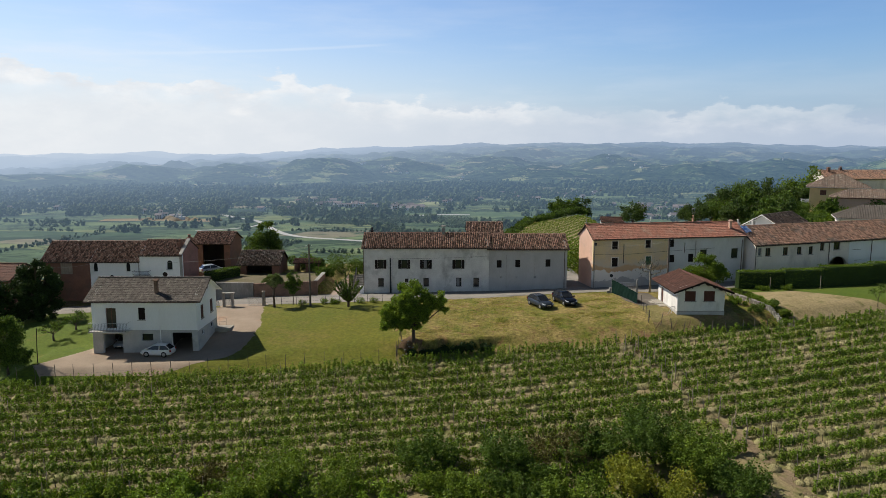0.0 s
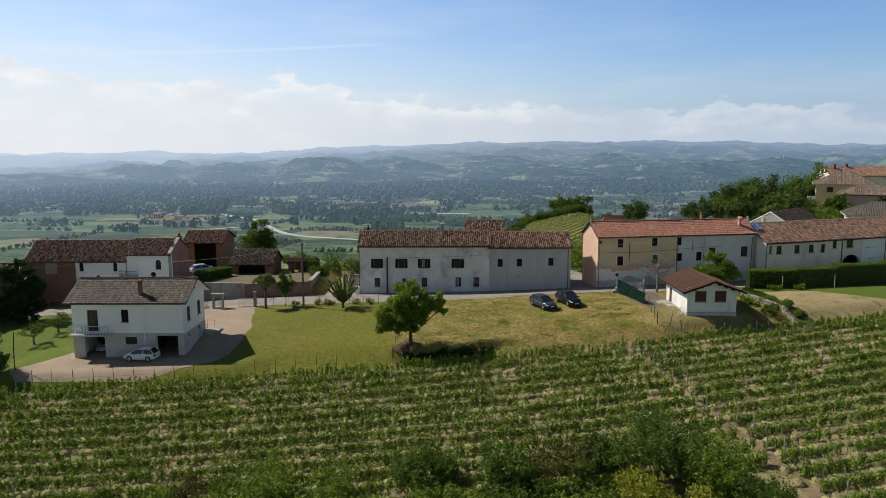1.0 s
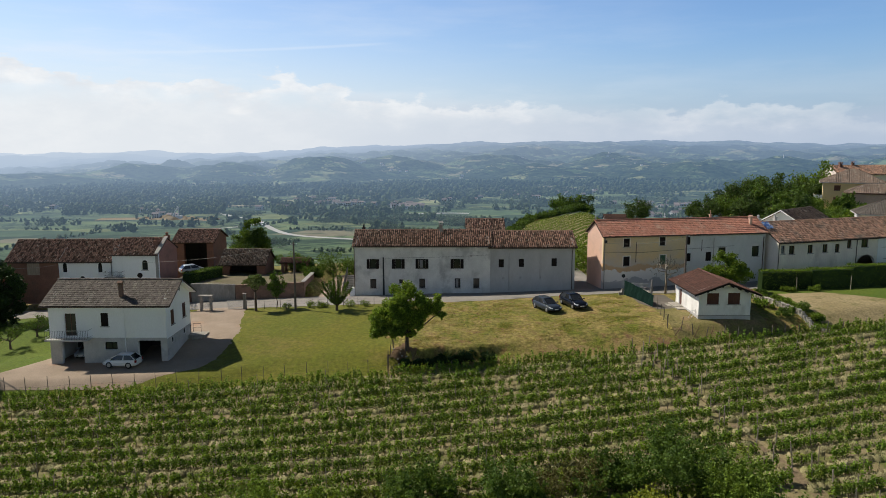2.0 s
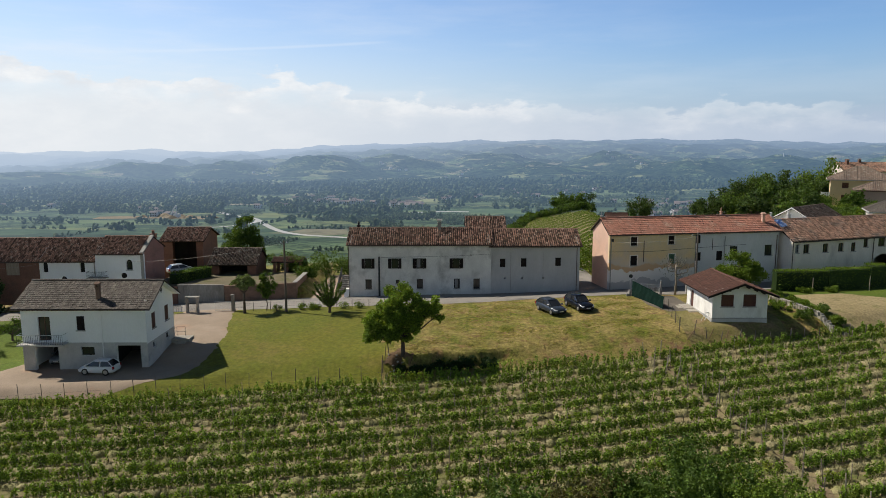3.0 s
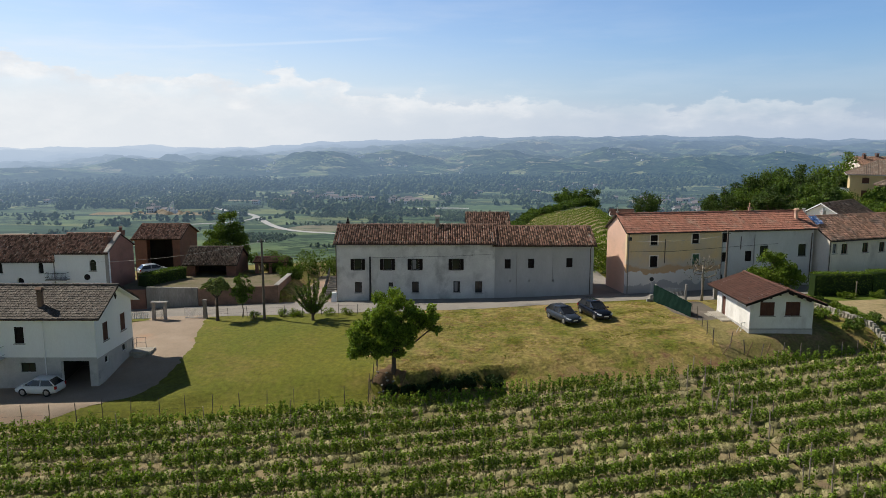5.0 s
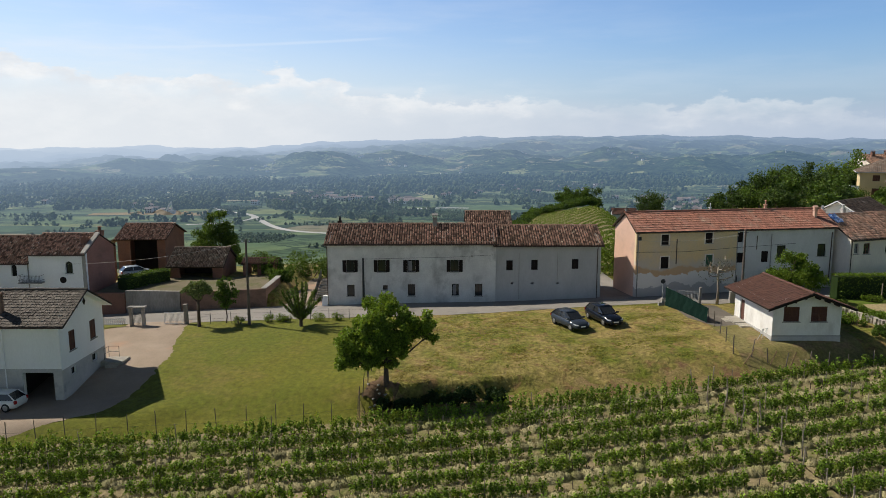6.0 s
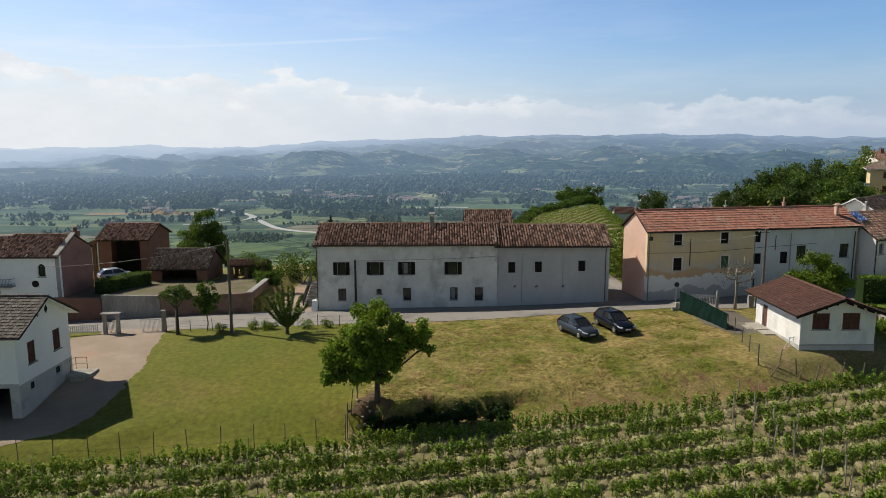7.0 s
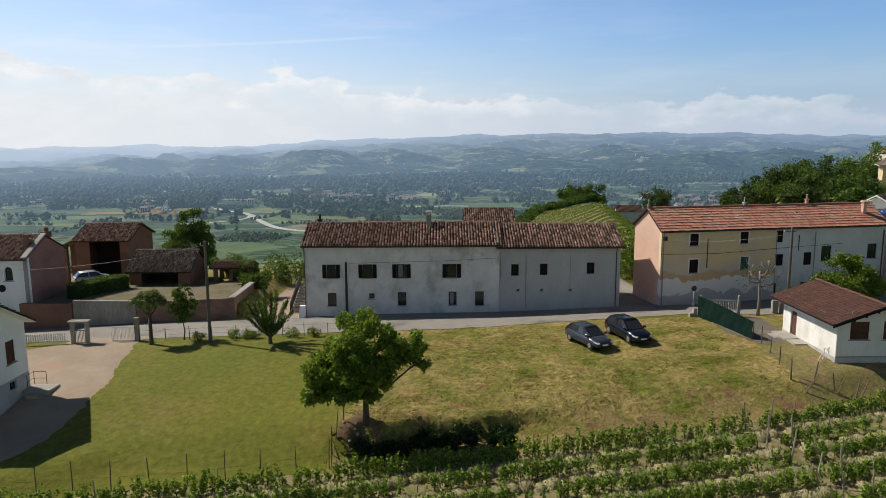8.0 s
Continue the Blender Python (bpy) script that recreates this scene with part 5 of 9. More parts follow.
def shed():
    t = thing("cart_shed", "low open cart shed with brick piers, tiled roof", "shed", pose(-34.5, 114.9, 0))
    L, D, Hh, rise = 6.9, 6.0, 3.2, 1.75
    shell(t, L, D, Hh, rise, M["brick_wall"], 0.35, front=[(1.3, 5.6, -1.0, 2.95)], foot=-1.0)
    gable_roof(t, L, D, Hh, rise, M["coppo_old"], 0.5, 0.3, col=0.2, course=0.34, seed=71, gutter=False)
    # added near-black wall, coloured as the shade within the shed
    b = Build()
    b.box(0.4, L - 0.4, D * 0.7, D * 0.7 + 0.1, -1, Hh)
    part("inner_wall", b, M["room_shade"], t)
    # pergola shed on posts further back
    s = thing("pergola_shed", "open brown-tiled shelter on brick posts", "shelter", pose(-25.6, 117.0, 0.6))
    gable_roof(s, 4.6, 2.6, 2.45, 0.4, M["tile_brown"], 0.3, 0.15, seed=73, gutter=False)
    for q in ((0.3, 0.1), (2.2, 0.1), (4.3, 0.1), (0.3, 2.4), (4.3, 2.4)):
        b = Build()
        b.box(q[0] - 0.2, q[0] + 0.2, q[1] - 0.2, q[1] + 0.2, -2.5, 2.42)
        part("post", b, M["brick_wall"], s)


shed()


def yard_walls():
    t = thing("retaining_wall", "grey concrete retaining wall along the lane", "wall", kind="structure")
    b = Build()
    for i in range(8):
        b = Build()
        x0, x1 = -35.4 + i * 0.78, -35.4 + (i + 1) * 0.78 - 0.02
        b.box(x0, x1, 104.2 + 0.01 * (i % 3), 104.6, -1.0, 2.02 - 0.015 * i)
        part("concrete_panel", b, M["old_concrete"], t)
    b = Build()
    b.box(-29.1, -19.3, 104.2, 104.6, -1.0, 1.75)
    b.add([(-29.1, 104.18, 1.75), (-19.3, 104.18, 1.75), (-19.3, 104.62, 1.75), (-29.1, 104.62, 1.75), (-29.1, 104.18, 1.8), (-19.3, 104.18, 2.2), (-19.3, 104.62, 2.2), (-29.1, 104.62, 1.8)],
          [(0, 1, 5, 4), (1, 2, 6, 5), (2, 3, 7, 6), (3, 0, 4, 7), (4, 5, 6, 7)])
    part("brick_panel", b, M["brick_old"], t, "weathered brick parapet")
    b = Build()
    b.box(-19.72, -19.3, 104.6, 111.5, -1.0, 2.25)
    part("brick_panel", b, M["brick_old"], t)
    b = Build()
    b.box(-19.8, -19.2, 104.15, 111.6, 2.25, 2.33)
    part("coping", b, M["concrete"], t)
    b = Build()
    b.box(-40.6, -35.45, 104.0, 104.5, -1.0, 1.75)
    part("brick_panel", b, M["brick_wall"], t, "low brown brick wall")


yard_walls()
sheet("farmyard", np.arange(-40.0, -19.6, 0.7), lambda x: 104.6, lambda x: 116.5 + 1.5 * math.sin(x * 0.5), 0.05, M["yard"], "bare brown earth of the farmyard terrace", 18, "yard")


# ---- how plants are made ----
LEAF_FACES = [(0, 1, 2), (0, 2, 3)]


def leaf_cards(P, size, rng, mat, name="leaves", droop=0.2, wide=0.42):
    """Folded leaves at the points P, each turned its own way."""
    n = len(P)
    d = rng.normal(size=(n, 3))
    d[:, 2] -= droop
    d /= np.linalg.norm(d, axis=1)[:, None]
    a = rng.normal(size=(n, 3))
    s = np.cross(d, a)
    s /= np.linalg.norm(s, axis=1)[:, None] + 1e-9
    nn = np.cross(d, s)
    L = (np.asarray(size) * rng.uniform(0.7, 1.3, n))[:, None]
    V = np.stack([P, P + d * L * 0.45 + s * L * wide + nn * L * 0.12, P + d * L, P + d * L * 0.45 - s * L * wide + nn * L * 0.12], 1)
    return bulk_mesh(name, V, LEAF_FACES, mat)


def grow(rng, base, height, spread, trunk_h, r0, limbs=6, flat=0.55, lean=(0, 0)):
    """Trunk and limbs: returns their mesh and the points where leaves gather."""
    b, tips = Build(), []
    base = Vector(base)
    top = base + Vector((lean[0], lean[1], trunk_h))
    mid = base.lerp(top, 0.5) + Vector((rng.normal(0, 0.05), rng.normal(0, 0.05), 0)) * trunk_h
    b.tube([base - Vector((0, 0, 0.3)), base + Vector((0, 0, 0.05)), mid, top], [r0 * 1.35, r0 * 1.1, r0 * 0.85, r0 * 0.75], 9)
    crown = height - trunk_h

    def branch(p, d, length, r, depth):
        q = p + d * length * 0.5 + Vector((rng.normal(), rng.normal(), rng.normal() * 0.5)) * length * 0.08
        e = p + d * length + Vector((0, 0, 0.08 * length))
        b.tube([p, q, e], [r, r * 0.75, r * 0.5], 6 if depth else 7, cap=False)
        if depth >= 2:
            tips.extend([e, q, p.lerp(q, 0.5)])
            return
        if depth == 1:
            tips.extend([q, e])
        for k in range(3 + int(rng.integers(0, 2))):
            nd = (d + Vector((rng.normal(), rng.normal(), rng.normal() * 0.6 + 0.15)) * 0.75).normalized()
            branch(e if k else q.lerp(e, 0.5), nd, length * rng.uniform(0.5, 0.75), r * 0.5, depth + 1)

    for k in range(limbs):
        a = 2 * math.pi * (k + rng.uniform(-0.3, 0.3)) / limbs
        up = rng.uniform(0.35, 1.1) if k else 2.5
        d = Vector((math.cos(a) * spread, math.sin(a) * spread, up * crown * flat)).normalized()
        ln = 0.5 * math.sqrt((d.x * spread) ** 2 + (d.y * spread) ** 2 + (d.z * crown) ** 2)
        branch(top - Vector((0, 0, trunk_h * 0.12 * (k % 3))), d, ln, r0 * 0.5, 0)
    return b, tips


def tree(name, label, x, y, height, spread, trunk_h, r0, n, size, mat, seed, bark="bark", clump=0.5, limbs=6, flat=0.55, lean=(0, 0), category="tree", z=None):
    rng = np.random.default_rng(seed)
    z = H(x, y) if z is None else z
    t = thing(name, label, category, pose(x, y, z))
    b, tips = grow(rng, (0, 0, 0), height, spread, trunk_h, r0, limbs, flat, lean)
    part("trunk", b, M[bark], t, smooth=True)
    T = np.array([tuple(p) for p in tips])
    c = T[rng.integers(0, len(T), n)]
    w = rng.normal(size=(n, 3))
    w *= (clump * rng.uniform(0.35, 1.0, n) / (np.linalg.norm(w, axis=1) + 1e-9))[:, None]
    P = c + w
    P[:, 2] = np.minimum(P[:, 2], height)
    part("crown", leaf_cards(P, size, rng, M[mat], "crown"), None, t, kind="stuff")
    return t


def shrub(name, label, x, y, w, h, n, size, mat, seed, category="shrub", low=0.05, lump=7, z=None, d=None, group=""):
    """A bush of uneven lumps of leaves on a few stems."""
    rng = np.random.default_rng(seed)
    z = H(x, y) if z is None else z
    t = thing(name, label, category, pose(x, y, z), group=group)
    b = Build()
    C = np.stack([rng.uniform(-0.5, 0.5, lump) * w, rng.uniform(-0.5, 0.5, lump) * (d or w), rng.uniform(low + 0.25, 0.75, lump) * h], 1)
    for c in C:
        b.tube([(c[0] * 0.2, c[1] * 0.2, -0.15), (c[0] * 0.6, c[1] * 0.6, c[2] * 0.55), tuple(c)], [0.05, 0.035, 0.015], 5, cap=False)
    part("stem", b, M["bark"], t)
    R = rng.uniform(0.22, 0.42, lump) * min(w, h * 1.3)
    i = rng.integers(0, lump, n)
    v = rng.normal(size=(n, 3))
    v /= np.linalg.norm(v, axis=1)[:, None]
    rad = R[i] * (0.55 + 0.5 * rng.uniform(0, 1, n) ** 0.5) * (1 + 0.25 * np.sin(v[:, 0] * 5 + i) * np.cos(v[:, 1] * 4 + 2 * i))
    P = C[i] + v * rad[:, None] * np.array([1, 1, 0.9])
    up = rng.uniform(0, 1, n) < 0.06
    P[up, 2] += rng.uniform(0, 0.3, up.sum()) * h * 0.6
    P[:, 2] = np.clip(P[:, 2], 0.03, None)
    part("leaves", leaf_cards(P, size, rng, M[mat], "leaves"), None, t, kind="stuff")
    return t


def thicket(name, label, x, y, w, h, n, size, mat, seed, group=""):
    """Unkempt scrub: leafy upright shoots of uneven length springing from a few lumps."""
    rng = np.random.default_rng(seed)
    t = thing(name, label, "shrub", pose(x, y, H(x, y)), group=group)
    k = 9
    C = np.stack([rng.uniform(-0.5, 0.5, k) * w, rng.uniform(-0.5, 0.5, k) * w, rng.uniform(0.2, 0.55, k) * h], 1)
    b = Build()
    for c in C:
        b.tube([(c[0] * 0.3, c[1] * 0.3, -0.15), (c[0] * 0.7, c[1] * 0.7, c[2] * 0.55), tuple(c)], [0.06, 0.045, 0.02], 5, cap=False)
    R = rng.uniform(0.15, 0.27, k) * w
    m = max(40, n // 34)
    i = rng.integers(0, k, m)
    v = rng.normal(size=(m, 3))
    v[:, 2] = np.abs(v[:, 2]) - 0.25
    v /= np.linalg.norm(v, axis=1)[:, None]
    base = C[i] + v * (R[i] * rng.uniform(0.35, 1.0, m))[:, None] * np.array([1, 1, 0.8])
    d = v * 0.55 + rng.normal(size=(m, 3)) * 0.25 + np.array([0, 0, 1.0])
    ln = h * rng.uniform(0.12, 0.42, m) * np.where(rng.uniform(0, 1, m) < 0.12, 1.5, 1.0)
    j = np.repeat(np.arange(m), 34)
    f = rng.uniform(0, 1, len(j))
    P = base[j] + d[j] * (ln[j] * f)[:, None] + rng.normal(size=(len(j), 3)) * (0.2 - 0.13 * f)[:, None]
    P[:, 2] = np.clip(P[:, 2], 0.03, None)
    part("stem", b, M["bark"], t)
    part("leaves", leaf_cards(P, size, rng, M[mat], "leaves", droop=0.0), None, t, kind="stuff")
    return t


def lobe_tree(name, label, x, y, trunk_h, r0, lobes, n, size, mat, seed, bark="bark", z=None, category="tree"):
    """A tree whose limbs each carry one leafy lobe (centre and half widths), broken into sprays with gaps between."""
    rng = np.random.default_rng(seed)
    t = thing(name, label, category, pose(x, y, H(x, y) if z is None else z))
    b, P = Build(), []
    b.tube([(0, 0, -0.3), (0, 0, 0.05), (rng.normal(0, 0.06), 0, trunk_h * 0.5), (0, 0, trunk_h)], [r0 * 1.4, r0 * 1.1, r0 * 0.9, r0 * 0.85], 9)
    vol = np.array([q[3] * q[4] * q[5] for q in lobes]) ** 0.8
    for (cx, cy, cz, rx, ry, rz), share in zip(lobes, vol / vol.sum()):
        c = Vector((cx, cy, cz))
        fork = Vector((0, 0, min(trunk_h, cz * 0.75)))
        mid = fork.lerp(c, 0.5) + Vector((0, 0, -0.12 * (c - fork).length))
        b.tube([fork, mid, c], [r0 * 0.5, r0 * 0.35, r0 * 0.18], 6, cap=False)
        k = max(7, int(60 * share))
        for _ in range(k):
            v = rng.normal(size=3)
            v = v / np.linalg.norm(v) * rng.uniform(0.45, 1.05)
            e = c + Vector((v[0] * rx, v[1] * ry, v[2] * rz))
            b.tube([mid.lerp(c, rng.uniform(0.4, 1)), e], [r0 * 0.13, r0 * 0.05], 4, cap=False)
            m = int(n * share / k)
            w = rng.normal(size=(m, 3)) * np.array([1, 1, 0.6])
            w *= (0.375 * min(rx, rz + 0.3) * rng.uniform(0.3, 1.2, m) / (np.linalg.norm(w, axis=1) + 1e-9))[:, None]
            P.append(np.array(e)[None, :] + w)
    part("trunk", b, M[bark], t, smooth=True)
    part("crown", leaf_cards(np.concatenate(P), size, rng, M[mat], "crown"), None, t, kind="stuff")
    return t


# ---- vineyard ----
def alley_x(y):
    return 20.9 + (76.0 - y) * 0.185


def stake(parent, x, y, h, r, mat, lean=0.0, name="post"):
    z = H(x, y)
    b = Build()
    b.tube([(x, y, z - 0.3), (x + lean * 0.5, y, z + h * 0.55), (x + lean, y + lean * 0.3, z + h)], [r, r * 0.95, r * 0.85], 6)
    return part(name, b, mat, parent)


def vine_row(y0, x0, x1, seed, first=False):
    """Upright leafy shoots along wires, on old stems, with posts."""
    rng = np.random.default_rng(seed)
    t = thing("vine_row", "row of leafy grapevines tied along wooden posts", "vine row", group="vine rows")
    sx = np.arange(x0, x1, 0.17)
    sx = sx + rng.normal(0, 0.06, len(sx))
    vig = np.array([noise.noise(Vector((x * 0.35, y0 * 0.7, 0.5))) + 0.7 * noise.noise(Vector((x * 1.1, y0, 4.5))) for x in sx])
    vig = vig + 0.22 * np.cos((sx - x0) * 2 * math.pi / 0.95 + 0.8 * np.sin(sx * 0.7))
    sx, vig = sx[vig > -0.5], vig[vig > -0.5]
    m = len(sx)
    top = np.clip(0.72 + 0.24 * vig + rng.normal(0, 0.15, m) + (rng.uniform(0, 1, m) < 0.12) * 0.3 + (0.15 if first else 0.0), 0.4, 1.7)
    off, lx, ly = rng.normal(0, 0.07, m), rng.normal(0, 0.1, m), rng.normal(0, 0.07, m)
    i = np.repeat(np.arange(m), (50 + 24 * np.clip(vig, -0.6, 1)).astype(int))
    n = len(i)
    f = rng.uniform(0, 1, n)
    px = sx[i] + lx[i] * f + rng.normal(0, 0.065, n)
    py = row_line(px, y0) + off[i] + ly[i] * f + rng.normal(0, 0.085, n) * (1.35 - 0.7 * f)
    pz = height(px, py) + 0.14 + f * top[i] + rng.normal(0, 0.04, n)
    part("foliage", leaf_cards(np.stack([px, py, pz], 1), 0.145, rng, M["leaf_vine"], "foliage"), None, t, kind="stuff")
    b = Build()
    for x in np.arange(x0, x1, 0.95):
        y = float(row_line(x, y0))
        z = H(x, y)
        b.tube([(x, y, z - 0.1), (x + rng.normal(0, 0.05), y, z + 0.35), (x + rng.normal(0, 0.08), y, z + 0.7)], [0.035, 0.028, 0.02], 4, cap=False)
    part("vine_trunk", b, M["bark"], t, kind="stuff")
    for x in np.arange(x0 + 2.5, x1 - 1, 6.2):
        xx = x + rng.normal(0, 0.5)
        stake(t, xx, float(row_line(xx, y0)), 1.35 + rng.normal(0, 0.12), 0.035, M["wood_pale"], rng.normal(0, 0.06))
    return t


rng0 = np.random.default_rng(5)
for k, y0 in enumerate(np.arange(74.3, 36.0, -2.07)):
    ax = alley_x(float(row_line(24.0, y0)))
    if y0 > 48.5:
        t = vine_row(float(y0), -min(57.0, 0.75 * float(y0) + 6), ax - 0.05, 100 + k, first=k < 2)
        xe = ax - 0.25
        stake(t, xe, float(row_line(xe, y0)), 2.0 + rng0.normal(0, 0.15), 0.045, M["wood_pale"], rng0.normal(0, 0.18), "end_post")
    t = vine_row(float(y0), ax + (0.7 if y0 > 58 else 1.15), min(82.0, 0.95 * float(y0) + 14), 200 + k)
    xe = ax + 1.4
    stake(t, xe, float(row_line(xe, y0)), 1.9 + rng0.normal(0, 0.15), 0.045, M["wood_pale"], rng0.normal(0, 0.18), "end_post")


def domes(name, label, C, radius, tall, mat, seed, category="grass"):
    """Rounded cushions of matted dry grass at the points C, fringed with stalks."""
    rng = np.random.default_rng(seed)
    n, sg = len(C), 7
    k = rng.uniform(0.78, 1.15, n)
    rings = [(1.05, -0.05), (0.72, 0.7)]
    V = np.zeros((n, 2 * sg + 1, 3))
    for r, (f, h) in enumerate(rings):
        for j in range(sg):
            a = 2 * math.pi * (j + 0.5 * r) / sg
            q = f * radius * k * rng.uniform(0.8, 1.15, n)
            V[:, r * sg + j] = np.stack([C[:, 0] + np.cos(a) * q, C[:, 1] + np.sin(a) * q, h * tall * k * rng.uniform(0.88, 1.1, n)], 1)
    V[:, -1] = np.stack([C[:, 0], C[:, 1], tall * k], 1)
    V[:, :, 2] += height(V[:, :, 0], V[:, :, 1])
    F = [(r * sg + j, r * sg + (j + 1) % sg, (r + 1) * sg + (j + 1) % sg, (r + 1) * sg + j) for r in range(1) for j in range(sg)] + [(sg + j, sg + (j + 1) % sg, 2 * sg) for j in range(sg)]
    tagged(new(name, bulk_mesh(name, V, F, mat, True)), label, category, kind="stuff")
    i = np.repeat(np.arange(n), 42)
    m = len(i)
    v = rng.normal(size=(m, 3))
    v[:, 2] = np.abs(v[:, 2]) + 0.2
    v /= np.linalg.norm(v, axis=1)[:, None]
    bx, by = C[i, 0] + v[:, 0] * radius * k[i] * 0.95, C[i, 1] + v[:, 1] * radius * k[i] * 0.95
    base = np.stack([bx, by, height(bx, by) + v[:, 2] * tall * k[i] * 0.95], 1)
    d = v * 0.35 + rng.normal(size=(m, 3)) * 0.25 + np.array([0, 0, 0.9])
    q = np.cross(d, rng.normal(size=(m, 3)))
    q /= np.linalg.norm(q, axis=1)[:, None] + 1e-9
    ln, w = rng.uniform(0.1, 0.3, m)[:, None], rng.uniform(0.014, 0.03, m)[:, None]
    W = np.stack([base - q * w, base + q * w, base + d * ln], 1)
    return tagged(new(name, bulk_mesh(name, W, [(0, 1, 2)], mat)), label, category, kind="stuff")


def tufts(name, label, C, blades, radius, tall, mat, seed, category="grass", flop=0.5):
    """Tufts of grass blades at the points C."""
    rng = np.random.default_rng(seed)
    n = len(C) * blades
    i = np.repeat(np.arange(len(C)), blades)
    a = rng.uniform(0, 2 * math.pi, n)
    r = radius * np.sqrt(rng.uniform(0, 1, n)) * rng.uniform(0.6, 1.25, len(C))[i]
    bx, by = C[i, 0] + np.cos(a) * r, C[i, 1] + np.sin(a) * r
    bz = height(bx, by)
    h = tall * rng.uniform(0.5, 1.2, n) * rng.uniform(0.6, 1.25, len(C))[i] * (1 - 0.5 * (r / (radius * 1.25)) ** 2)
    w = 0.04 + 0.035 * rng.uniform(0, 1, n)
    ta = rng.uniform(0, 2 * math.pi, n)
    base = np.stack([bx, by, bz], 1)
    s = np.stack([np.cos(ta), np.sin(ta), np.zeros(n)], 1) * w[:, None]
    tip = base + np.stack([np.cos(a) * h * flop + rng.normal(0, 0.06, n), np.sin(a) * h * flop + rng.normal(0, 0.06, n), h], 1)
    V = np.stack([base - s, base + s, tip + s * 0.35, tip - s * 0.35], 1)
    return tagged(new(name, bulk_mesh(name, V, [(0, 1, 2, 3)], mat)), label, category, kind="stuff")


# the bank below the lawn: brown and rough
sheet("bank", np.arange(-5.4, 26, 0.6), lambda x: float(row_line(x, 75.0)), lambda x: float(row_line(x, 77.0)) + wob(x, 0.6, 1.4) + wob(x, 2.1, 0.9) + wob(x, 5.0, 0.5) + 1.0 * math.exp(-((x + 2) / 4) ** 2), 0.05, M["bank"], "rough brown bank below the lawn", 10, "bank")
cs = []
for y0 in np.arange(72.95, 35.0, -2.07):
    xs = np.arange(-min(57.0, 0.75 * y0 + 6), min(82.0, 0.95 * y0 + 14), 0.42)
    xs = xs + rng0.normal(0, 0.1, len(xs))
    ys = row_line(xs, y0 + 0.45) + rng0.normal(0, 0.09, len(xs))
    ax = alley_x(float(row_line(24.0, y0)))
    dens = np.array([noise.noise(Vector((x * 0.18, y0 * 0.4, 3.1))) for x in xs])
    ok = (rng0.uniform(0, 1, len(xs)) < 1.05 + 0.6 * dens) & ~((xs > ax - 0.3) & (xs < ax + 1.7) & (rng0.uniform(0, 1, len(xs)) < 0.55)) & ((y0 > 49) | (xs > ax))
    cs.append(np.stack([xs[ok], ys[ok]], 1))
domes("dry_grass", "pale dry grass between the vine rows", np.concatenate(cs), 0.54, 0.36, M["dry_grass"], 6)
rm = np.random.default_rng(64)
MC = np.stack([rm.uniform(-4.5, 24, 5200), rm.uniform(76.5, 97.0, 5200)], 1)
keep = np.array([noise.noise(Vector((x * 0.33, y * 0.45, 6.0))) + 0.5 * noise.noise(Vector((x * 0.9, y * 1.1, 2.0))) for x, y in MC])
ok = (MC[:, 1] > row_line(MC[:, 0], 78.0)) & (MC[:, 1] < 94.6 + 0.12 * MC[:, 0])
tufts("meadow_weeds", "dark green weeds scattered over the rough meadow", MC[ok & (keep > 0.42)], 7, 0.3, 0.035, M["weed_blade"], 65, "weeds", flop=3.2)
tufts("meadow_hay", "dry straw-coloured tufts in the rough meadow", MC[ok & (keep < -0.1)], 8, 0.4, 0.035, M["meadow_blade"], 66, "grass", flop=3.5)
# bare earth of the alley between the two blocks of vines
b = Build()
ays = np.arange(44, 78.6, 0.5)
for y in ays:
    for j in range(7):
        wd = 0.02 + 0.4 * max(0.0, 0.2 + 1.6 * noise.noise(Vector((y * 0.45, 2.2, 1.0)))) + 0.35 * max(0.0, min(1.0, (63 - y) / 8))
        x = alley_x(y) + 0.75 + wd * (j / 3 - 1) + 0.25 * noise.noise(Vector((y * 0.9, j * 0.9, 1.0)))
        b.v.append((x, y, H(x, y) + 0.07))
for i in range(len(ays) - 1):
    for j in range(6):
        a = i * 7 + j
        b.f.append((a, a + 1, a + 8, a + 7))
single("vineyard_path", b, M["earth"], "bare reddish earth path between vine blocks", "path", kind="structure", fix=False, smooth=True)

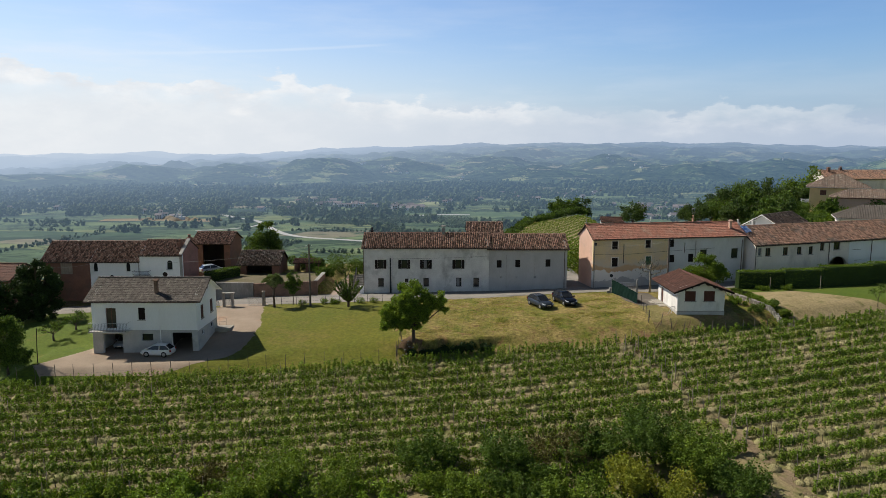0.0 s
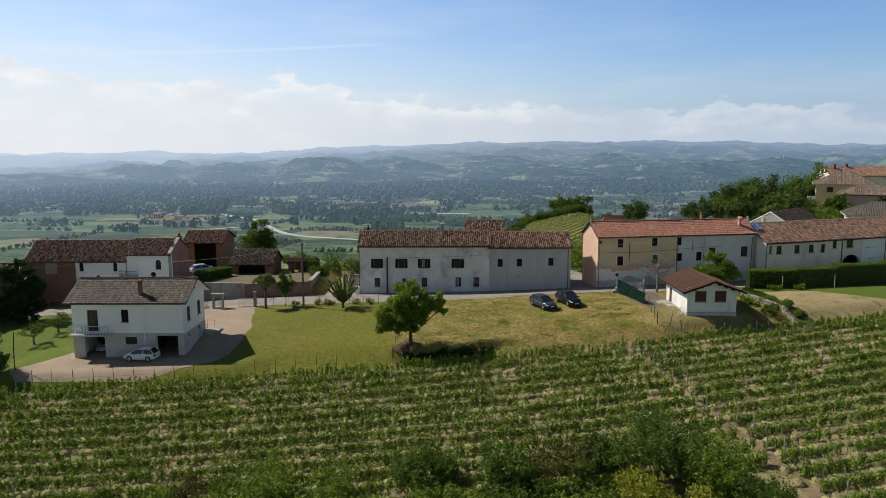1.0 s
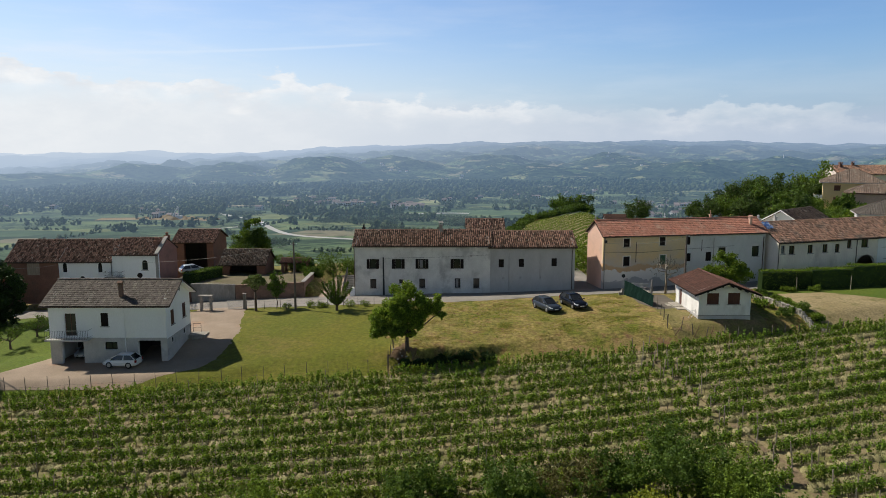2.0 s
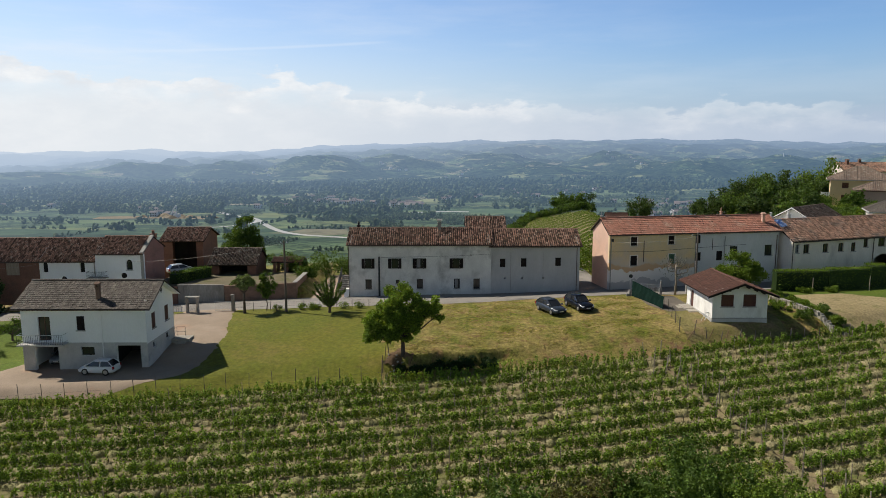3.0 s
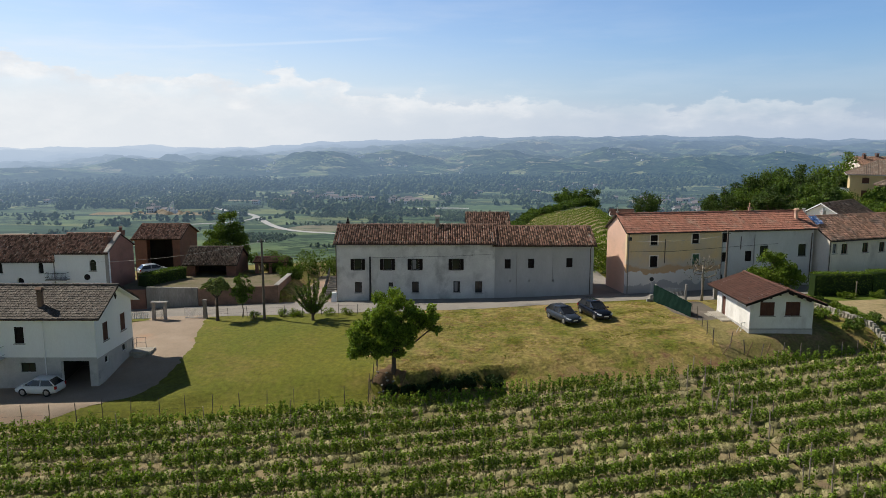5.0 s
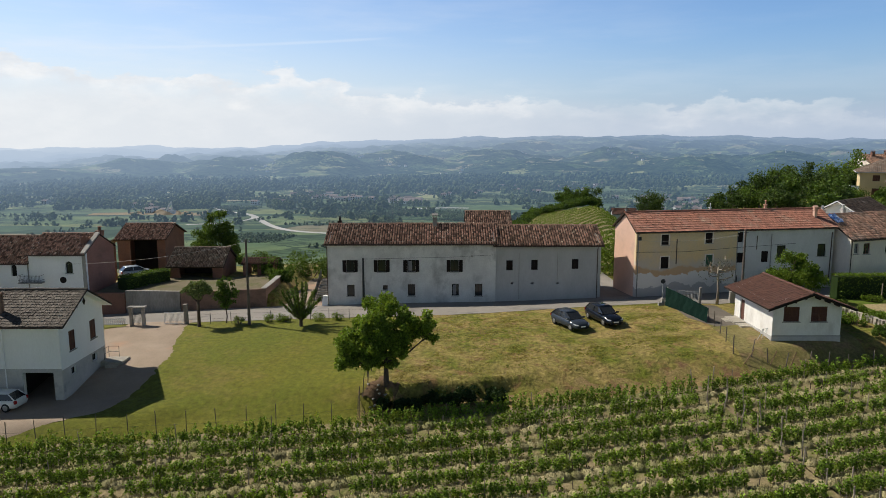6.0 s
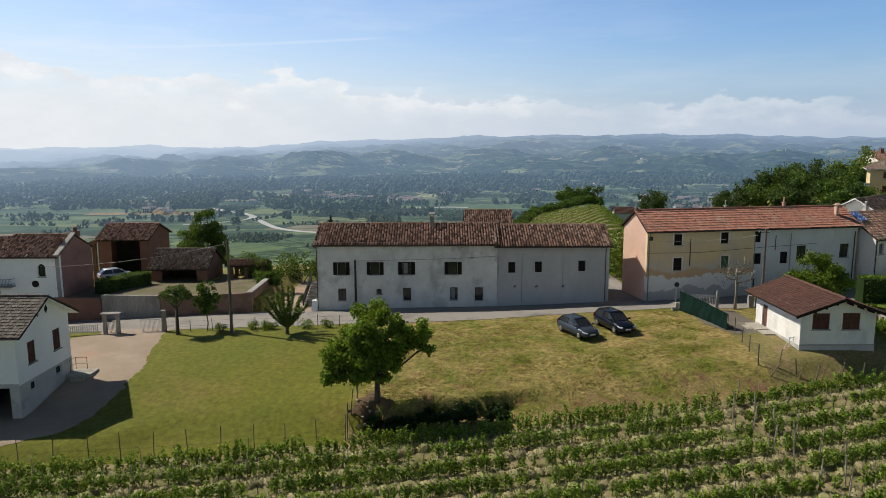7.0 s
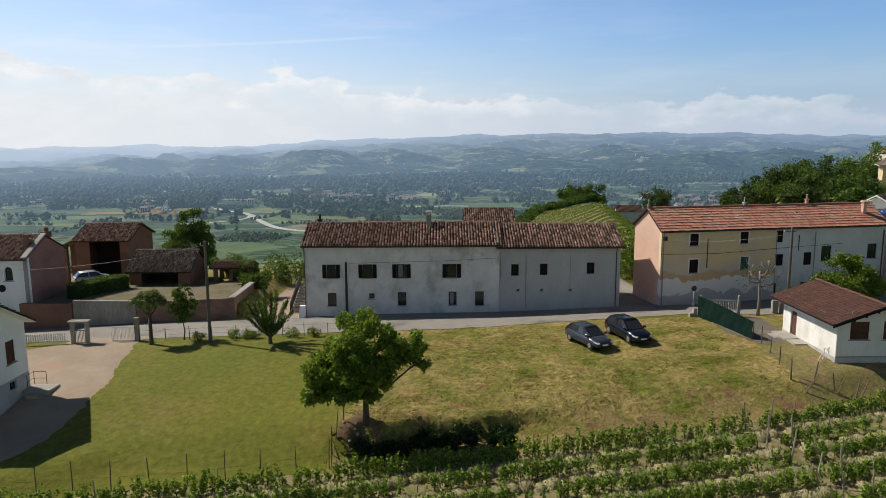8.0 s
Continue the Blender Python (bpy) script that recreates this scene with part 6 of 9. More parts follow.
# ---- scrub below the vineyard ----
rs = np.random.default_rng(77)
SCRUB = "tangled green scrub bush below the vineyard"
for x, y, w, h, mat, n in ((-10.3, 48.9, 6.5, 3.4, "leaf_scrub", 9000), (-14.5, 47.5, 5, 2.2, "leaf_scrub", 5000), (-1.2, 51.6, 4.2, 2.9, "leaf_mid", 5500), (4.8, 51.2, 3.8, 3.3, "leaf_mid", 5200),
                           (9.3, 52.0, 4.6, 2.8, "leaf_dry", 2600), (13.5, 48.6, 4.6, 2.8, "leaf_yellow", 4200), (12.2, 53.2, 4.6, 2.9, "leaf_mid", 5200), (17.5, 53.6, 5.6, 4.1, "leaf_mid", 9000),
                           (19.5, 50.2, 5.0, 3.4, "leaf_scrub", 7000), (16.0, 46.5, 5, 2.6, "leaf_yellow", 3600), (21.5, 47.0, 5, 3.0, "leaf_mid", 6000), (0.5, 47.5, 6, 2.0, "leaf_scrub", 5500),
                           (5.5, 47.2, 5, 2.2, "leaf_mid", 5000), (9.5, 46.8, 5, 2.4, "leaf_scrub", 4800), (-20.5, 48.3, 5, 1.5, "leaf_vine", 3800), (-26.5, 47.5, 5, 1.4, "leaf_scrub", 3600),
                           (-32.5, 48.0, 5, 1.6, "leaf_mid", 3800), (-37.5, 47.5, 5, 1.5, "leaf_vine", 3200), (-5.2, 46.8, 5, 1.6, "leaf_vine", 4200), (-17.5, 51.3, 3.5, 1.1, "leaf_dry", 1500)):
    if mat == "leaf_dry" and mat not in M:
        M[mat] = material("leaf_dry", (0.13, 0.12, 0.04), (0.09, 0.085, 0.03), 0.6, 5.0, 0.6, 0.0, 0.2, island=0.4, leaf=0.25)
    lab = {"leaf_yellow": "yellow-green flowering scrub bush below the vineyard", "leaf_dry": "half-dry brownish scrub bush below the vineyard"}.get(mat, SCRUB)
    thicket("scrub_bush", lab, x, y, w * 0.85, h * 0.85, int(n * 1.15), 0.17, mat, int(rs.integers(1, 9999)), group="scrub bushes")
C = np.stack([rs.uniform(-50, 24, 700), rs.uniform(43.5, 51.5, 700)], 1)
C = C[(C[:, 0] < -8) | (C[:, 0] > 3) | (C[:, 1] < 47.5)]
tufts("weeds", "rank green weeds below the vineyard", C, 26, 0.5, 0.45, M["leaf_mid"], 9, "weeds", flop=0.5)

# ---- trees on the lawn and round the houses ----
# leaf colour is darkened here to carry the lawn tree's shadow
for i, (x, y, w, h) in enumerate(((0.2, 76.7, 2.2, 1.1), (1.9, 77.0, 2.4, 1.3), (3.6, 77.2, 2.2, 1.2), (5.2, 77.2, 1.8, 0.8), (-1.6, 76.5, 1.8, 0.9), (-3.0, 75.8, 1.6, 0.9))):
    shrub("bank_bush", "low bush on the bank, leaves darkened as tree shade", x, y + 0.5, w * 1.2, h * 0.75, 1900, 0.16, "leaf_dark", 800 + i, lump=8, group="bank bushes")
M["pit_earth"] = material("pit_earth", (0.17, 0.10, 0.058), (0.115, 0.078, 0.042), 0.9, 6.0, 0.95, 0.7, 0.4, third=(0.13, 0.12, 0.04), third_at=(0.52, 0.66), third_scale=0.9, dist=0.06)
sheet("bare_earth", np.arange(-5.5, -2.2, 0.2), lambda x: 76.4 + 0.5 * (x + 3.9) ** 2 + wob(x, 2.5, 0.9), lambda x: 78.7 - 0.55 * (x + 3.9) ** 2 + wob(x, 3.1, 1.1), 0.075, M["pit_earth"], "bare brown earth round the tree foot", 12, "ground")
re_ = np.random.default_rng(83)
for i in range(14):
    x, y, r = re_.uniform(-5.3, -2.8), re_.uniform(76.2, 78.4), re_.uniform(0.05, 0.12)
    b = Build()
    b.box(-r, r, -r * 0.8, r * 0.8, -r * 0.5, r * 0.5)
    b.v = [(p[0] * re_.uniform(0.6, 1.1), p[1] * re_.uniform(0.6, 1.1), p[2] * re_.uniform(0.6, 1.2)) for p in b.v]
    single("rubble_stone", b, M["stone"], "pale stone lying on bare earth by the tree", "stone", pose(x, y, H(x, y) + 0.09, re_.uniform(-20, 20), re_.uniform(-20, 20), re_.uniform(0, 180)), group="rubble stones")
lobe_tree("lawn_tree", "broad leafy tree on a grassy bank", -3.4, 78.1, 1.9, 0.2,
          ((-0.7, 0.0, 5.7, 1.7, 1.6, 1.15), (-1.5, 0.2, 4.5, 1.6, 1.5, 1.1), (0.1, -0.2, 4.6, 1.6, 1.5, 1.2), (-2.4, 0.1, 3.4, 1.5, 1.4, 0.95), (-3.3, -0.2, 2.2, 1.05, 1.1, 0.7), (-2.3, -0.6, 1.9, 1.1, 1.0, 0.6),
           (-0.6, -0.5, 3.3, 1.5, 1.3, 1.0), (0.9, -0.3, 3.2, 1.3, 1.2, 0.95), (1.7, 0.1, 3.7, 0.9, 0.9, 0.7), (2.9, 0.1, 4.7, 1.0, 1.0, 0.85), (3.5, 0.2, 3.9, 0.65, 0.8, 0.55), (0.8, -0.6, 2.3, 1.2, 1.0, 0.55), (-0.9, -0.9, 2.1, 1.1, 0.9, 0.5), (0.9, 0.9, 5.2, 1.0, 1.1, 0.9), (0.1, -0.3, 1.75, 1.0, 0.9, 0.45), (-1.6, -0.3, 3.0, 1.3, 1.2, 0.9), (-2.9, 0.0, 2.9, 1.0, 1.0, 0.7), (1.9, 0.0, 4.6, 1.0, 1.0, 0.8)), 34000, 0.19, "leaf_lime", 11)
lobe_tree("garden_tree", "small round-headed pruned tree with dark trunk", -23.6, 94.5, 2.5, 0.17, ((0, 0, 4.1, 0.9, 0.9, 0.65), (-0.8, 0, 3.6, 0.6, 0.7, 0.55), (0.8, 0.1, 3.7, 0.65, 0.7, 0.55), (0.1, -0.5, 3.6, 0.7, 0.6, 0.5)), 4200, 0.17, "leaf_pale", 12)
lobe_tree("garden_tree", "slender young tree with loose pale leaves", -21.2, 95.6, 1.5, 0.06, ((0, 0, 4.1, 0.7, 0.7, 0.7), (-0.5, 0, 3.0, 0.7, 0.7, 0.6), (0.6, 0.1, 3.2, 0.7, 0.7, 0.6), (0.1, -0.3, 2.2, 0.8, 0.7, 0.5)), 2600, 0.17, "leaf_mid", 13)
lobe_tree("dark_tree", "large dense dark-green tree shading the garden", -56.9, 95.0, 1.6, 0.3, ((0, 0, 3.4, 2.9, 2.8, 2.0), (-1.2, 0.5, 5.6, 2.3, 2.2, 1.7), (1.2, 0, 5.8, 2.2, 2.2, 1.7), (0.1, -0.4, 7.4, 1.7, 1.7, 1.2), (-2.3, -0.4, 2.8, 2.0, 2.0, 1.8), (2.2, -0.5, 2.9, 1.8, 1.8, 1.8), (0.3, -1.8, 4.0, 2.2, 1.5, 2.0), (-0.8, -1.5, 1.4, 2.4, 1.5, 1.1), (1.4, -1.4, 1.3, 1.8, 1.3, 1.0)), 34000, 0.27, "leaf_dark", 14)
lobe_tree("dark_tree", "dense dark-green tree beside the farm buildings", -63.0, 93.0, 1.5, 0.25, ((0, 0, 4.5, 3.0, 3.0, 2.4), (-1.5, 0, 2.8, 2.6, 2.4, 1.8), (1.5, 0, 3.0, 2.6, 2.4, 1.8), (0, 0, 6.4, 2.0, 2.0, 1.4)), 12000, 0.28, "leaf_dark", 15)
lobe_tree("fruit_tree", "leafy fruit tree at the vineyard edge", -48.6, 74.5, 1.2, 0.14, ((0, 0, 4.6, 1.9, 1.8, 1.6), (-1.2, 0, 3.2, 1.7, 1.6, 1.4), (1.2, -0.3, 3.0, 1.6, 1.5, 1.4), (0.2, 0.2, 6.0, 1.3, 1.3, 1.0), (-0.4, -0.9, 2.0, 1.8, 1.2, 1.0)), 13000, 0.2, "leaf_mid", 16)
lobe_tree("fruit_tree", "pale leafy fruit tree at the garden edge", -52.6, 78.5, 1.1, 0.13, ((0, 0, 4.0, 1.8, 1.8, 1.5), (-1.0, 0, 2.8, 1.6, 1.5, 1.2), (1.0, 0, 2.8, 1.6, 1.5, 1.2), (0.1, 0.1, 5.3, 1.3, 1.2, 0.9)), 9000, 0.2, "leaf_mid", 17)
tree("gnarled_tree", "small gnarled fruit tree with sparse leaves", -48.9, 84.3, 3.0, 1.6, 0.9, 0.13, 800, 0.15, "leaf_mid", 18, clump=0.35, limbs=5, flat=0.7)
tree("gnarled_tree", "small gnarled fruit tree with sparse leaves", -48.0, 88.0, 2.8, 1.5, 0.8, 0.12, 900, 0.15, "leaf_mid", 19, clump=0.35, limbs=5, flat=0.7)
lobe_tree("poplar_tree", "full green tree standing behind cart shed", -36.0, 140.0, 3.5, 0.25, ((0, 0, 6.0, 3.4, 3.2, 2.8), (-1.5, 0, 8.2, 2.4, 2.4, 2.0), (1.5, 0, 8.4, 2.4, 2.4, 2.0), (0.2, 0, 10.2, 2.0, 2.0, 1.4), (-2.4, 0, 5.0, 2.2, 2.2, 2.0), (2.4, 0, 5.2, 2.2, 2.2, 2.0)), 16000, 0.27, "leaf_mid", 20, z=-3.9)
lobe_tree("yard_tree", "bushy green tree between the houses", 37.4, 97.5, 1.2, 0.15, ((0, 0, 3.4, 2.2, 2.0, 1.5), (-1.4, 0, 2.5, 1.7, 1.6, 1.2), (1.6, 0, 2.6, 1.8, 1.6, 1.3), (0.4, 0.2, 4.6, 1.4, 1.3, 0.9), (2.6, 0.3, 3.4, 1.2, 1.2, 1.0), (-0.2, -1.0, 1.8, 1.8, 1.0, 0.9)), 12000, 0.19, "leaf_oak", 21)
shrub("yard_bush", "dark leafy bush by the yard fence", 33.6, 98.0, 2.4, 2.6, 2600, 0.2, "leaf_mid", 22)
shrub("corner_bush", "green bush behind the lane corner", 24.6, 118.0, 5, 6.0, 4200, 0.28, "leaf_oak", 23, lump=9)
shrub("corner_bush", "green bush behind the lane corner", 21.0, 124.0, 5, 4.5, 3000, 0.28, "leaf_mid", 24, lump=9)
for i, (x, y, w, h) in enumerate(((-17.5, 121, 5, 3.6), (-13.5, 124, 4, 2.6), (-19.8, 112.8, 2.6, 1.7), (-22.3, 118.8, 3.0, 2.2), (-25.0, 120.5, 3.2, 2.4))):
    shrub("yard_bush", "rough green bush behind the farmyard wall", x, y, w, h, 2600, 0.22, "leaf_mid", 30 + i, lump=8)


def upright_tree():
    """A tree cut back hard, its limbs like candelabra clothed in short leaves."""
    rng = np.random.default_rng(41)
    x, y = -13.0, 93.0
    t = thing("candelabra_tree", "upright tree with candelabra limbs clothed in leaves", "tree", pose(x, y, H(x, y)))
    b, P = Build(), []
    b.tube([(0, 0, -0.3), (0, 0, 0.5), (0.05, 0, 1.0)], [0.2, 0.16, 0.14], 8)
    for k in range(19):
        a = 2.4 * k + rng.uniform(-0.2, 0.2)
        r = rng.uniform(0.3, 2.5)
        h = rng.uniform(3.6, 5.0) * (1.08 - 0.17 * r)
        path = [(0, 0, 0.5 + 0.05 * k % 0.5), (math.cos(a) * r * 0.4, math.sin(a) * r * 0.4, 0.8 + h * 0.2), (math.cos(a) * r * 0.72, math.sin(a) * r * 0.72, 0.6 + h * 0.55), (math.cos(a) * r, math.sin(a) * r, h)]
        b.tube(path, [0.08, 0.06, 0.05, 0.03], 6)
        for s in np.linspace(0.15, 1.0, 300):
            i = min(2, int(s * 3))
            f = s * 3 - i
            q = Vector(path[i]).lerp(Vector(path[i + 1]), f)
            P.append((q.x + rng.normal(0, 0.062), q.y + rng.normal(0, 0.062), q.z + rng.normal(0, 0.08)))
    part("trunk", b, M["bark"], t)
    part("crown", leaf_cards(np.array(P), 0.14, rng, M["leaf_mid"], "crown"), None, t, kind="stuff")


upright_tree()


def pollard():
    rng = np.random.default_rng(43)
    x, y = 29.6, 97.0
    t = thing("pollard_tree", "bare pale pollarded tree with stubby limbs", "tree", pose(x, y, H(x, y)))
    b = Build()
    b.tube([(0, 0, -0.3), (0.05, 0, 1.5), (-0.03, 0, 3.1), (0, 0, 4.0)], [0.17, 0.12, 0.11, 0.13], 9)
    for k in range(7):
        a = 2 * math.pi * k / 7 + 0.3
        r = rng.uniform(0.8, 2.1)
        z = rng.uniform(2.5, 3.9)
        e = (math.cos(a) * r, math.sin(a) * r * 0.7, z + rng.uniform(0.3, 0.9))
        b.tube([(0, 0, z), (math.cos(a) * r * 0.6, math.sin(a) * r * 0.4, z + 0.15), e], [0.07, 0.055, 0.05], 6)
        for j in range(4):
            b.tube([e, (e[0] + rng.normal(0, 0.3), e[1] + rng.normal(0, 0.3), e[2] + rng.uniform(0.4, 1.2))], [0.03, 0.012], 4)
    part("trunk", b, M["bark_pale"], t, smooth=True)
    P = np.stack([rng.normal(0, 1.0, 140), rng.normal(0, 0.7, 140), rng.uniform(2.4, 4.6, 140)], 1)
    part("leaves", leaf_cards(P, 0.14, rng, M["leaf_dry"], "leaves"), None, t, kind="stuff")


pollard()
for i, (x, w) in enumerate(((-19.7, 0.9), (-16.9, 1.2), (-15.7, 1.0), (-14.9, 0.8), (-11.6, 1.0), (-9.6, 0.9))):
    shrub("flower_bush", "low green shrub along the lane fence", x, 95.0, w, 0.8, 500, 0.1, "leaf_oak", 60 + i, lump=5)


def hedge(name, label, pts, deep, talls, seed, mat="leaf_mid", per=260, size=0.14):
    rng = np.random.default_rng(seed)
    t = thing(name, label, "hedge")
    P = []
    core = Build()
    for (x0, y0), (x1, y1), tall in zip(pts[:-1], pts[1:], talls):
        ln = math.hypot(x1 - x0, y1 - y0)
        nx_, ny_ = -(y1 - y0) / ln, (x1 - x0) / ln
        n = int(per * ln)
        s, d = rng.uniform(0, 1, n), rng.uniform(-0.5, 0.5, n)
        h = rng.uniform(0, 1, n)
        face = rng.integers(0, 4, n)
        d = np.where(face == 0, -0.5, np.where(face == 1, 0.5, d))
        h = np.where(face >= 2, 1.0, h)
        wob_ = np.array([noise.noise(Vector((a * ln * 0.6, seed, 0.3))) for a in s]) * 0.12
        px, py = x0 + (x1 - x0) * s + nx_ * d * deep, y0 + (y1 - y0) * s + ny_ * d * deep
        P.append(np.stack([px + rng.normal(0, 0.08, n), py + rng.normal(0, 0.08, n), height(px, py) + h * (tall + wob_) + rng.normal(0, 0.06, n)], 1))
        za, zb = H(x0, y0), H(x1, y1)
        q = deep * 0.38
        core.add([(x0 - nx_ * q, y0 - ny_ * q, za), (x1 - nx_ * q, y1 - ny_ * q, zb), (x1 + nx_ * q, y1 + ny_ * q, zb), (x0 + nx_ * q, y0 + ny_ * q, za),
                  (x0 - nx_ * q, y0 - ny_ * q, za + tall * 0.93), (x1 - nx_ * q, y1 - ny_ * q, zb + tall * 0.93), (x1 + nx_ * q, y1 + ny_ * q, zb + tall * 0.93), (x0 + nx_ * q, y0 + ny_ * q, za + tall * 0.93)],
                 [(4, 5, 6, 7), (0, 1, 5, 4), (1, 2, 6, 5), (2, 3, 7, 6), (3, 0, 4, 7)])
    # solid slab in a darker leaf colour paints the shaded depth between leaves
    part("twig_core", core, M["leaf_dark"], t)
    part("leaves", leaf_cards(np.concatenate(P), size, rng, M[mat], "leaves"), None, t, kind="stuff")


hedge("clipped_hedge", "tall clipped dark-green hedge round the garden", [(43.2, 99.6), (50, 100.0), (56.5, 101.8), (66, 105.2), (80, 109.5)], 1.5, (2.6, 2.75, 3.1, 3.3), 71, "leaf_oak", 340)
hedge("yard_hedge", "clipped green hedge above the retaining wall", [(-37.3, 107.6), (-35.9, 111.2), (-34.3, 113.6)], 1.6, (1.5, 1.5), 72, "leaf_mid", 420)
# garden east of the hut
sheet("garden_bed", np.arange(43.5, 62, 0.8), line_of((43.5, 82.2), (62, 85.0)), line_of((43.5, 95.5), (50, 96.3), (54, 93.0), (62, 85.6)), 0.05, M["bed"], "bare tilled garden plot of pale earth", 16, "garden bed")
for i, (x, y, w, h) in enumerate(((41, 94.5, 1.116, 0.9), (41.4, 92, 0.992, 0.72), (41.9, 89.6, 1.116, 0.84), (42.4, 87.2, 1.24, 0.9), (43.1, 85, 1.116, 0.78), (38.7, 88.5, 1.612, 0.96), (39.4, 85.4, 1.488, 0.78), (44.4, 83, 1.116, 0.72))):
    shrub("wall_bush", "straggling plant grown over the stone wall", x, y, w, h, 1400, 0.13, ("leaf_mid", "leaf_oak", "leaf_vine")[i % 3], 700 + i, lump=7, group="wall bushes")
gw = thing("garden_wall", "low rough stone wall along the garden", "wall", kind="structure")
rw = np.random.default_rng(81)
for i in range(44):
    f = i / 43
    x, y = 39.4 + 3.0 * f + rw.normal(0, 0.06), 94.0 - 12.0 * f
    z = H(x, y)
    for lay in range(2):
        b = Build()
        w, d, h = rw.uniform(0.16, 0.24), rw.uniform(0.15, 0.2), rw.uniform(0.14, 0.2)
        b.box(-w, w, -d, d, -h, h)
        b.v = [(p[0] * rw.uniform(0.8, 1.1), p[1] * rw.uniform(0.8, 1.1), p[2] * rw.uniform(0.8, 1.1)) for p in b.v]
        st = part("stone", b, M["stone"], gw)
        st.location = (x + rw.normal(0, 0.05), y, z + 0.12 + lay * 0.32)
for i, (x, y, w) in enumerate(((40.0, 92.5, 1.6), (40.9, 89.5, 1.8), (41.6, 87.0, 1.6), (42.6, 83.2, 2.0), (46, 97.0, 1.5), (49.5, 97.4, 1.4))):
    shrub("wall_plant", "straggling green plant on the garden wall", x, y, w, 0.8, 900, 0.13, "leaf_oak", 90 + i, lump=6)
for x, y in ((47.0, 97.4), (54.9, 98.6)):
    z = H(x, y)
    b = Build()
    b.tube([(x, y, z - 0.3), (x, y, z + 1.9)], 0.05, 6)
    single("garden_post", b, M["wood_pale"], "pale wooden post beside the hedge", "post")
tree("sapling", "thin young tree on the garden lawn", 57.0, 88.5, 3.2, 0.8, 1.0, 0.04, 500, 0.15, "leaf_mid", 98, clump=0.4, limbs=4, flat=0.9)


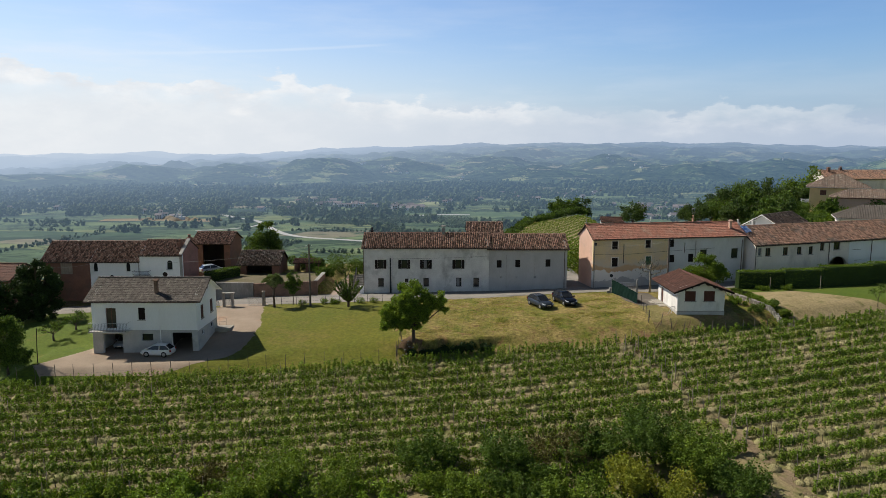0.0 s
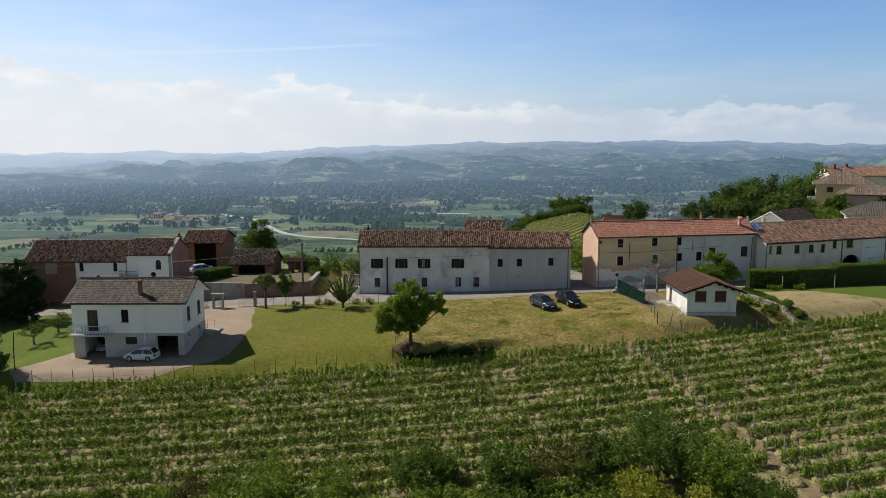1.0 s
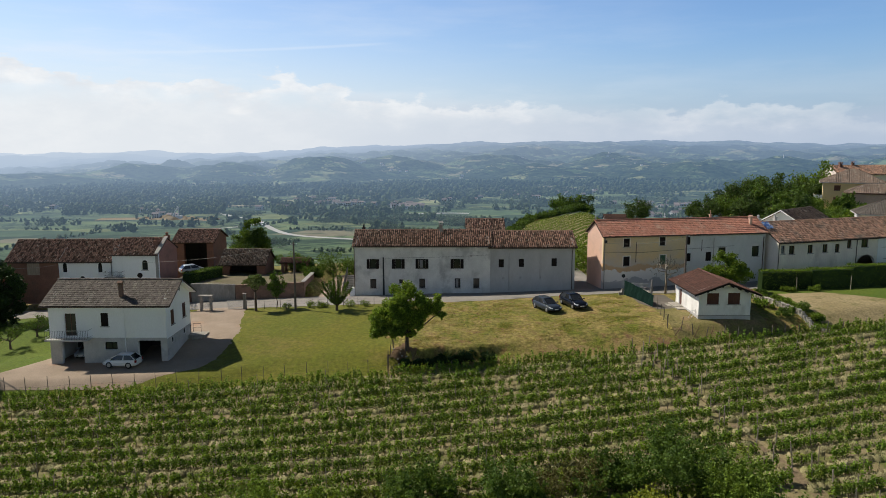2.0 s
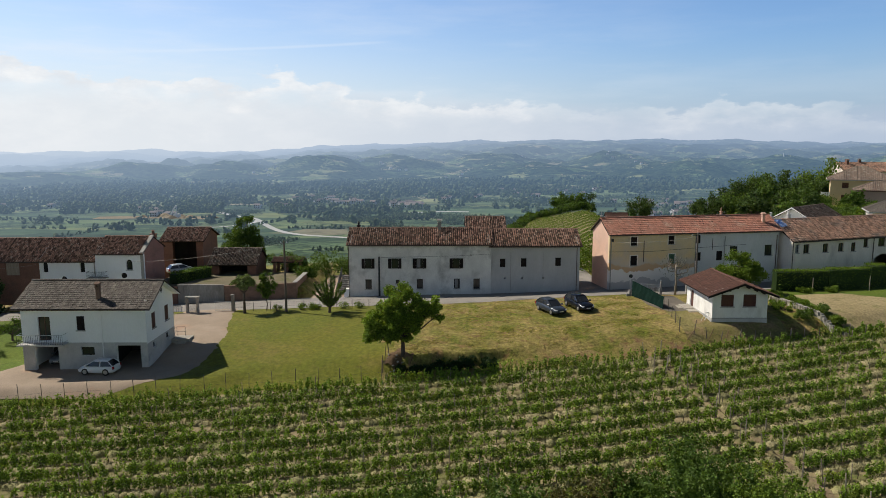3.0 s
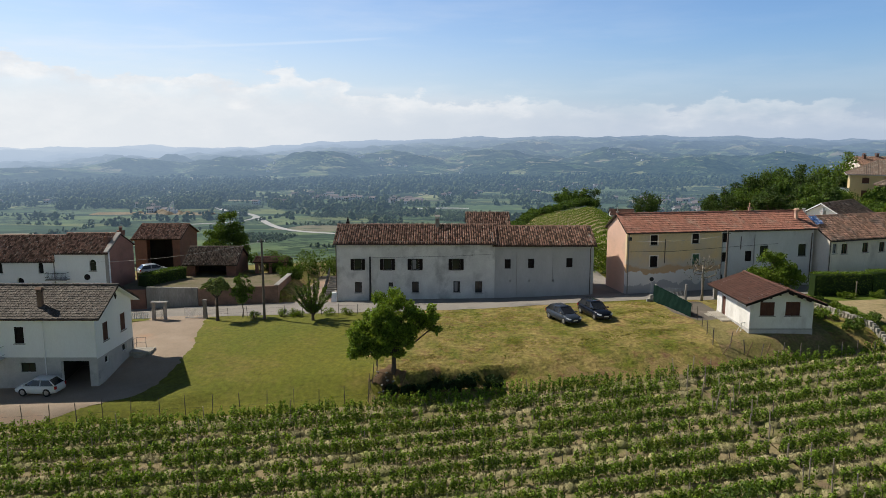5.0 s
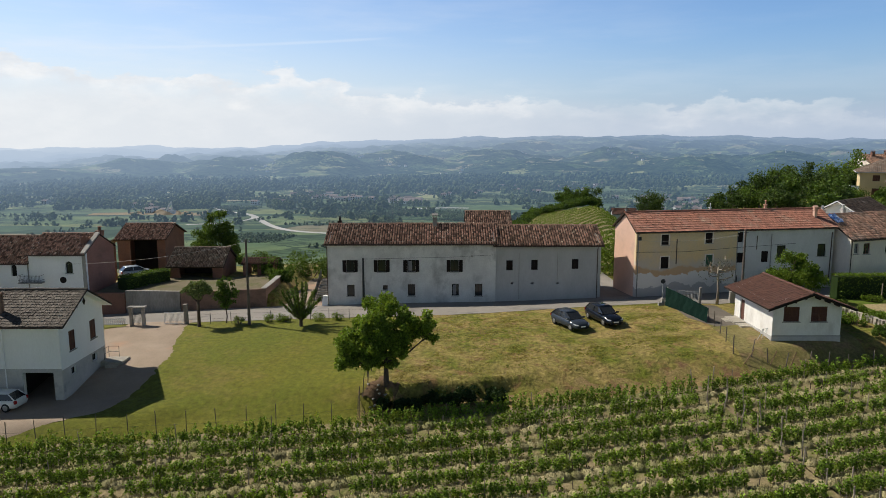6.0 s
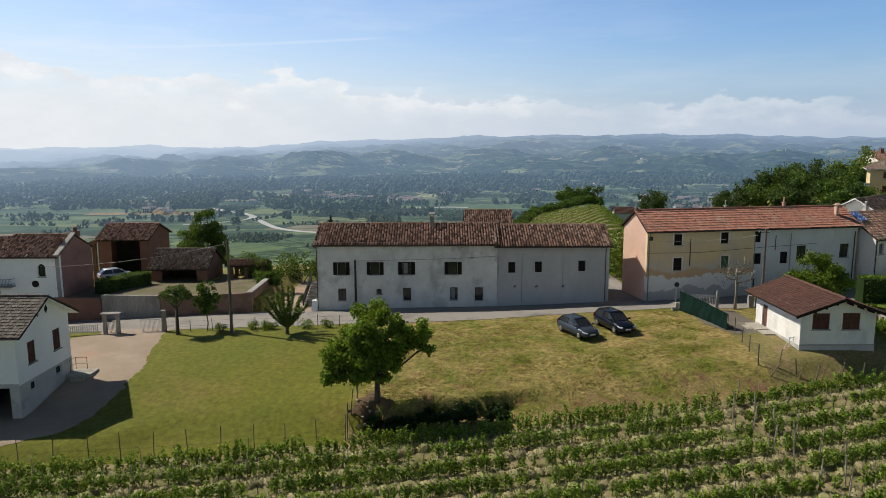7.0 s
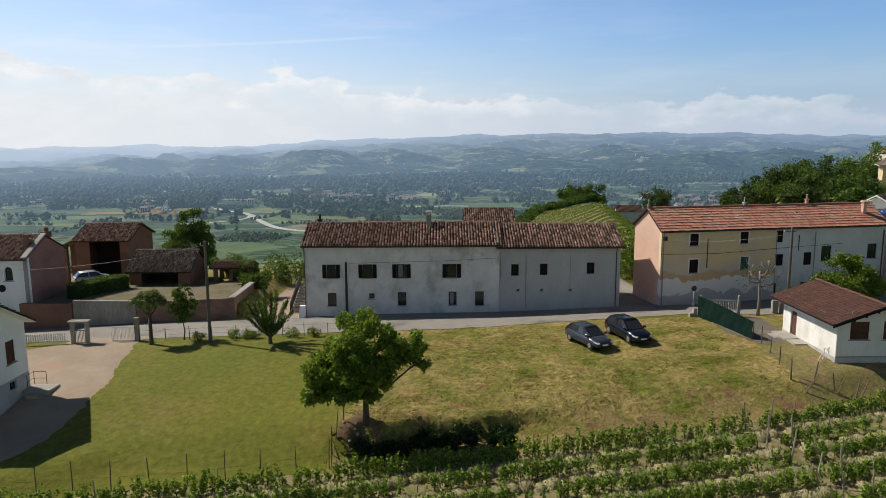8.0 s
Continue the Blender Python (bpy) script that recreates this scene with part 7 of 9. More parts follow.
# ---- cars ----
def car(label, x, y, heading, paint, length=4.3, width=1.78, tall=1.55, boxy=0.5, z=None):
    """heading: the way the front points, degrees from +x."""
    t = thing("car", label, "car", pose(x, y, H(x, y) + 0.03 if z is None else z, 0, 0, heading), group="parked cars")
    hl, hw = length / 2, width / 2
    belt = 0.65 * tall
    # stations along the body: x, sill, shoulder height, half width
    st = [(-hl, 0.42, belt * 0.86, hw * 0.80), (-hl + 0.06, 0.30, belt * 0.98, hw * 0.90), (-hl + 0.45, 0.22, belt * 1.0, hw * 0.98), (-0.6, 0.2, belt * 0.99, hw), (0.55, 0.2, belt * 0.96, hw),
          (hl - 1.05, 0.22, belt * 0.92, hw * 0.98), (hl - 0.45, 0.24, belt * 0.83, hw * 0.94), (hl - 0.12, 0.28, belt * 0.70, hw * 0.84), (hl, 0.36, belt * 0.55, hw * 0.70)]
    b = Build()
    rings = []
    for sx, z0, z1, w in st:
        mid = (z0 + z1) / 2
        half = [(w * 0.86, z0), (w, z0 + 0.12), (w * 1.0, mid), (w * 0.97, z1 - 0.1), (w * 0.86, z1 - 0.015), (w * 0.5, z1 + 0.015)]
        ring = [(sx, q, h) for q, h in half] + [(sx, -q, h) for q, h in reversed(half)]
        rings.append(ring)
    k = len(rings[0])
    for r in rings:
        b.v += r
    for i in range(len(rings) - 1):
        for j in range(k):
            a, c = i * k + j, i * k + (j + 1) % k
            b.f.append((a, c, c + k, a + k))
    b.f += [tuple(range(k)), tuple(range(len(rings) * k - 1, (len(rings) - 1) * k - 1, -1))]
    body = part("body", b, M[paint], t, smooth=True)
    # cabin: glass all round, roof and pillars in paint
    rb, rf = -hl + 0.55 - 0.3 * boxy, 0.22
    wb, wf = -hl + 0.1, 1.0 + 0.1 * boxy
    lo, hi = belt * 0.97, tall
    cw0, cw1 = hw * 0.91, hw * 0.72
    low = [(wb, cw0 * 0.92), (-0.5, cw0), (0.4, cw0), (wf, cw0 * 0.82)]
    top = [(rb + 0.25, cw1 * 0.94), (-0.5, cw1), (0.1, cw1), (rf, cw1 * 0.93)]
    g = Build()
    g.v += [(px, q, lo) for px, q in low] + [(px, -q, lo) for px, q in reversed(low)] + [(px, q, hi - 0.07) for px, q in top] + [(px, -q, hi - 0.07) for px, q in reversed(top)]
    for j in range(8):
        g.f.append((j, (j + 1) % 8, 8 + (j + 1) % 8, 8 + j))
    g.f.append(tuple(range(8, 16)))
    part("window_glass", g, M["glass"], body)
    r = Build()
    rp = [(px, q) for px, q in top] + [(px, -q) for px, q in reversed(top)]
    r.v += [(px, q * 1.02, hi - 0.075) for px, q in rp] + [(px * 0.96, q * 0.86, hi) for px, q in rp]
    for j in range(8):
        r.f.append((j, (j + 1) % 8, 8 + (j + 1) % 8, 8 + j))
    r.f += [tuple(range(8, 16))]
    part("roof", r, M[paint], body, smooth=True)
    for sg in (-1, 1):
        for (ax, aw), (tx, tw) in ((low[0], top[0]), (low[1], top[1]), (low[3], top[3])):
            p = Build()
            p.tube([(ax, sg * aw * 1.005, lo), (tx, sg * tw * 1.01, hi - 0.06)], [0.05, 0.04], 5)
            part("pillar", p, M[paint], body)
    for sg in (-1, 1):
        m_ = Build()
        m_.box(0.78, 0.95, sg * hw * 0.93 - 0.02 + (0 if sg > 0 else -0.16), sg * hw * 0.93 + 0.18 - (0 if sg > 0 else 0.16), lo + 0.0, lo + 0.15)
        part("mirror", m_, M[paint], body)
        l = Build()
        l.add([(hl - 0.07, sg * hw * 0.82, belt * 0.60), (hl - 0.34, sg * hw * 0.955, belt * 0.70), (hl - 0.36, sg * hw * 0.94, belt * 0.80), (hl - 0.16, sg * hw * 0.74, belt * 0.71),
               (hl + 0.0, sg * hw * 0.6, belt * 0.60), (hl - 0.05, sg * hw * 0.52, belt * 0.69)], [(0, 1, 2, 3), (0, 3, 5, 4)])
        part("headlight", l, M["lens_clear"], body, fix=False)
        l = Build()
        l.box(-hl - 0.005, -hl + 0.12, sg * hw * 0.8 - 0.1, sg * hw * 0.8 + 0.1, belt * 0.68, belt * 0.95)
        part("tail_light", l, M["lens_red"], body)
    l = Build()
    l.box(hl - 0.02, hl + 0.015, -0.26, 0.26, 0.42, 0.53)
    part("number_plate", l, M["plate"], body)
    l = Build()
    l.box(hl - 0.08, hl + 0.005, -hw * 0.55, hw * 0.55, 0.28, 0.40)
    l.box(hl - 0.06, hl + 0.008, -hw * 0.45, hw * 0.45, belt * 0.5, belt * 0.58)
    part("grille", l, M["rubber"], body)
    l = Build()
    l.box(-hl - 0.012, -hl + 0.02, -0.26, 0.26, 0.55, 0.66)
    part("number_plate", l, M["plate"], body)
    for wx in (-hl + 0.78, hl - 0.82):
        for sg in (-1, 1):
            w_ = Build()
            cy_ = sg * (hw - 0.1)
            w_.tube([(wx, cy_ - 0.11, 0.33), (wx, cy_ - 0.09, 0.33), (wx, cy_ + 0.09, 0.33), (wx, cy_ + 0.11, 0.33)], [0.29, 0.33, 0.33, 0.29], 20)
            wh = part("wheel", w_, M["rubber"], t)
            rm = Build()
            oy = cy_ + sg * 0.112
            rm.tube([(wx, oy, 0.33), (wx, oy + sg * 0.012, 0.33)], [0.2, 0.18], 16)
            part("rim", rm, M["alloy"], wh)
    return t


car("dark grey-blue crossover parked on the grass", 12.95, 89.75, -66.0, "paint_navy", 4.25, 1.8, 1.5, 0.3)
car("black people carrier parked on the grass", 16.4, 91.0, -73.0, "paint_black", 4.5, 1.84, 1.58, 0.5)
car("small white hatchback parked before the garage", -32.7, 76.8, 176.0, "paint_white", 3.65, 1.6, 1.4, 0.6)
car("pale silver car standing inside the open garage", -38.4, 81.4, -90.0, "paint_silver", 4.0, 1.65, 1.45, 0.5, z=-1.38)
car("silver-blue off-road car beside the barn", -39.6, 116.6, 40.0, "paint_silver", 4.0, 1.7, 1.45, 0.7)


# ---- fences, gates and poles ----
def post_fence(name, label, pts, step, tall, r, mat, seed, wires=(0.5, 0.95), lean=0.04):
    rng = np.random.default_rng(seed)
    t = thing(name, label, "fence")
    tops = []
    for (x0, y0), (x1, y1) in zip(pts[:-1], pts[1:]):
        n = max(1, int(round(math.hypot(x1 - x0, y1 - y0) / step)))
        for i in range(n + (1 if (x1, y1) == pts[-1] else 0)):
            x, y = x0 + (x1 - x0) * i / n + rng.normal(0, 0.08), y0 + (y1 - y0) * i / n + rng.normal(0, 0.06)
            h = tall * rng.uniform(0.88, 1.12)
            stake(t, x, y, h, r, M[mat], rng.normal(0, lean))
            tops.append((x, y, H(x, y)))
    for w in wires:
        b = Build()
        b.tube([(x, y, z + tall * w * 0.9) for x, y, z in tops], 0.006, 4)
        part("wire", b, M["steel_dark"], t)
    return t


post_fence("vineyard_fence", "line of thin dark stakes along the vineyard", [(float(x), float(row_line(x, 75.6))) for x in np.arange(-46, -4.9, 4.1)], 2.05, 1.75, 0.03, "wood_grey", 3, (0.5,), 0.07)
post_fence("bank_fence", "short row of dark stakes up the bank", [(-5.2, 74.9), (-5.0, 77.0), (-4.7, 80.2)], 0.95, 1.7, 0.035, "wood_grey", 4, (), 0.1)
post_fence("lane_fence", "thin iron stakes and wire along the lane", [(-25.0, 95.6), (-16.5, 95.3), (-6.5, 95.0)], 2.1, 1.15, 0.03, "steel_dark", 5, (0.5, 0.95), 0.02)
post_fence("plot_fence", "leaning wooden stakes below the outbuilding", [(25.0, 81.9), (29.0, 80.9), (36.0, 81.0), (44.0, 81.6)], 1.6, 1.45, 0.045, "wood_grey", 6, (0.6,), 0.2)
post_fence("plot_fence", "thin wooden stakes and wire beside the outbuilding", [(25.9, 88.2), (25.2, 82.4)], 1.9, 1.4, 0.04, "wood_grey", 7, (0.5, 0.9), 0.04)


def prop(x, y, dx, h):
    z = H(x, y)
    b = Build()
    b.tube([(x + dx, y, z - 0.1), (x, y, z + h)], 0.04, 6)
    single("stake_prop", b, M["wood_post"], "slanting wooden prop against a stake", "stake")


for x, dx in ((26.4, -0.9), (28.2, -0.55), (29.8, -0.45)):
    prop(x, 81.0, dx, 1.35)


def gates():
    t = thing("entrance_gate", "concrete gate piers with slab and iron gates", "gate")
    ys = 96.0
    for x, w in ((-31.1, 0.15), (-29.85, 0.15), (-25.45, 0.17)):
        b = Build()
        z = H(x, ys)
        b.box(x - w, x + w, ys - w, ys + w, z - 0.4, z + (1.9 if x < -26 else 2.0))
        b.box(x - w - 0.05, x + w + 0.05, ys - w - 0.05, ys + w + 0.05, z + (1.9 if x < -26 else 2.0), z + (1.96 if x < -26 else 2.08))
        part("pier", b, M["old_concrete"], t)
    b = Build()
    z = H(-30.5, ys)
    b.box(-31.35, -29.6, ys - 0.38, ys + 0.38, z + 1.98, z + 2.09)
    part("slab", b, M["old_concrete"], t)
    for x0, x1, hgt in ((-30.9, -30.05, 1.1), (-27.7, -25.75, 1.15)):
        b = Build()
        z = H((x0 + x1) / 2, ys) + 0.1
        for q in (z, z + hgt):
            b.tube([(x0, ys, q), (x1, ys, q)], 0.03, 5)
        n = int((x1 - x0) / 0.12)
        for i in range(n + 1):
            xx = x0 + (x1 - x0) * i / n
            b.box(xx - 0.012, xx + 0.012, ys - 0.012, ys + 0.012, z, z + hgt)
        part("gate_leaf", b, M["steel_dark"] if x0 < -30 else M["steel_white"], t)
    f = thing("picket_fence", "low white picket fence beside the gate", "fence")
    for i in range(26):
        x = -31.9 - i * 0.2
        z = H(x, 96.1)
        b = Build()
        b.box(x - 0.05, x + 0.05, 96.08, 96.12, z + 0.25, z + 1.0)
        part("picket", b, M["steel_white"], f)
    b = Build()
    z = H(-34, 96.1)
    b.box(-37.1, -31.7, 96.13, 96.17, z + 0.35, z + 0.42)
    b.box(-37.1, -31.7, 96.13, 96.17, z + 0.8, z + 0.87)
    part("rail", b, M["steel_white"], f)
    # white gate and net screen of the plot next to the hut
    g = thing("plot_gate", "white-painted iron bar gate between posts", "gate")
    for x, y in ((24.5, 97.1), (27.65, 96.5)):
        z = H(x, y)
        b = Build()
        b.box(x - 0.1, x + 0.1, y - 0.1, y + 0.1, z - 0.3, z + 1.95)
        part("post", b, M["concrete"], g)
    for s in (0, 1):
        b = Build()
        xa, xb = (24.65, 26.05) if s == 0 else (26.1, 27.5)
        yy = lambda x: 97.1 - (x - 24.5) * 0.19
        z = H(26, 96.8) + 0.15
        for q in (z, z + 1.35):
            b.tube([(xa, yy(xa), q), (xb, yy(xb), q)], 0.03, 5)
        for i in range(11):
            xx = xa + (xb - xa) * i / 10
            b.box(xx - 0.018, xx + 0.018, yy(xx) - 0.015, yy(xx) + 0.015, z, z + 1.45)
        part("gate_leaf", b, M["steel_white"], g)
    n = thing("net_fence", "dark green shade net stretched along a fence", "fence")
    b = Build()
    m = 16
    for i in range(m + 1):
        f_ = i / m
        x, y = 24.2 + 1.5 * f_, 97.0 - 7.6 * f_
        z = H(x, y)
        wv = 0.05 * math.sin(i * 2.1)
        for j in range(4):
            b.v.append((x + wv * math.sin(j * 1.3 + i), y, z + 0.02 + (1.95 - 0.5 * f_) * j / 3))
    for i in range(m):
        for j in range(3):
            a = i * 4 + j
            b.f.append((a, a + 4, a + 5, a + 1))
    part("net", b, M["net_green"], n, fix=False)
    for i in range(6):
        f_ = i / 5
        stake(n, 24.27 + 1.5 * f_, 97.0 - 7.6 * f_, 2.0 - 0.5 * f_, 0.03, M["steel_dark"])
    sheet("plot_earth", np.arange(25.6, 37, 0.7), lambda x: float(row_line(x, 75.6)) + wob(x, 0.6, 0.5), line_of((25.6, 90.0), (27, 92.5), (43, 95.0)), 0.035, M["plot"], "trodden dry earth and grass round the outbuilding", 26, "ground")
    sheet("plot_paving", np.arange(24.6, 29.5, 0.5), line_of((24.6, 91.5), (26, 88.2), (29.5, 88.6)), line_of((24.6, 97.0), (29.5, 96.2)), 0.045, M["paving"], "grey concrete paving before the outbuilding", 10, "paving")
    z = H(24.0, 97.6)
    b = Build()
    b.box(23.55, 23.9, 97.05, 97.4, z - 0.2, z + 0.35)
    single("concrete_block", b, M["concrete"], "pale concrete block at the lane edge", "block")
    b = Build()
    b.box(23.95, 24.25, 97.25, 97.55, z - 0.2, z + 0.75)
    single("concrete_block", b, M["concrete"], "pale concrete block at the lane edge", "block")
    s = thing("road_sign", "small dark road sign on thin pole", "road sign", pose(24.6, 99.2, H(24.6, 99.2)))
    b = Build()
    b.tube([(0, 0, -0.2), (0, 0, 2.2)], 0.03, 6)
    part("pole", b, M["steel_white"], s)
    b = Build()
    b.tube([(0, -0.045, 2.25), (0, -0.03, 2.25)], 0.25, 16)
    part("sign_plate", b, M["steel_dark"], s)
    mbx = thing("meter_box", "pale concrete meter boxes beside the yard", "meter box", pose(31.2, 97.6, H(31.2, 97.6)))
    for i in range(2):
        b = Build()
        b.box(i * 0.7, i * 0.7 + 0.5, 0, 0.35, -0.2, 1.2)
        part("box", b, M["concrete"], mbx)


gates()


def utility_pole(x, y, tall, label, mat, arms):
    t = thing("utility_pole", label, "utility pole", pose(x, y, H(x, y)))
    b = Build()
    b.tube([(0, 0, -0.5), (0, 0, tall)], [0.15, 0.1], 10)
    part("pole", b, M[mat], t)
    for i, (dx, dz) in enumerate(arms):
        b = Build()
        b.tube([(0, -0.08, tall - dz), (dx, -0.08, tall - dz)], 0.03, 5)
        part("arm", b, M["steel_dark"], t)
        b = Build()
        b.tube([(dx, -0.08, tall - dz), (dx, -0.08, tall - dz + 0.16)], [0.05, 0.035], 8)
        part("insulator", b, M["lens_clear"], t)


utility_pole(-18.5, 94.4, 8.7, "weathered grey pole with small crossarms", "wood_grey", ((0.35, 0.25), (-0.35, 0.25)))
utility_pole(31.9, 96.5, 7.9, "tall weathered pole carrying overhead wires", "wood_grey", ((-0.7, 0.35), (0.3, 0.35)))
utility_pole(-7.95, 103.2, 5.4, "slim dark pole before the farmhouse", "steel_dark", ())
gp = thing("garden_pole", "thin dark pole at the garden edge", "pole")
stake(gp, -45.3, 74.6, 4.2, 0.05, M["wood_dark"], 0.2, "pole")


def wire(name, label, p, q, sag):
    b = Build()
    p, q = Vector(p), Vector(q)
    b.tube([tuple(p.lerp(q, i / 16) - Vector((0, 0, sag * 4 * (i / 16) * (1 - i / 16)))) for i in range(17)], 0.014, 4)
    single(name, b, M["concrete"], label, "cable", fix=False)


wire("overhead_wire", "pale overhead wire from pole to house", (-18.5, 94.4, 9.0), (-42.6, 105.5, 4.9), 0.5)
wire("overhead_wire", "pale overhead wire from pole to house", (31.2, 96.5, 9.3), (22.9, 102.9, 7.9), 0.3)
wire("overhead_wire", "pale overhead wire from pole to house", (-55.0, 105.4, 4.6), (-62.0, 95, 7.0), 0.8)


# ---- neighbours further up the lane ----
def plain_house(name, label, x, y, yaw, L, D, z0, Hh, rise, wall, roof, holes=(), seed=1, over=0.6, shut="closed", wood="wood_dark", chim=(), style=COPPO, col=0.3):
    t = thing(name, label, "house", pose(x, y, z0, 0, 0, yaw))
    shell(t, L, D, Hh, rise, M[wall], 0.35, front=list(holes), foot=-3.0)
    fn = face_fns(L, D)["front"]
    for h in holes:
        window(t, fn, *h, kind=shut, wood=wood)
    gable_roof(t, L, D, Hh, rise, M[roof], over, over * 0.8, col=col, seed=seed, profile=style)
    for c in chim:
        chimney(t, *c, M["brick_wall"], "slab")
    return t


plain_house("back_house", "rose brick house with tiled roof behind farmhouse", 4.8, 132.0, 0, 6.6, 6.0, -1.0, 7.4, 1.7, "plaster_pink", "coppo", seed=81, over=0.4)
plain_house("garage_house", "red-roofed low building among dark trees", -80.0, 100.0, 0, 16.0, 8.0, -2.0, 5.4, 1.6, "brick_wall", "tile_brown", seed=82, style=FLAT)


def gable_front(name, label, x, y, yaw, W, D, z0, Hh, rise, wall, roof, seed, holes=()):
    """A house whose gable faces the viewer."""
    t = thing(name, label, "house", pose(x + W * math.cos(radians(yaw)), y + W * math.sin(radians(yaw)), z0, 0, 0, yaw + 90))
    shell(t, D, W, Hh, rise, M[wall], 0.35, left=list(holes), foot=-3.0)
    fl = face_fns(D, W)["left"]
    for h in holes:
        window(t, fl, *h, kind="closed", wood="wood_brown")
    gable_roof(t, D, W, Hh, rise, M[roof], 0.5, 0.5, seed=seed, col=0.3)
    b = Build()
    sl = rise / (W / 2)
    for s in (0, 1):
        y0 = -0.55 if s == 0 else W + 0.55
        z0_ = Hh - 0.55 * sl
        b.add([(-0.56, y0, z0_ - 0.1), (-0.56, W / 2, Hh + rise - 0.1), (-0.56, W / 2, Hh + rise + 0.12), (-0.56, y0, z0_ + 0.12)], [(0, 1, 2, 3)])
    part("verge_board", b, M["plaster_white"], t)
    return t


gable_front("cottage", "white gabled cottage with a weathered roof", 58.8, 133.6, -50, 6.8, 12.0, 2.5, 5.4, 2.0, "plaster_white", "coppo_old", 83)


def hip_house(name, label, x, y, yaw, L, D, z0, Hh, rise, wall, roof, holes=(), over=0.9, fascia="plaster_base"):
    """A house under a hipped roof with ribs of tiles and a light fascia."""
    t = thing(name, label, "house", pose(x, y, z0, 0, 0, yaw))
    shell(t, L, D, Hh, 0.02, M[wall], 0.35, front=list(holes), foot=-3.0)
    fn = face_fns(L, D)["front"]
    for h in holes:
        window(t, fn, *h, kind="closed", wood="wood_brown")
    x0, x1, y0, y1, ze, zr = -over, L + over, -over, D + over, Hh - 0.1, Hh + rise
    k = (y1 - y0) / 2
    A, B = (x0 + k, (y0 + y1) / 2, zr), (max(x1 - k, x0 + k + 0.2), (y0 + y1) / 2, zr)
    cs = [(x0, y0, ze), (x1, y0, ze), (x1, y1, ze), (x0, y1, ze)]
    faces = ((cs[0], cs[1], B, A), (cs[1], cs[2], B), (cs[2], cs[3], A, B), (cs[3], cs[0], A))
    for f in faces:
        b = Build()
        n = len(f)
        b.add(list(f) + [(p[0], p[1], p[2] + 0.14) for p in f], [tuple(range(n))[::-1], tuple(range(n, 2 * n))] + [(i, (i + 1) % n, (i + 1) % n + n, i + n) for i in range(n)])
        part("roof_slope", b, M[roof], t)
        # ribs of tiles up the slope
        a, c = Vector(f[0]), Vector(f[1])
        m = int((c - a).length / 0.45)
        top = [Vector(p) for p in f[2:]]
        rb = Build()
        for i in range(1, m):
            s = i / m
            p = a.lerp(c, s)
            run = (c - a).length
            e = (c - a).normalized()
            if len(top) == 2:
                ka, kb = (top[1] - a).dot(e) / run, (top[0] - a).dot(e) / run
                q = top[1].lerp(top[0], (s - ka) / max(kb - ka, 1e-3)) if ka <= s <= kb else (a.lerp(top[1], s / ka) if s < ka else c.lerp(top[0], (1 - s) / (1 - kb)))
            else:
                ka = (top[0] - a).dot(e) / run
                q = a.lerp(top[0], s / ka) if s < ka else c.lerp(top[0], (1 - s) / (1 - ka))
            foot = p
            # keep the rib square to the eave
            if abs((q - foot).dot(e)) > 0.3:
                h = (q - a).dot(e)
                foot = a + e * h
            rb.tube([foot + Vector((0, 0, 0.16)), q + Vector((0, 0, 0.16))], [0.09, 0.09], 5, cap=False)
        part("tile_ribs", rb, M[roof], t, kind="stuff")
    fb = Build()
    fb.box(x0 - 0.05, x1 + 0.05, y0 - 0.08, y0 - 0.01, ze - 0.1, ze + 0.1)
    fb.box(x0 - 0.08, x0 - 0.01, y0, y1, ze - 0.1, ze + 0.1)
    part("fascia", fb, M[fascia], t)
    return t


v = hip_house("villa", "ochre villa with a hipped roof and balcony", 109.6, 206.5, -28, 15.0, 13.0, 4.0, 7.2, 3.6, "ochre_villa", "coppo_old", [(2.8, 4.4, 4.9, 6.4), (7.0, 8.4, 2.6, 4.6), (2.8, 4.4, 1.0, 3.0)])
b = Build()
b.box(-2.2, 0.0, 0.0, 3.2, 2.5, 2.7)
b.box(-2.2, -2.1, 0.0, 3.2, 2.7, 3.6)
b.box(-2.2, 0.0, 0.0, 0.1, 2.7, 3.6)
part("balcony", b, M["plaster_white"], v)
hip_house("annex", "terracotta-washed annex with old tile roof", 107.5, 190.0, -26, 16.0, 8.0, 3.0, 6.2, 2.2, "plaster_pink", "coppo_old", (), 0.6, "wood_brown")
hip_house("grey_roofed_house", "pale house under a broad grey hipped roof", 85.5, 148.0, -24, 15.0, 9.0, 2.2, 5.4, 2.6, "plaster_dirty", "tile_grey", (), 0.7)
plain_house("upper_house", "large house with red tiled roof uphill", 133.0, 240.0, 4, 30.0, 10.0, 5.0, 7.4, 2.7, "plaster_dirty", "coppo_pale", (), 87, 0.6, chim=((3.0, 4.0, 9.5, 0.9, 1.2), (8.0, 5.0, 9.8, 0.8, 1.0)))
plain_house("ridge_house", "red-roofed house on the vineyard spur", 76.5, 330.0, -8, 10.0, 9.0, -15.2, 3.2, 2.0, "far_wall", "tile_brown", (), 88, 0.6, col=0.45)

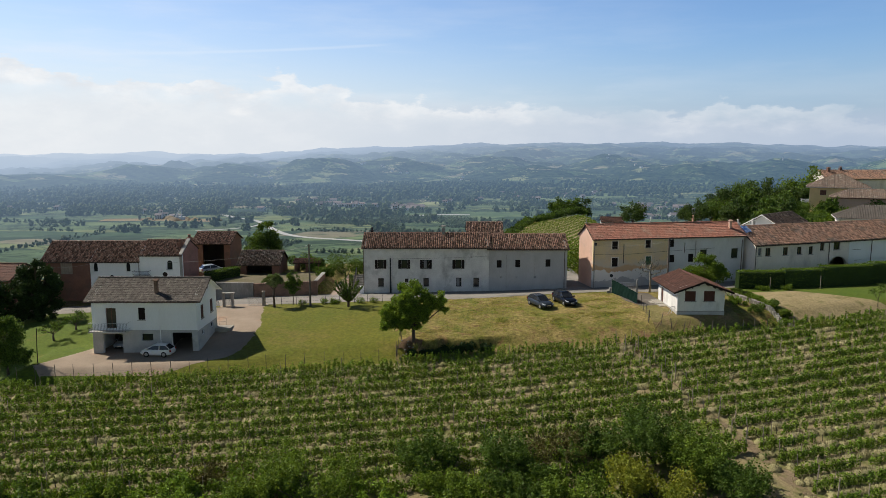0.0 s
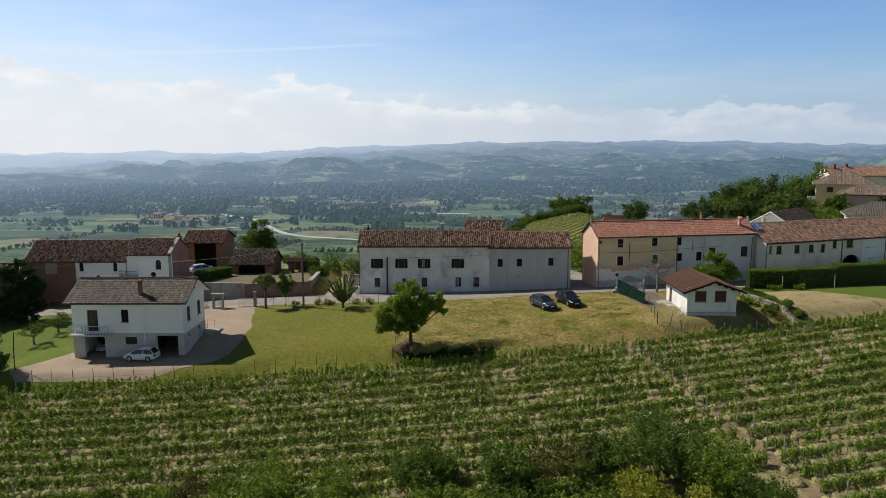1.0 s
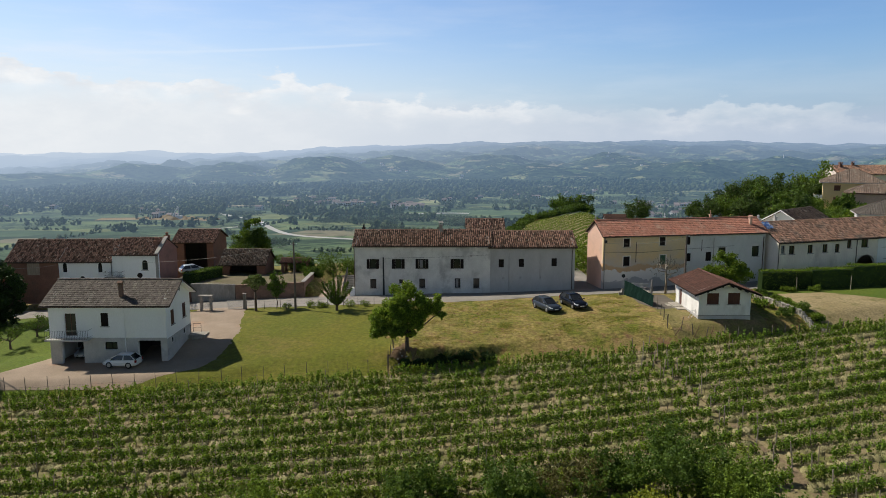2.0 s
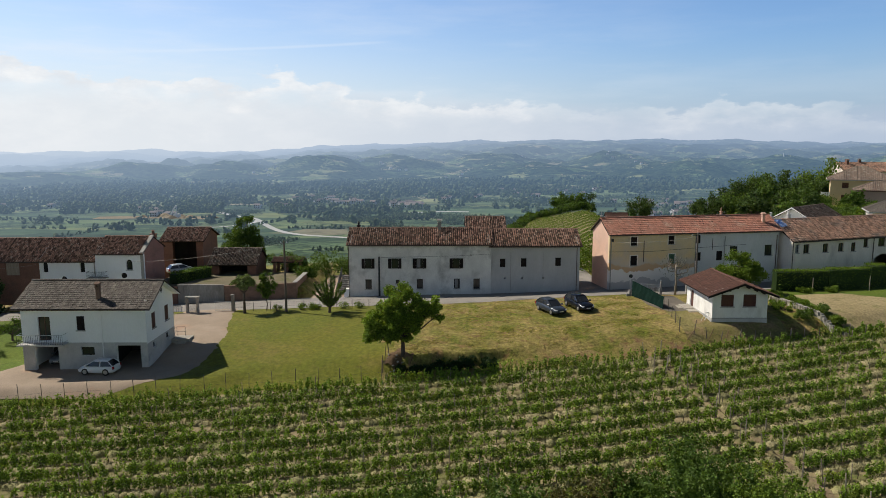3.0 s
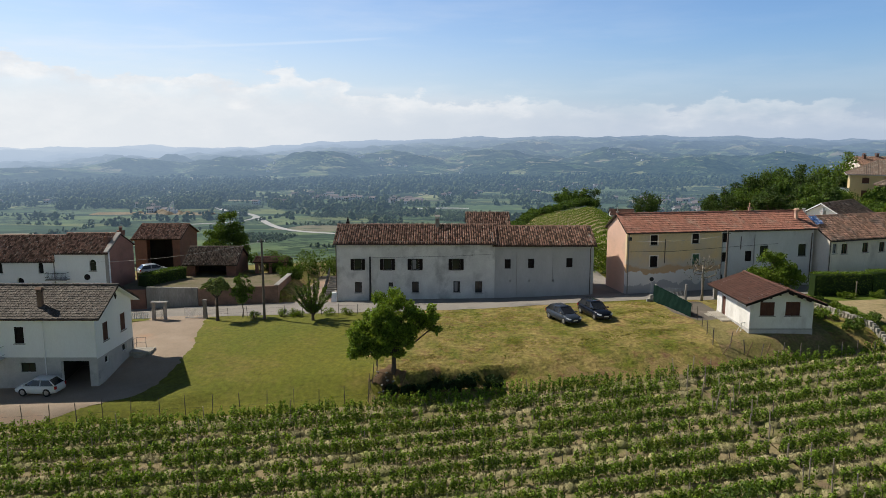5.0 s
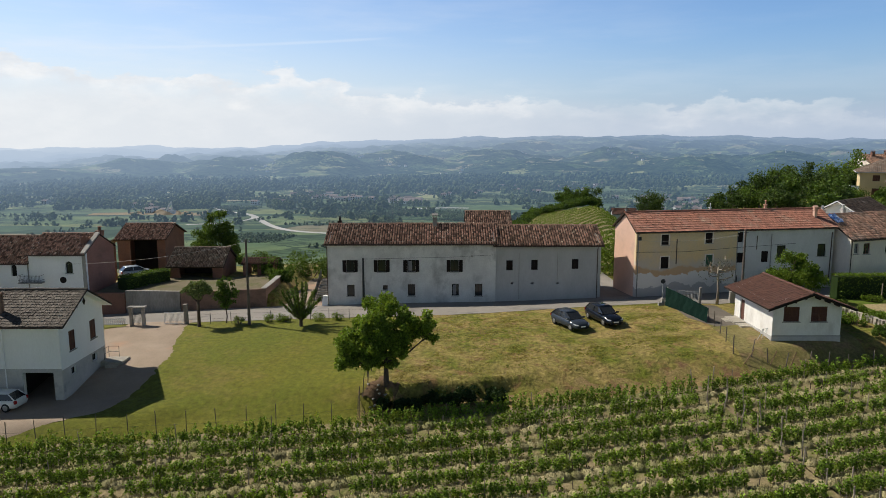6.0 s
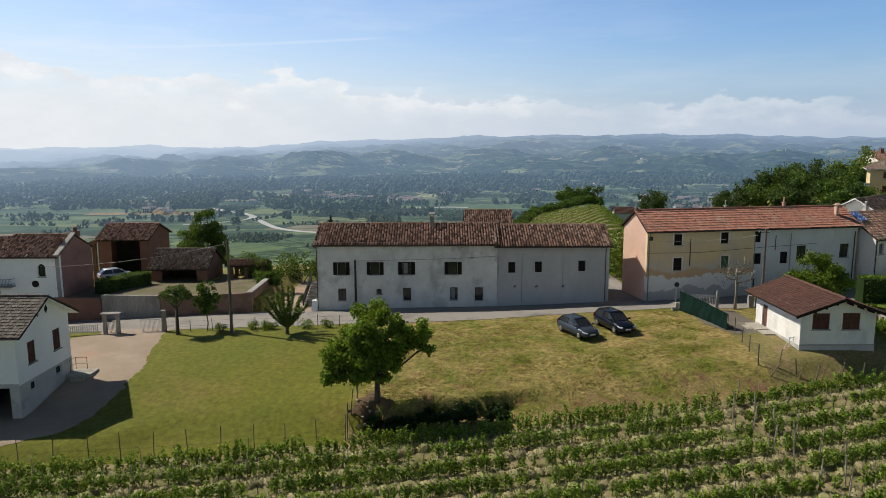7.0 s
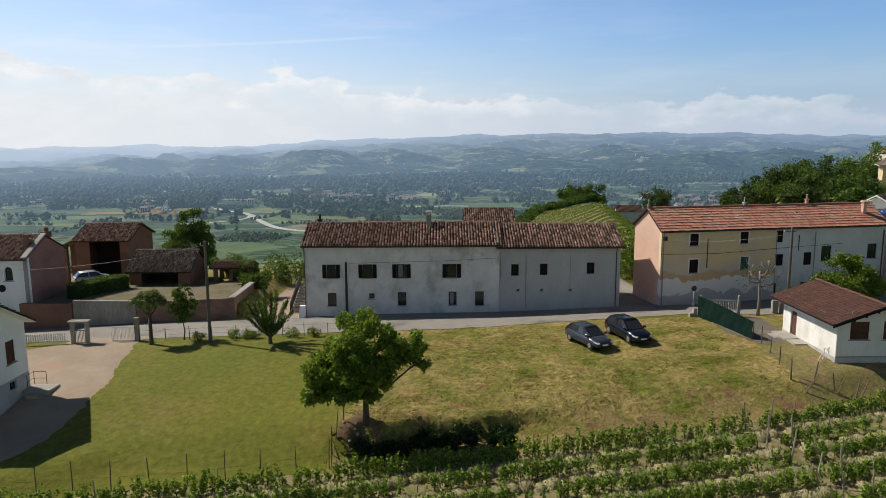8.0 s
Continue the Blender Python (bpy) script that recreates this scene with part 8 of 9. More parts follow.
for i, (x, y, h, s, n, mat, z) in enumerate(((86, 220, 9.5, 3.6, 5000, "leaf_mid", -2), (92, 224, 13.0, 4.6, 8000, "leaf_hill", -2), (98, 226, 15.5, 5.2, 10000, "leaf_mid", -2), (104, 222, 14.5, 5.0, 9000, "leaf_hill", -1.5),
                                          (110, 226, 13.5, 5.0, 8000, "leaf_hill", -1), (116, 228, 11.5, 4.6, 7000, "leaf_hill", 0), (124, 238, 16.5, 6.0, 9000, "leaf_oak", 0), (131, 236, 13.0, 5.0, 7000, "leaf_oak", 1),
                                          (79, 285, 11.5, 4.2, 7000, "leaf_hill", -10), (52, 312, 9.0, 4.0, 5000, "leaf_mid", -8), (58, 316, 11.0, 4.4, 6000, "leaf_mid", -9.5), (64, 314, 10.0, 4.0, 5000, "leaf_hill", -9.5),
                                          (76, 150, 4.6, 2.6, 4500, "leaf_oak", 2.6), (81, 156, 5.2, 3.0, 5000, "leaf_mid", 2.6), (79, 166, 6.5, 3.4, 5500, "leaf_mid", 2.0), (72, 160, 5.0, 3.0, 4500, "leaf_hill", 2.0), (87, 178, 8.0, 3.6, 6000, "leaf_hill", 1.5), (80, 186, 9.5, 4.2, 7500, "leaf_hill", 0.5), (92, 190, 9.5, 4.0, 7000, "leaf_mid", 1.5), (86, 200, 11.0, 4.4, 8000, "leaf_mid", 0.0), (97, 200, 8.5, 3.8, 6000, "leaf_hill", 2.0), (78, 212, 10.5, 4.2, 7000, "leaf_hill", -3.0),
                                          (104, 186, 5.5, 2.6, 4500, "leaf_mid", 4.0), (118, 187, 6.0, 2.8, 4500, "leaf_hill", 4.2), (88, 158, 4.4, 2.6, 4000, "leaf_oak", 3.0), (94, 164, 4.6, 2.6, 4000, "leaf_mid", 3.4), (100, 170, 4.4, 2.8, 4000, "leaf_oak", 3.6))):
    tree("hill_tree", "tall leafy tree on the hillside" if h > 8 else "low leafy garden tree on the hillside", x, y, h, s, h * 0.22, 0.2 + h * 0.01, int(n * 0.62), 0.5, mat, 300 + i, clump=s * 0.28, limbs=9, flat=0.65, z=z)
for i, (x, y, w, h) in enumerate(((92, 178, 6, 3.2), (98, 181, 6, 3.0), (104, 184, 6, 3.4), (110, 186.5, 5, 2.6), (116, 184, 6, 3.0), (122, 181, 6, 3.2), (96, 172, 6, 3.0), (103, 176, 6, 2.8), (110, 178, 6, 2.6), (100, 192, 5, 3.6), (104, 200, 5, 4.0), (118, 176, 6, 3.0))):
    shrub("slope_bush", "leafy bush on the slope below the villa", x, y, w, h, 2600, 0.3, ("leaf_mid", "leaf_oak", "leaf_hill")[i % 3], 600 + i, lump=9, group="slope bushes")
for i in range(26):
    f = i / 25
    x = 17 + 42 * f
    y = float(np.interp(x, (15, 29, 53, 80), (176, 238, 290, 300)))
    shrub("spur_bush", "dark bush behind the spur vineyard", x, y, 3.6, 1.1 + 2.2 * f, 800, 0.42, "leaf_mid" if i % 3 else "leaf_hill", 400 + i, lump=8, group="spur bushes")

# ---- vineyard on the spur beyond the houses ----
rv = np.random.default_rng(15)
sheet("spur_ground", np.arange(9.5, 78, 1.5), lambda x: 122.0, line_of((9.5, 140), (15, 167), (29, 228), (53, 274), (78, 282)), 0.32, M["spur_soil"], "pale dry ground of the spur vineyard", 40, "ground")
dirx, diry = math.sin(radians(22)), math.cos(radians(22))
for k in range(60):
    off = -48 + 2.05 * k
    s = np.arange(-40, 185, 0.05)
    px = 12 + off * diry + s * dirx
    py = 128 - off * dirx + s * diry
    lim = np.interp(px, (8, 15, 29, 53, 80), (125, 165, 226, 272, 280))
    ok = (py < lim) & (px > 9) & (px < 78) & (py > 124)
    if ok.sum() < 40:
        continue
    t = thing("vine_row", "far row of grapevines on the spur", "vine row", group="spur vine rows")
    px, py = px[ok], py[ok]
    n = len(px)
    P = np.stack([px + rv.normal(0, 0.07, n), py + rv.normal(0, 0.07, n), height(px, py) + rv.uniform(0.35, 0.95, n)], 1)
    part("foliage", leaf_cards(P, 0.24, rv, M["leaf_oak"], "foliage"), None, t, kind="stuff")


# ---- valley ----
_g = (1 + 5 ** 0.5) / 2
ICO_V = np.array([(-1, _g, 0), (1, _g, 0), (-1, -_g, 0), (1, -_g, 0), (0, -1, _g), (0, 1, _g), (0, -1, -_g), (0, 1, -_g), (_g, 0, -1), (_g, 0, 1), (-_g, 0, -1), (-_g, 0, 1)]) / math.sqrt(1 + _g * _g)
ICO_F = [(0, 11, 5), (0, 5, 1), (0, 1, 7), (0, 7, 10), (0, 10, 11), (1, 5, 9), (5, 11, 4), (11, 10, 2), (10, 7, 6), (7, 1, 8), (3, 9, 4), (3, 4, 2), (3, 2, 6), (3, 6, 8), (3, 8, 9), (4, 9, 5), (2, 4, 11), (6, 2, 10), (8, 6, 7), (9, 8, 1)]


def far_trees(name, label, C, tall, seed, mat, lumps=5, slim=1.0):
    """Distant trees: each a crown of uneven lumps of its own height and shape."""
    rng = np.random.default_rng(seed)
    n = len(C)
    h = tall * rng.uniform(0.55, 1.35, n)
    i = np.repeat(np.arange(n), lumps)
    m = n * lumps
    w = h * rng.uniform(0.22, 0.36, n) * slim
    z = height(C[:, 0], C[:, 1])
    up = np.tile(np.linspace(0.25, 0.82, lumps), n) + rng.normal(0, 0.06, m)
    c = np.stack([C[i, 0] + rng.normal(0, 0.55, m) * w[i], C[i, 1] + rng.normal(0, 0.55, m) * w[i], z[i] + h[i] * up], 1)
    r = w[i] * rng.uniform(0.55, 1.0, m) * (1.15 - 0.5 * up)
    V = c[:, None, :] + ICO_V[None] * r[:, None, None] * rng.uniform(0.72, 1.3, (m, 12, 1)) * np.array([1, 1, 1.1])
    return tagged(new(name, bulk_mesh(name, V, ICO_F, mat)), label, "trees", kind="stuff")


rf = np.random.default_rng(31)


def belt(n, y0, y1, spread_x=0.78, dens=0.0055, cut=0.02, seed=0.0):
    """Points of broken woodland, reaching nearer on one side of the valley."""
    out = []
    while len(out) < n:
        y = rf.uniform(y0, y1)
        f = rf.uniform(-spread_x, spread_x)
        x = f * y
        if y > np.interp(f, (-0.75, -0.1, 0.1, 0.35, 0.75), (1120, 1230, 1380, 1540, 1580)) + 240 * noise.noise(Vector((x * 0.006, y * 0.004, 11.0))) and noise.noise(Vector((x * dens, y * dens * 2.2, seed))) + 0.5 * noise.noise(Vector((x * 0.016, y * 0.03, seed + 3))) > cut:
            out.append((x, y))
    return np.array(out)


def groves(n, y0, y1, seed):
    """Points of small groves and tree lines."""
    r = np.random.default_rng(seed)
    out = []
    for _ in range(n):
        y = r.uniform(y0, y1)
        x = r.uniform(-0.75, 0.6) * y
        a, ln = radians(12 + r.normal(0, 8)), r.uniform(5, 38)
        for _ in range(int(r.integers(2, 5) + ln * 0.35)):
            s, w = r.uniform(-1, 1) * ln, r.normal(0, 4)
            out.append((x + math.cos(a) * s + math.sin(a) * w, y - math.sin(a) * s + math.cos(a) * w))
    return np.array(out)


def haze_share(t, geo):
    """How much haze is painted in and its tone, growing with the distance from the village, more so towards the sun."""
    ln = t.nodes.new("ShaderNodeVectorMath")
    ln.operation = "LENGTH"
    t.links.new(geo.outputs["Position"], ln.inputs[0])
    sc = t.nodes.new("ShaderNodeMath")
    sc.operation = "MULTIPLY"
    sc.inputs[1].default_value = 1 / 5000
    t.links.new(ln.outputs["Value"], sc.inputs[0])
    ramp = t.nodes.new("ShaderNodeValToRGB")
    for k, (d, q) in enumerate(HAZE):
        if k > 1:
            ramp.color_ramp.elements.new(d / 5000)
    for e, (d, q) in zip(ramp.color_ramp.elements, HAZE):
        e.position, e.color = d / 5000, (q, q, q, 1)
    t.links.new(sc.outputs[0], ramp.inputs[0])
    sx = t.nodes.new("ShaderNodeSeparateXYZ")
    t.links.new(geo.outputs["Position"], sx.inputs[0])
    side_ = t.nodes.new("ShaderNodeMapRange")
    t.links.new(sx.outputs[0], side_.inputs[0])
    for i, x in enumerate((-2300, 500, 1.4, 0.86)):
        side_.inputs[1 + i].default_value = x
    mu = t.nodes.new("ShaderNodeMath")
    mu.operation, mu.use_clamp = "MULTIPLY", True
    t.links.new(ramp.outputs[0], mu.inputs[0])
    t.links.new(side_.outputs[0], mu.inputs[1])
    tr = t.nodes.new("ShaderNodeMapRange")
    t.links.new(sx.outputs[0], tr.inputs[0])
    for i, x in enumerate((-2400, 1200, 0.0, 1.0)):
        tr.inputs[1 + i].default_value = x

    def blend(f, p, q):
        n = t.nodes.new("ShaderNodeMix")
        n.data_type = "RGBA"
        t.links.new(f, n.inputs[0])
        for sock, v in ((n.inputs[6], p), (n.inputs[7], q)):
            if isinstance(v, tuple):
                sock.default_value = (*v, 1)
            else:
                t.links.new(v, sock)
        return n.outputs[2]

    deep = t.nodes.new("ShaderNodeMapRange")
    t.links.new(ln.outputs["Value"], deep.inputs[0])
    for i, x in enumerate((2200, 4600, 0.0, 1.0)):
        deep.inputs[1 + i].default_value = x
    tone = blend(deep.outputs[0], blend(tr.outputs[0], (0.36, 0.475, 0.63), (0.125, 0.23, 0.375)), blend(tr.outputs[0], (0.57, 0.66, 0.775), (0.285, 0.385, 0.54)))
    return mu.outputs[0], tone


# painted haze: distance in metres, share of emission there
HAZE = ((650, 0.04), (1000, 0.21), (1400, 0.38), (2000, 0.52), (2800, 0.63), (3600, 0.76), (4600, 0.99))


def paint_haze(m):
    """Paints haze into a material of the distant backdrop by mixing in bluish emission."""
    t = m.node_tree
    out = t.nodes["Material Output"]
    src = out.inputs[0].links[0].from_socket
    share, tone = haze_share(t, t.nodes.new("ShaderNodeNewGeometry"))
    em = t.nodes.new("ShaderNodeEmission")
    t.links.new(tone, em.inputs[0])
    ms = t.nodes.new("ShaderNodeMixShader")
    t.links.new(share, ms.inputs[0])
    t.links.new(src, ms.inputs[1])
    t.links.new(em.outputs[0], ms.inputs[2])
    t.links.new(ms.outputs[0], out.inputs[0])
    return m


# fields, houses, roads and trees of the valley glow with painted haze
paint_haze(M["fields"])
paint_haze(M["far_wall"])
paint_haze(M["far_roof"])
paint_haze(M["far_road"])
M["far_wood_hazy"] = paint_haze(material("far_wood_hazy", (0.10, 0.135, 0.055), (0.06, 0.09, 0.042), 0.012, 0.35, 0.95, 0.5, 0.35, island=0.35, dist=1.5))
M["backdrop_wood"] = paint_haze(material("backdrop_wood", (0.085, 0.115, 0.05), (0.05, 0.078, 0.04), 0.006, 0.3, 0.95, 0.5, 0.4, island=0.35, dist=1.5))
far_trees("backdrop_woods", "broken hazy woodland across the valley", belt(8600, 1060, 2000, cut=-0.06, seed=4.0), 9.0, 32, M["backdrop_wood"], 2, 1.7)
far_trees("valley_trees", "groves and tree lines scattered in the valley", groves(150, 820, 1480, 133), 8.5, 33, M["far_wood_hazy"], 5)
far_trees("valley_trees", "groves and tree lines scattered in the valley", groves(12, 560, 850, 134), 6, 34, M["far_wood_hazy"], 6)
# a dense band of trees along the river, on one side of the valley
river = []
while len(river) < 900:
    y = rf.uniform(985, 1175)
    x = rf.uniform(-0.72, -0.06) * y
    if noise.noise(Vector((x * 0.009, y * 0.02, 8.0))) > 0.08 and not (-500 < x < -280 and y < 1010) and abs(x + 246 - (927 - y) * 0.35) > 30:
        river.append((x, y))
far_trees("river_trees", "dense band of trees along the valley river", np.array(river), 9.5, 38, M["far_wood_hazy"], 4)
# hedgerows along field edges
hr = []
for k in range(46):
    y = rf.uniform(620, 1320)
    x = rf.uniform(-0.75, 0.75) * y
    ln, a = rf.uniform(40, 190), radians(12 + rf.normal(0, 4) + (90 if rf.uniform() < 0.15 else 0))
    for s in np.arange(0, ln, 4.5):
        hr.append((x + math.cos(a) * s + rf.normal(0, 1), y - math.sin(a) * s + rf.normal(0, 1)))
far_trees("hedgerow", "long hedgerows and orchard lines between the fields", np.array(hr), 4.2, 35, M["far_wood_hazy"], 3, 1.6)
# orchards in straight rows
ro = np.random.default_rng(71)
for x, y, w, rows in ((-115, 900, 110, 9), (-20, 935, 120, 8), (-190, 690, 60, 8), (40, 860, 90, 7), (230, 1150, 150, 9), (120, 1230, 160, 8), (330, 1330, 180, 10), (-330, 1010, 120, 6)):
    C = np.array([(x + s * math.cos(0.2) + r * 7.5 * math.sin(0.2), y - s * math.sin(0.2) + r * 7.5 * math.cos(0.2)) for r in range(rows) for s in np.arange(-w / 2, w / 2, 2.6)])
    far_trees("orchard", "orchard planted in straight rows in the valley", C + ro.normal(0, 0.25, C.shape), 2.6, int(ro.integers(1, 999)), M["far_wood_hazy"], 2, 1.8)
# trees close below the village
far_trees("slope_trees", "clump of trees on the slope below the village", np.array([(-190 + rf.normal(0, 9), 430 + rf.normal(0, 8)) for _ in range(9)] + [(-262 + rf.normal(0, 9), 520 + rf.normal(0, 8)) for _ in range(8)] + [(-92 + rf.normal(0, 6), 268 + rf.normal(0, 5)) for _ in range(3)]), 9, 36, M["far_wood_hazy"], 12)


def ribbon(name, label, pts, w, mat, lift=0.5, category="road"):
    pts = [Vector((x, y)) for x, y in pts]
    # smooth the line through its corners
    for _ in range(3):
        pts = [pts[0]] + [q for a, c in zip(pts[:-1], pts[1:]) for q in (a.lerp(c, 0.25), a.lerp(c, 0.75))] + [pts[-1]]
    b = Build()
    for i, p in enumerate(pts):
        d = (pts[min(i + 1, len(pts) - 1)] - pts[max(i - 1, 0)]).normalized()
        for s in (-1, 1):
            q = p + Vector((-d.y, d.x)) * s * w / 2
            b.v.append((q.x, q.y, H(q.x, q.y) + lift))
    b.f = [(2 * i, 2 * i + 1, 2 * i + 3, 2 * i + 2) for i in range(len(pts) - 1)]
    single(name, b, mat, label, category, kind="structure", fix=False)


ribbon("valley_road", "pale road winding through the valley fields", [(30, 690), (-74, 728), (-114, 749), (-151, 764), (-181, 790), (-212, 847), (-246, 927), (-271, 958), (-296, 973), (-338, 1042), (-390, 1081), (-520, 1130)], 8.0, M["far_road"])
ribbon("valley_track", "pale farm track in the valley", [(-246, 927), (-236, 880), (-262, 845), (-300, 830)], 5.0, M["far_road"])
ribbon("valley_track", "pale farm track in the valley", [(-60, 1010), (0, 1040), (40, 1035)], 12.0, M["far_road"])
M["pit"] = material("pit", (0.27, 0.235, 0.18), (0.21, 0.18, 0.14), 0.05, 0.8, 0.95, 0.3, 0.25, dist=0.5)
ribbon("quarry_floor", "bare brown ground of a gravel pit", [(-470, 945), (-380, 955), (-310, 940)], 30.0, M["pit"], 0.4, "ground")
rq = np.random.default_rng(91)
for k in range(9):
    x, y, r = rq.uniform(-420, -290), rq.uniform(938, 965), rq.uniform(5, 11)
    hb = Build()
    ring = [(x + r * (1 + rq.normal(0, 0.1)) * math.cos(a), y + r * (1 + rq.normal(0, 0.1)) * math.sin(a), H(x, y)) for a in np.arange(0, 6.28, 0.5)]
    mid_ = [(x + (p[0] - x) * 0.45, y + (p[1] - y) * 0.45, H(x, y) + r * 0.38) for p in ring]
    n = len(ring)
    hb.add(ring + mid_ + [(x, y, H(x, y) + r * 0.52)], [(i, (i + 1) % n, n + (i + 1) % n, n + i) for i in range(n)] + [(n + i, n + (i + 1) % n, 2 * n) for i in range(n)])
    single("gravel_mound", hb, M["pit"], "heap of pale gravel in the pit", "heap", group="heaps in the pit", smooth=True)
b = Build()
zq = H(-355, 950)
b.tube([(-372, 950, zq + 1), (-362, 950, zq + 17)], [1.1, 1.1], 6)
b.tube([(-362, 950, zq), (-362, 950, zq + 17)], [0.6, 0.6], 6)
b.box(-366, -358, 946, 954, zq, zq + 5)
single("gravel_conveyor", b, M["far_wall"], "slanted grey conveyor of the gravel pit", "conveyor")
CLUSTERS = ((-228, 1240, 26, 20, 5), (-167, 1180, 26, 20, 8), (-108, 1150, 24, 20, 9), (-60, 1160, 20, 20, 5), (430, 1120, 60, 65, 44), (340, 1010, 30, 25, 8), (205, 1508, 55, 30, 12), (272, 1610, 50, 30, 8),
            (48, 1266, 20, 15, 4), (-440, 1042, 16, 16, 3), (-273, 1091, 14, 10, 3), (-690, 1080, 70, 50, 7), (150, 1385, 30, 20, 6), (-370, 965, 25, 10, 3))
def valley_house(x, y, z, kind, yaw, first={}):
    L, D, hh, ri = ((11, 8, 5.2, 1.8), (19, 10, 4.4, 1.6), (9, 8, 6.0, 2.0))[kind]
    if kind not in first:
        lab = ("pale farmhouse with a brown roof in the valley", "long low farm hall in the valley", "tall pale house in the valley")[kind]
        t = thing("valley_house", lab, "house", pose(x, y, z, 0, 0, yaw), group="valley houses")
        b = Build()
        b.box(-L / 2, L / 2, -D / 2, D / 2, -1, hh)
        for s in (-1, 1):
            b.prism([(-D / 2, hh), (D / 2, hh), (0, hh + ri)], s * L / 2 - 0.15, s * L / 2 + 0.0, lambda u, d, zz: (d, u, zz))
        part("wall", b, M["far_wall"], t)
        r = Build()
        for s in (-1, 1):
            r.add([(-L / 2 - 0.6, s * (D / 2 + 0.8), hh - 0.35), (L / 2 + 0.6, s * (D / 2 + 0.8), hh - 0.35), (L / 2 + 0.6, 0, hh + ri), (-L / 2 - 0.6, 0, hh + ri),
                   (-L / 2 - 0.6, s * (D / 2 + 0.8), hh - 0.1), (L / 2 + 0.6, s * (D / 2 + 0.8), hh - 0.1), (L / 2 + 0.6, 0, hh + ri + 0.25), (-L / 2 - 0.6, 0, hh + ri + 0.25)],
                  [(0, 1, 2, 3), (4, 5, 6, 7), (0, 1, 5, 4), (1, 2, 6, 5), (3, 0, 4, 7)])
        part("roof", r, M["far_roof"], t)
        for i in range(3 if kind != 1 else 5):
            for fl in range(2 if kind != 1 else 1):
                w = Build()
                xx = -L / 2 + L * (i + 0.5) / (3 if kind != 1 else 5)
                w.box(xx - 0.7, xx + 0.7, -D / 2 - 0.05, -D / 2 + 0.1, 1.0 + fl * 2.9, 2.6 + fl * 2.9)
                part("window", w, M["glass"], t)
        first[kind] = t
        return t
    return copy_thing(first[kind], pose(x, y, z, 0, 0, yaw))


rh = np.random.default_rng(55)
spots = []
for cx_, cy_, sx_, sy_, n in CLUSTERS:
    for _ in range(n):
        spots.append((cx_ + rh.normal(0, sx_), cy_ + rh.normal(0, sy_)))
far_trees("village_trees", "trees between the houses of the valley hamlets", np.array([(x + rh.normal(0, 14), y - abs(rh.normal(0, 9)) - 4) for x, y in spots for _ in range(2)]), 6.5, 37, M["far_wood_hazy"], 4)
for i, (x, y) in enumerate(spots):
    valley_house(x, y, H(x, y), int(rh.choice([0, 0, 1, 2])), rh.uniform(-25, 40))


# ---- hills on the far side ----
# spurs in front of the skyline: bearing, distance, half width, half depth, height over the valley
SPURS = ((-10, 2450, 4.2, 330, 66), (-4, 2650, 5.0, 350, 56), (4, 2900, 4.0, 350, 62), (9, 2350, 5.0, 260, 34), (14, 2900, 4.0, 350, 60), (20, 2450, 3.6, 280, 44), (26, 2700, 3.2, 330, 66), (34, 2650, 4.0, 350, 62), (-17, 2500, 4.0, 300, 44), (-23, 2600, 5.0, 320, 40), (-31, 2300, 6.0, 300, 30), (44, 2600, 6, 350, 55), (-42, 2500, 7, 350, 40))


def hill_height(x, y):
    d, a = math.hypot(x, y), math.degrees(math.atan2(x, y))
    s = max(0.0, (d - 1780) / (4700 - 1780))
    sky_z = float(np.interp(a, (-62, -33, -18, -11.5, -10, -7, -2, 0, 7, 14, 22, 33, 62), (-25, -8, 6, 8, 32, 30, 52, 56, 78, 60, 66, 46, 30)))
    p = Vector((x * 0.0011, y * 0.0011, 2.0))
    n = noise.fractal(p, 0.9, 2.1, 6)
    n2 = noise.fractal(p * 4.3, 0.9, 2.1, 4)
    n4 = noise.fractal(p * 13.0 + Vector((9, 1, 4)), 0.9, 2.1, 3)
    n3 = abs(noise.fractal(p * 2.2 + Vector((5, 3, 1)), 0.9, 2.1, 5))
    sp = 0.0
    for ca, cd, wa, wd, hh in SPURS:
        q = ((a - ca) / wa) ** 2 + ((d - cd) / wd) ** 2
        if q < 9:
            sp = max(sp, hh * math.exp(-q * 0.9) * (1 + 0.25 * n2))
    z = (sky_z + 77) * s ** 1.5 + (24 * n + 30 * n2 + 38 * (0.3 - n3) + 7 * n4) * min(1, s * 4.0) * (1 - 0.6 * s ** 2)
    return max(-77 + max(z, sp + 0.3 * z), height(x, y) + 0.8 if d < 1880 else -80)


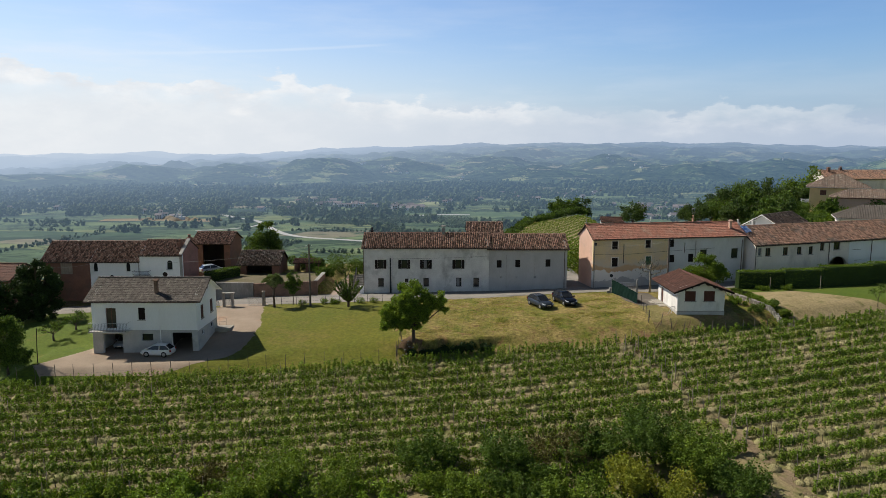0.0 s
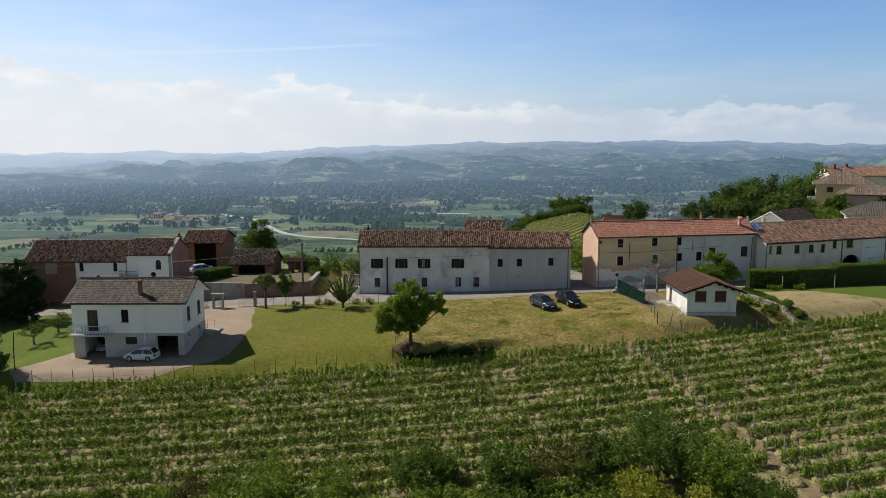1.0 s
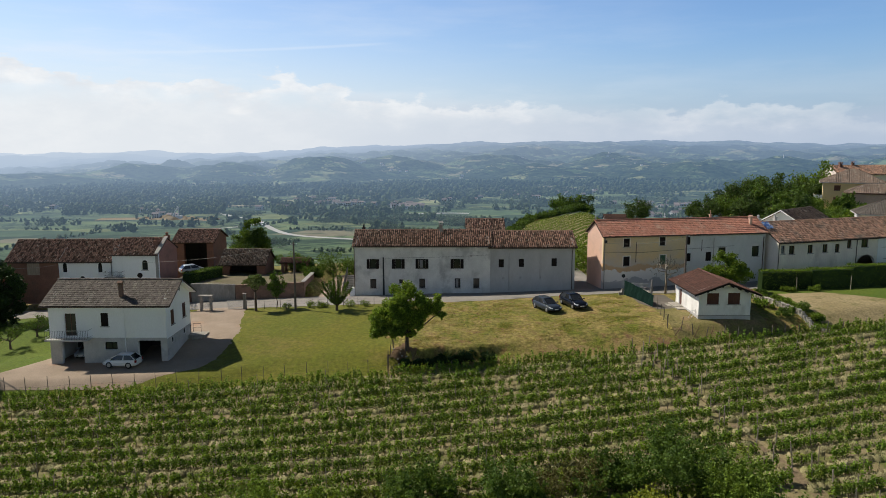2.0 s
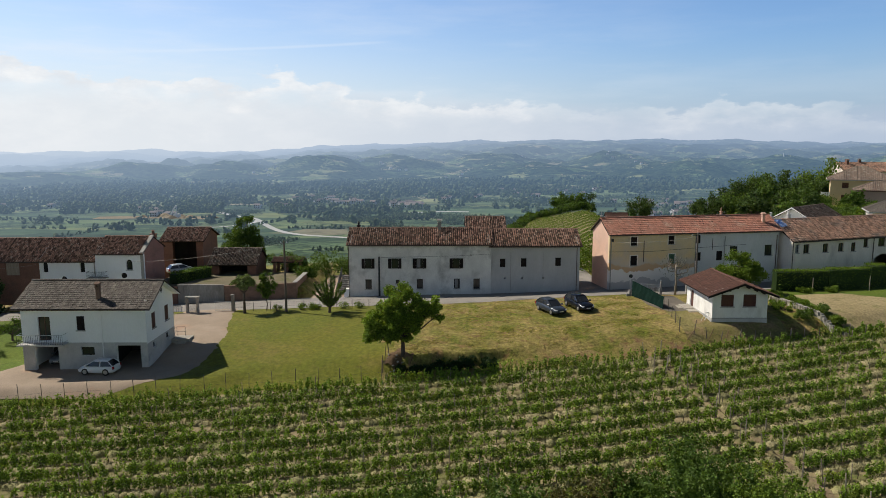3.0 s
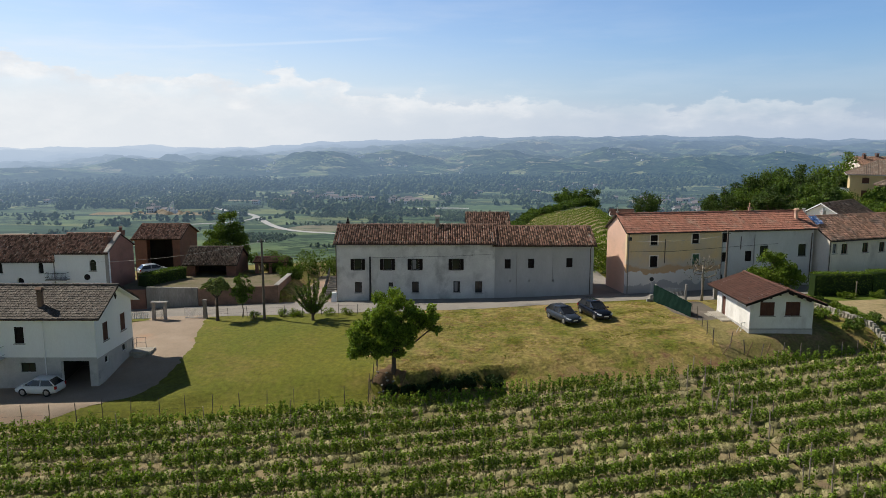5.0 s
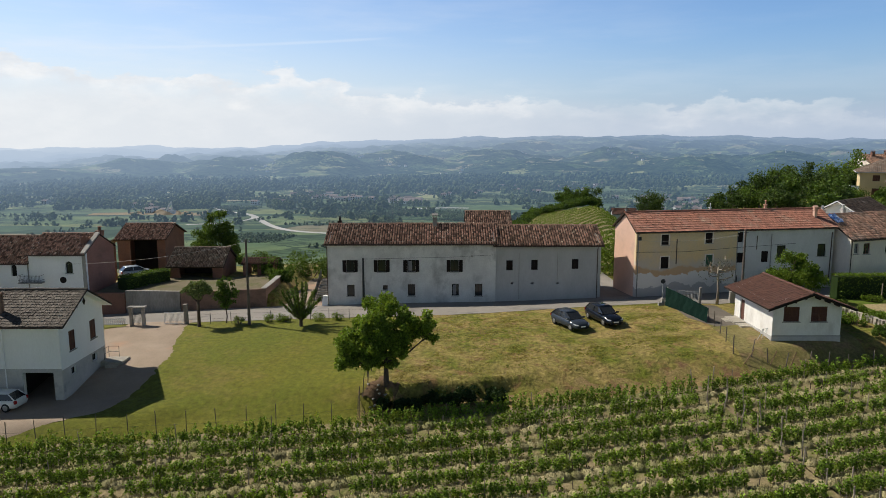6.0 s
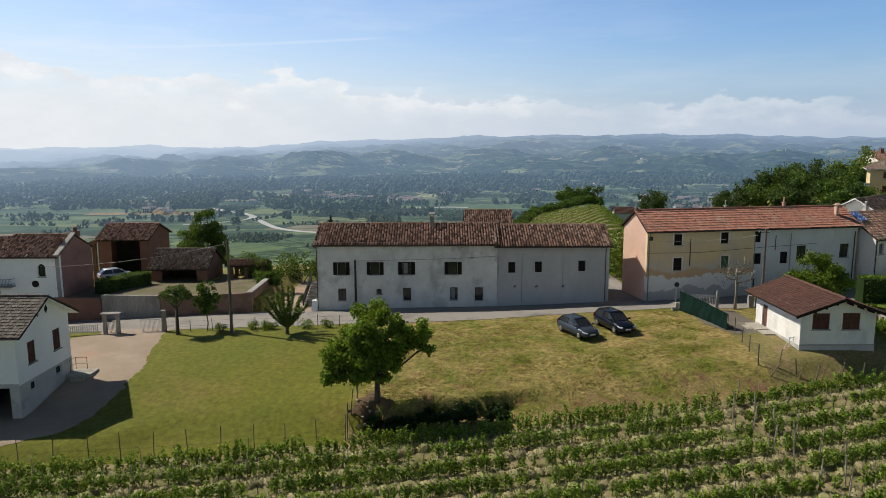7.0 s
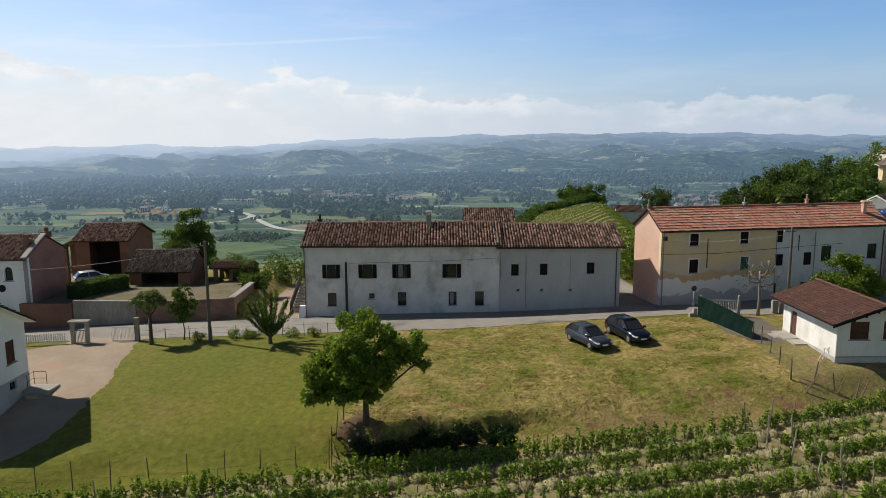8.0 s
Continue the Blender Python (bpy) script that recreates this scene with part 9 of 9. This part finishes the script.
def hill_material():
    """Woods, fields and vineyards on hills, with the haze of distance painted in as emission."""
    tones = ((0.20, 0.26, 0.12), (0.14, 0.19, 0.09), (0.30, 0.32, 0.16), (0.19, 0.22, 0.11), (0.34, 0.31, 0.20), (0.10, 0.15, 0.07))
    m = fields_material("backdrop_hills", tones, 80, 60, 25)
    t = m.node_tree
    bsdf = t.nodes["Principled BSDF"]
    src = bsdf.inputs["Base Color"].links[0].from_socket
    geo = t.nodes.new("ShaderNodeNewGeometry")

    def nz(scale, detail, rough):
        n = t.nodes.new("ShaderNodeTexNoise")
        n.inputs["Scale"].default_value, n.inputs["Detail"].default_value, n.inputs["Roughness"].default_value = scale, detail, rough
        t.links.new(geo.outputs["Position"], n.inputs[0])
        return n.outputs[0]

    def rng_(v, a, b, lo, hi):
        r = t.nodes.new("ShaderNodeMapRange")
        t.links.new(v, r.inputs[0])
        for i, q in enumerate((a, b, lo, hi)):
            r.inputs[1 + i].default_value = q
        return r.outputs[0]

    def mix(f, a, b):
        n = t.nodes.new("ShaderNodeMix")
        n.data_type = "RGBA"
        for sock, v in ((n.inputs[0], f), (n.inputs[6], a), (n.inputs[7], b)):
            if isinstance(v, tuple):
                sock.default_value = (*v, 1)
            else:
                t.links.new(v, sock)
        return n.outputs[2]

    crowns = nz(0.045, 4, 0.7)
    # hollows between crowns are near-black in the colour, as their shade
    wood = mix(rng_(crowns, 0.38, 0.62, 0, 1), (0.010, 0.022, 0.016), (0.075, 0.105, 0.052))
    ad = t.nodes.new("ShaderNodeMath")
    t.links.new(nz(0.008, 8, 0.66), ad.inputs[0])
    ln = t.nodes.new("ShaderNodeVectorMath")
    ln.operation = "LENGTH"
    t.links.new(geo.outputs["Position"], ln.inputs[0])
    t.links.new(rng_(ln.outputs[1], 1250, 2000, 0.09, 0.0), ad.inputs[1])
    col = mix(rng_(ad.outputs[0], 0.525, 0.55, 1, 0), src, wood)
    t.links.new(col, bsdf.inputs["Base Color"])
    bp = t.nodes.new("ShaderNodeBump")
    bp.inputs["Strength"].default_value, bp.inputs["Distance"].default_value = 0.7, 9.0
    t.links.new(crowns, bp.inputs["Height"])
    t.links.new(bp.outputs[0], bsdf.inputs["Normal"])
    return paint_haze(m)


A_ = np.concatenate([np.linspace(-62, -37, 40), np.linspace(-36.8, 36.8, 420), np.linspace(37, 62, 40)])
D_ = 1180 * (4700 / 1180) ** np.linspace(0, 1, 150)
b = Build()
for d in D_:
    for a in A_:
        x, y = d * math.sin(radians(a)), d * math.cos(radians(a))
        b.v.append((x, y, hill_height(x, y)))
m_ = len(A_)
b.f = [(i * m_ + j, i * m_ + j + 1, (i + 1) * m_ + j + 1, (i + 1) * m_ + j) for i in range(len(D_) - 1) for j in range(m_ - 1)]
single("backdrop_hills", b, hill_material(), "hazy blue-green hills with woods and fields", "hills", kind="structure", smooth=True, fix=False)
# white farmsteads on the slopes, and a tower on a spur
# pale walls and roofs, with painted haze glowing over them
M["hill_wall"] = paint_haze(material("hill_wall", (0.75, 0.73, 0.70), (0.62, 0.60, 0.57), 0.02, 1.0, 0.9, 0.0, 0.1, objrand=0.3))
M["hill_roof"] = paint_haze(material("hill_roof", (0.26, 0.19, 0.16), (0.2, 0.16, 0.14), 0.02, 1.0, 0.9, 0.0, 0.1, objrand=0.3))
first = None
for i in range(54):
    if i % 4 == 0:
        a0, d0 = rh.uniform(-16, 32), rh.uniform(2100, 3300)
    a, d = radians(a0 + rh.normal(0, 0.7)), d0 + rh.normal(0, 60)
    x, y = d * math.sin(a), d * math.cos(a)
    m4 = pose(x, y, hill_height(x, y), 0, 0, rh.uniform(-30, 30))
    if first:
        copy_thing(first, m4)
        continue
    first = thing("hill_house", "small pale farmstead on the far hills", "house", m4, group="hill houses")
    b = Build()
    b.box(-4, 4, -3, 3, -4, 4.5)
    part("wall", b, M["hill_wall"], first)
    b = Build()
    b.prism([(-3.5, 4.4), (3.5, 4.4), (0, 6.0)], -4.4, 4.4, lambda u, d, zz: (d, u, zz))
    part("roof", b, M["hill_roof"], first)
x, y = 2700 * math.sin(radians(26.1)), 2700 * math.cos(radians(26.1))
b = Build()
z = hill_height(x, y)
b.box(x - 1.7, x + 1.7, y - 1.7, y + 1.7, z - 5, z + 10)
b.box(x - 2.1, x + 2.1, y - 2.1, y + 2.1, z + 10, z + 11.5)
single("hill_tower", b, M["hill_wall"], "distant grey stone tower on a wooded hilltop", "tower")
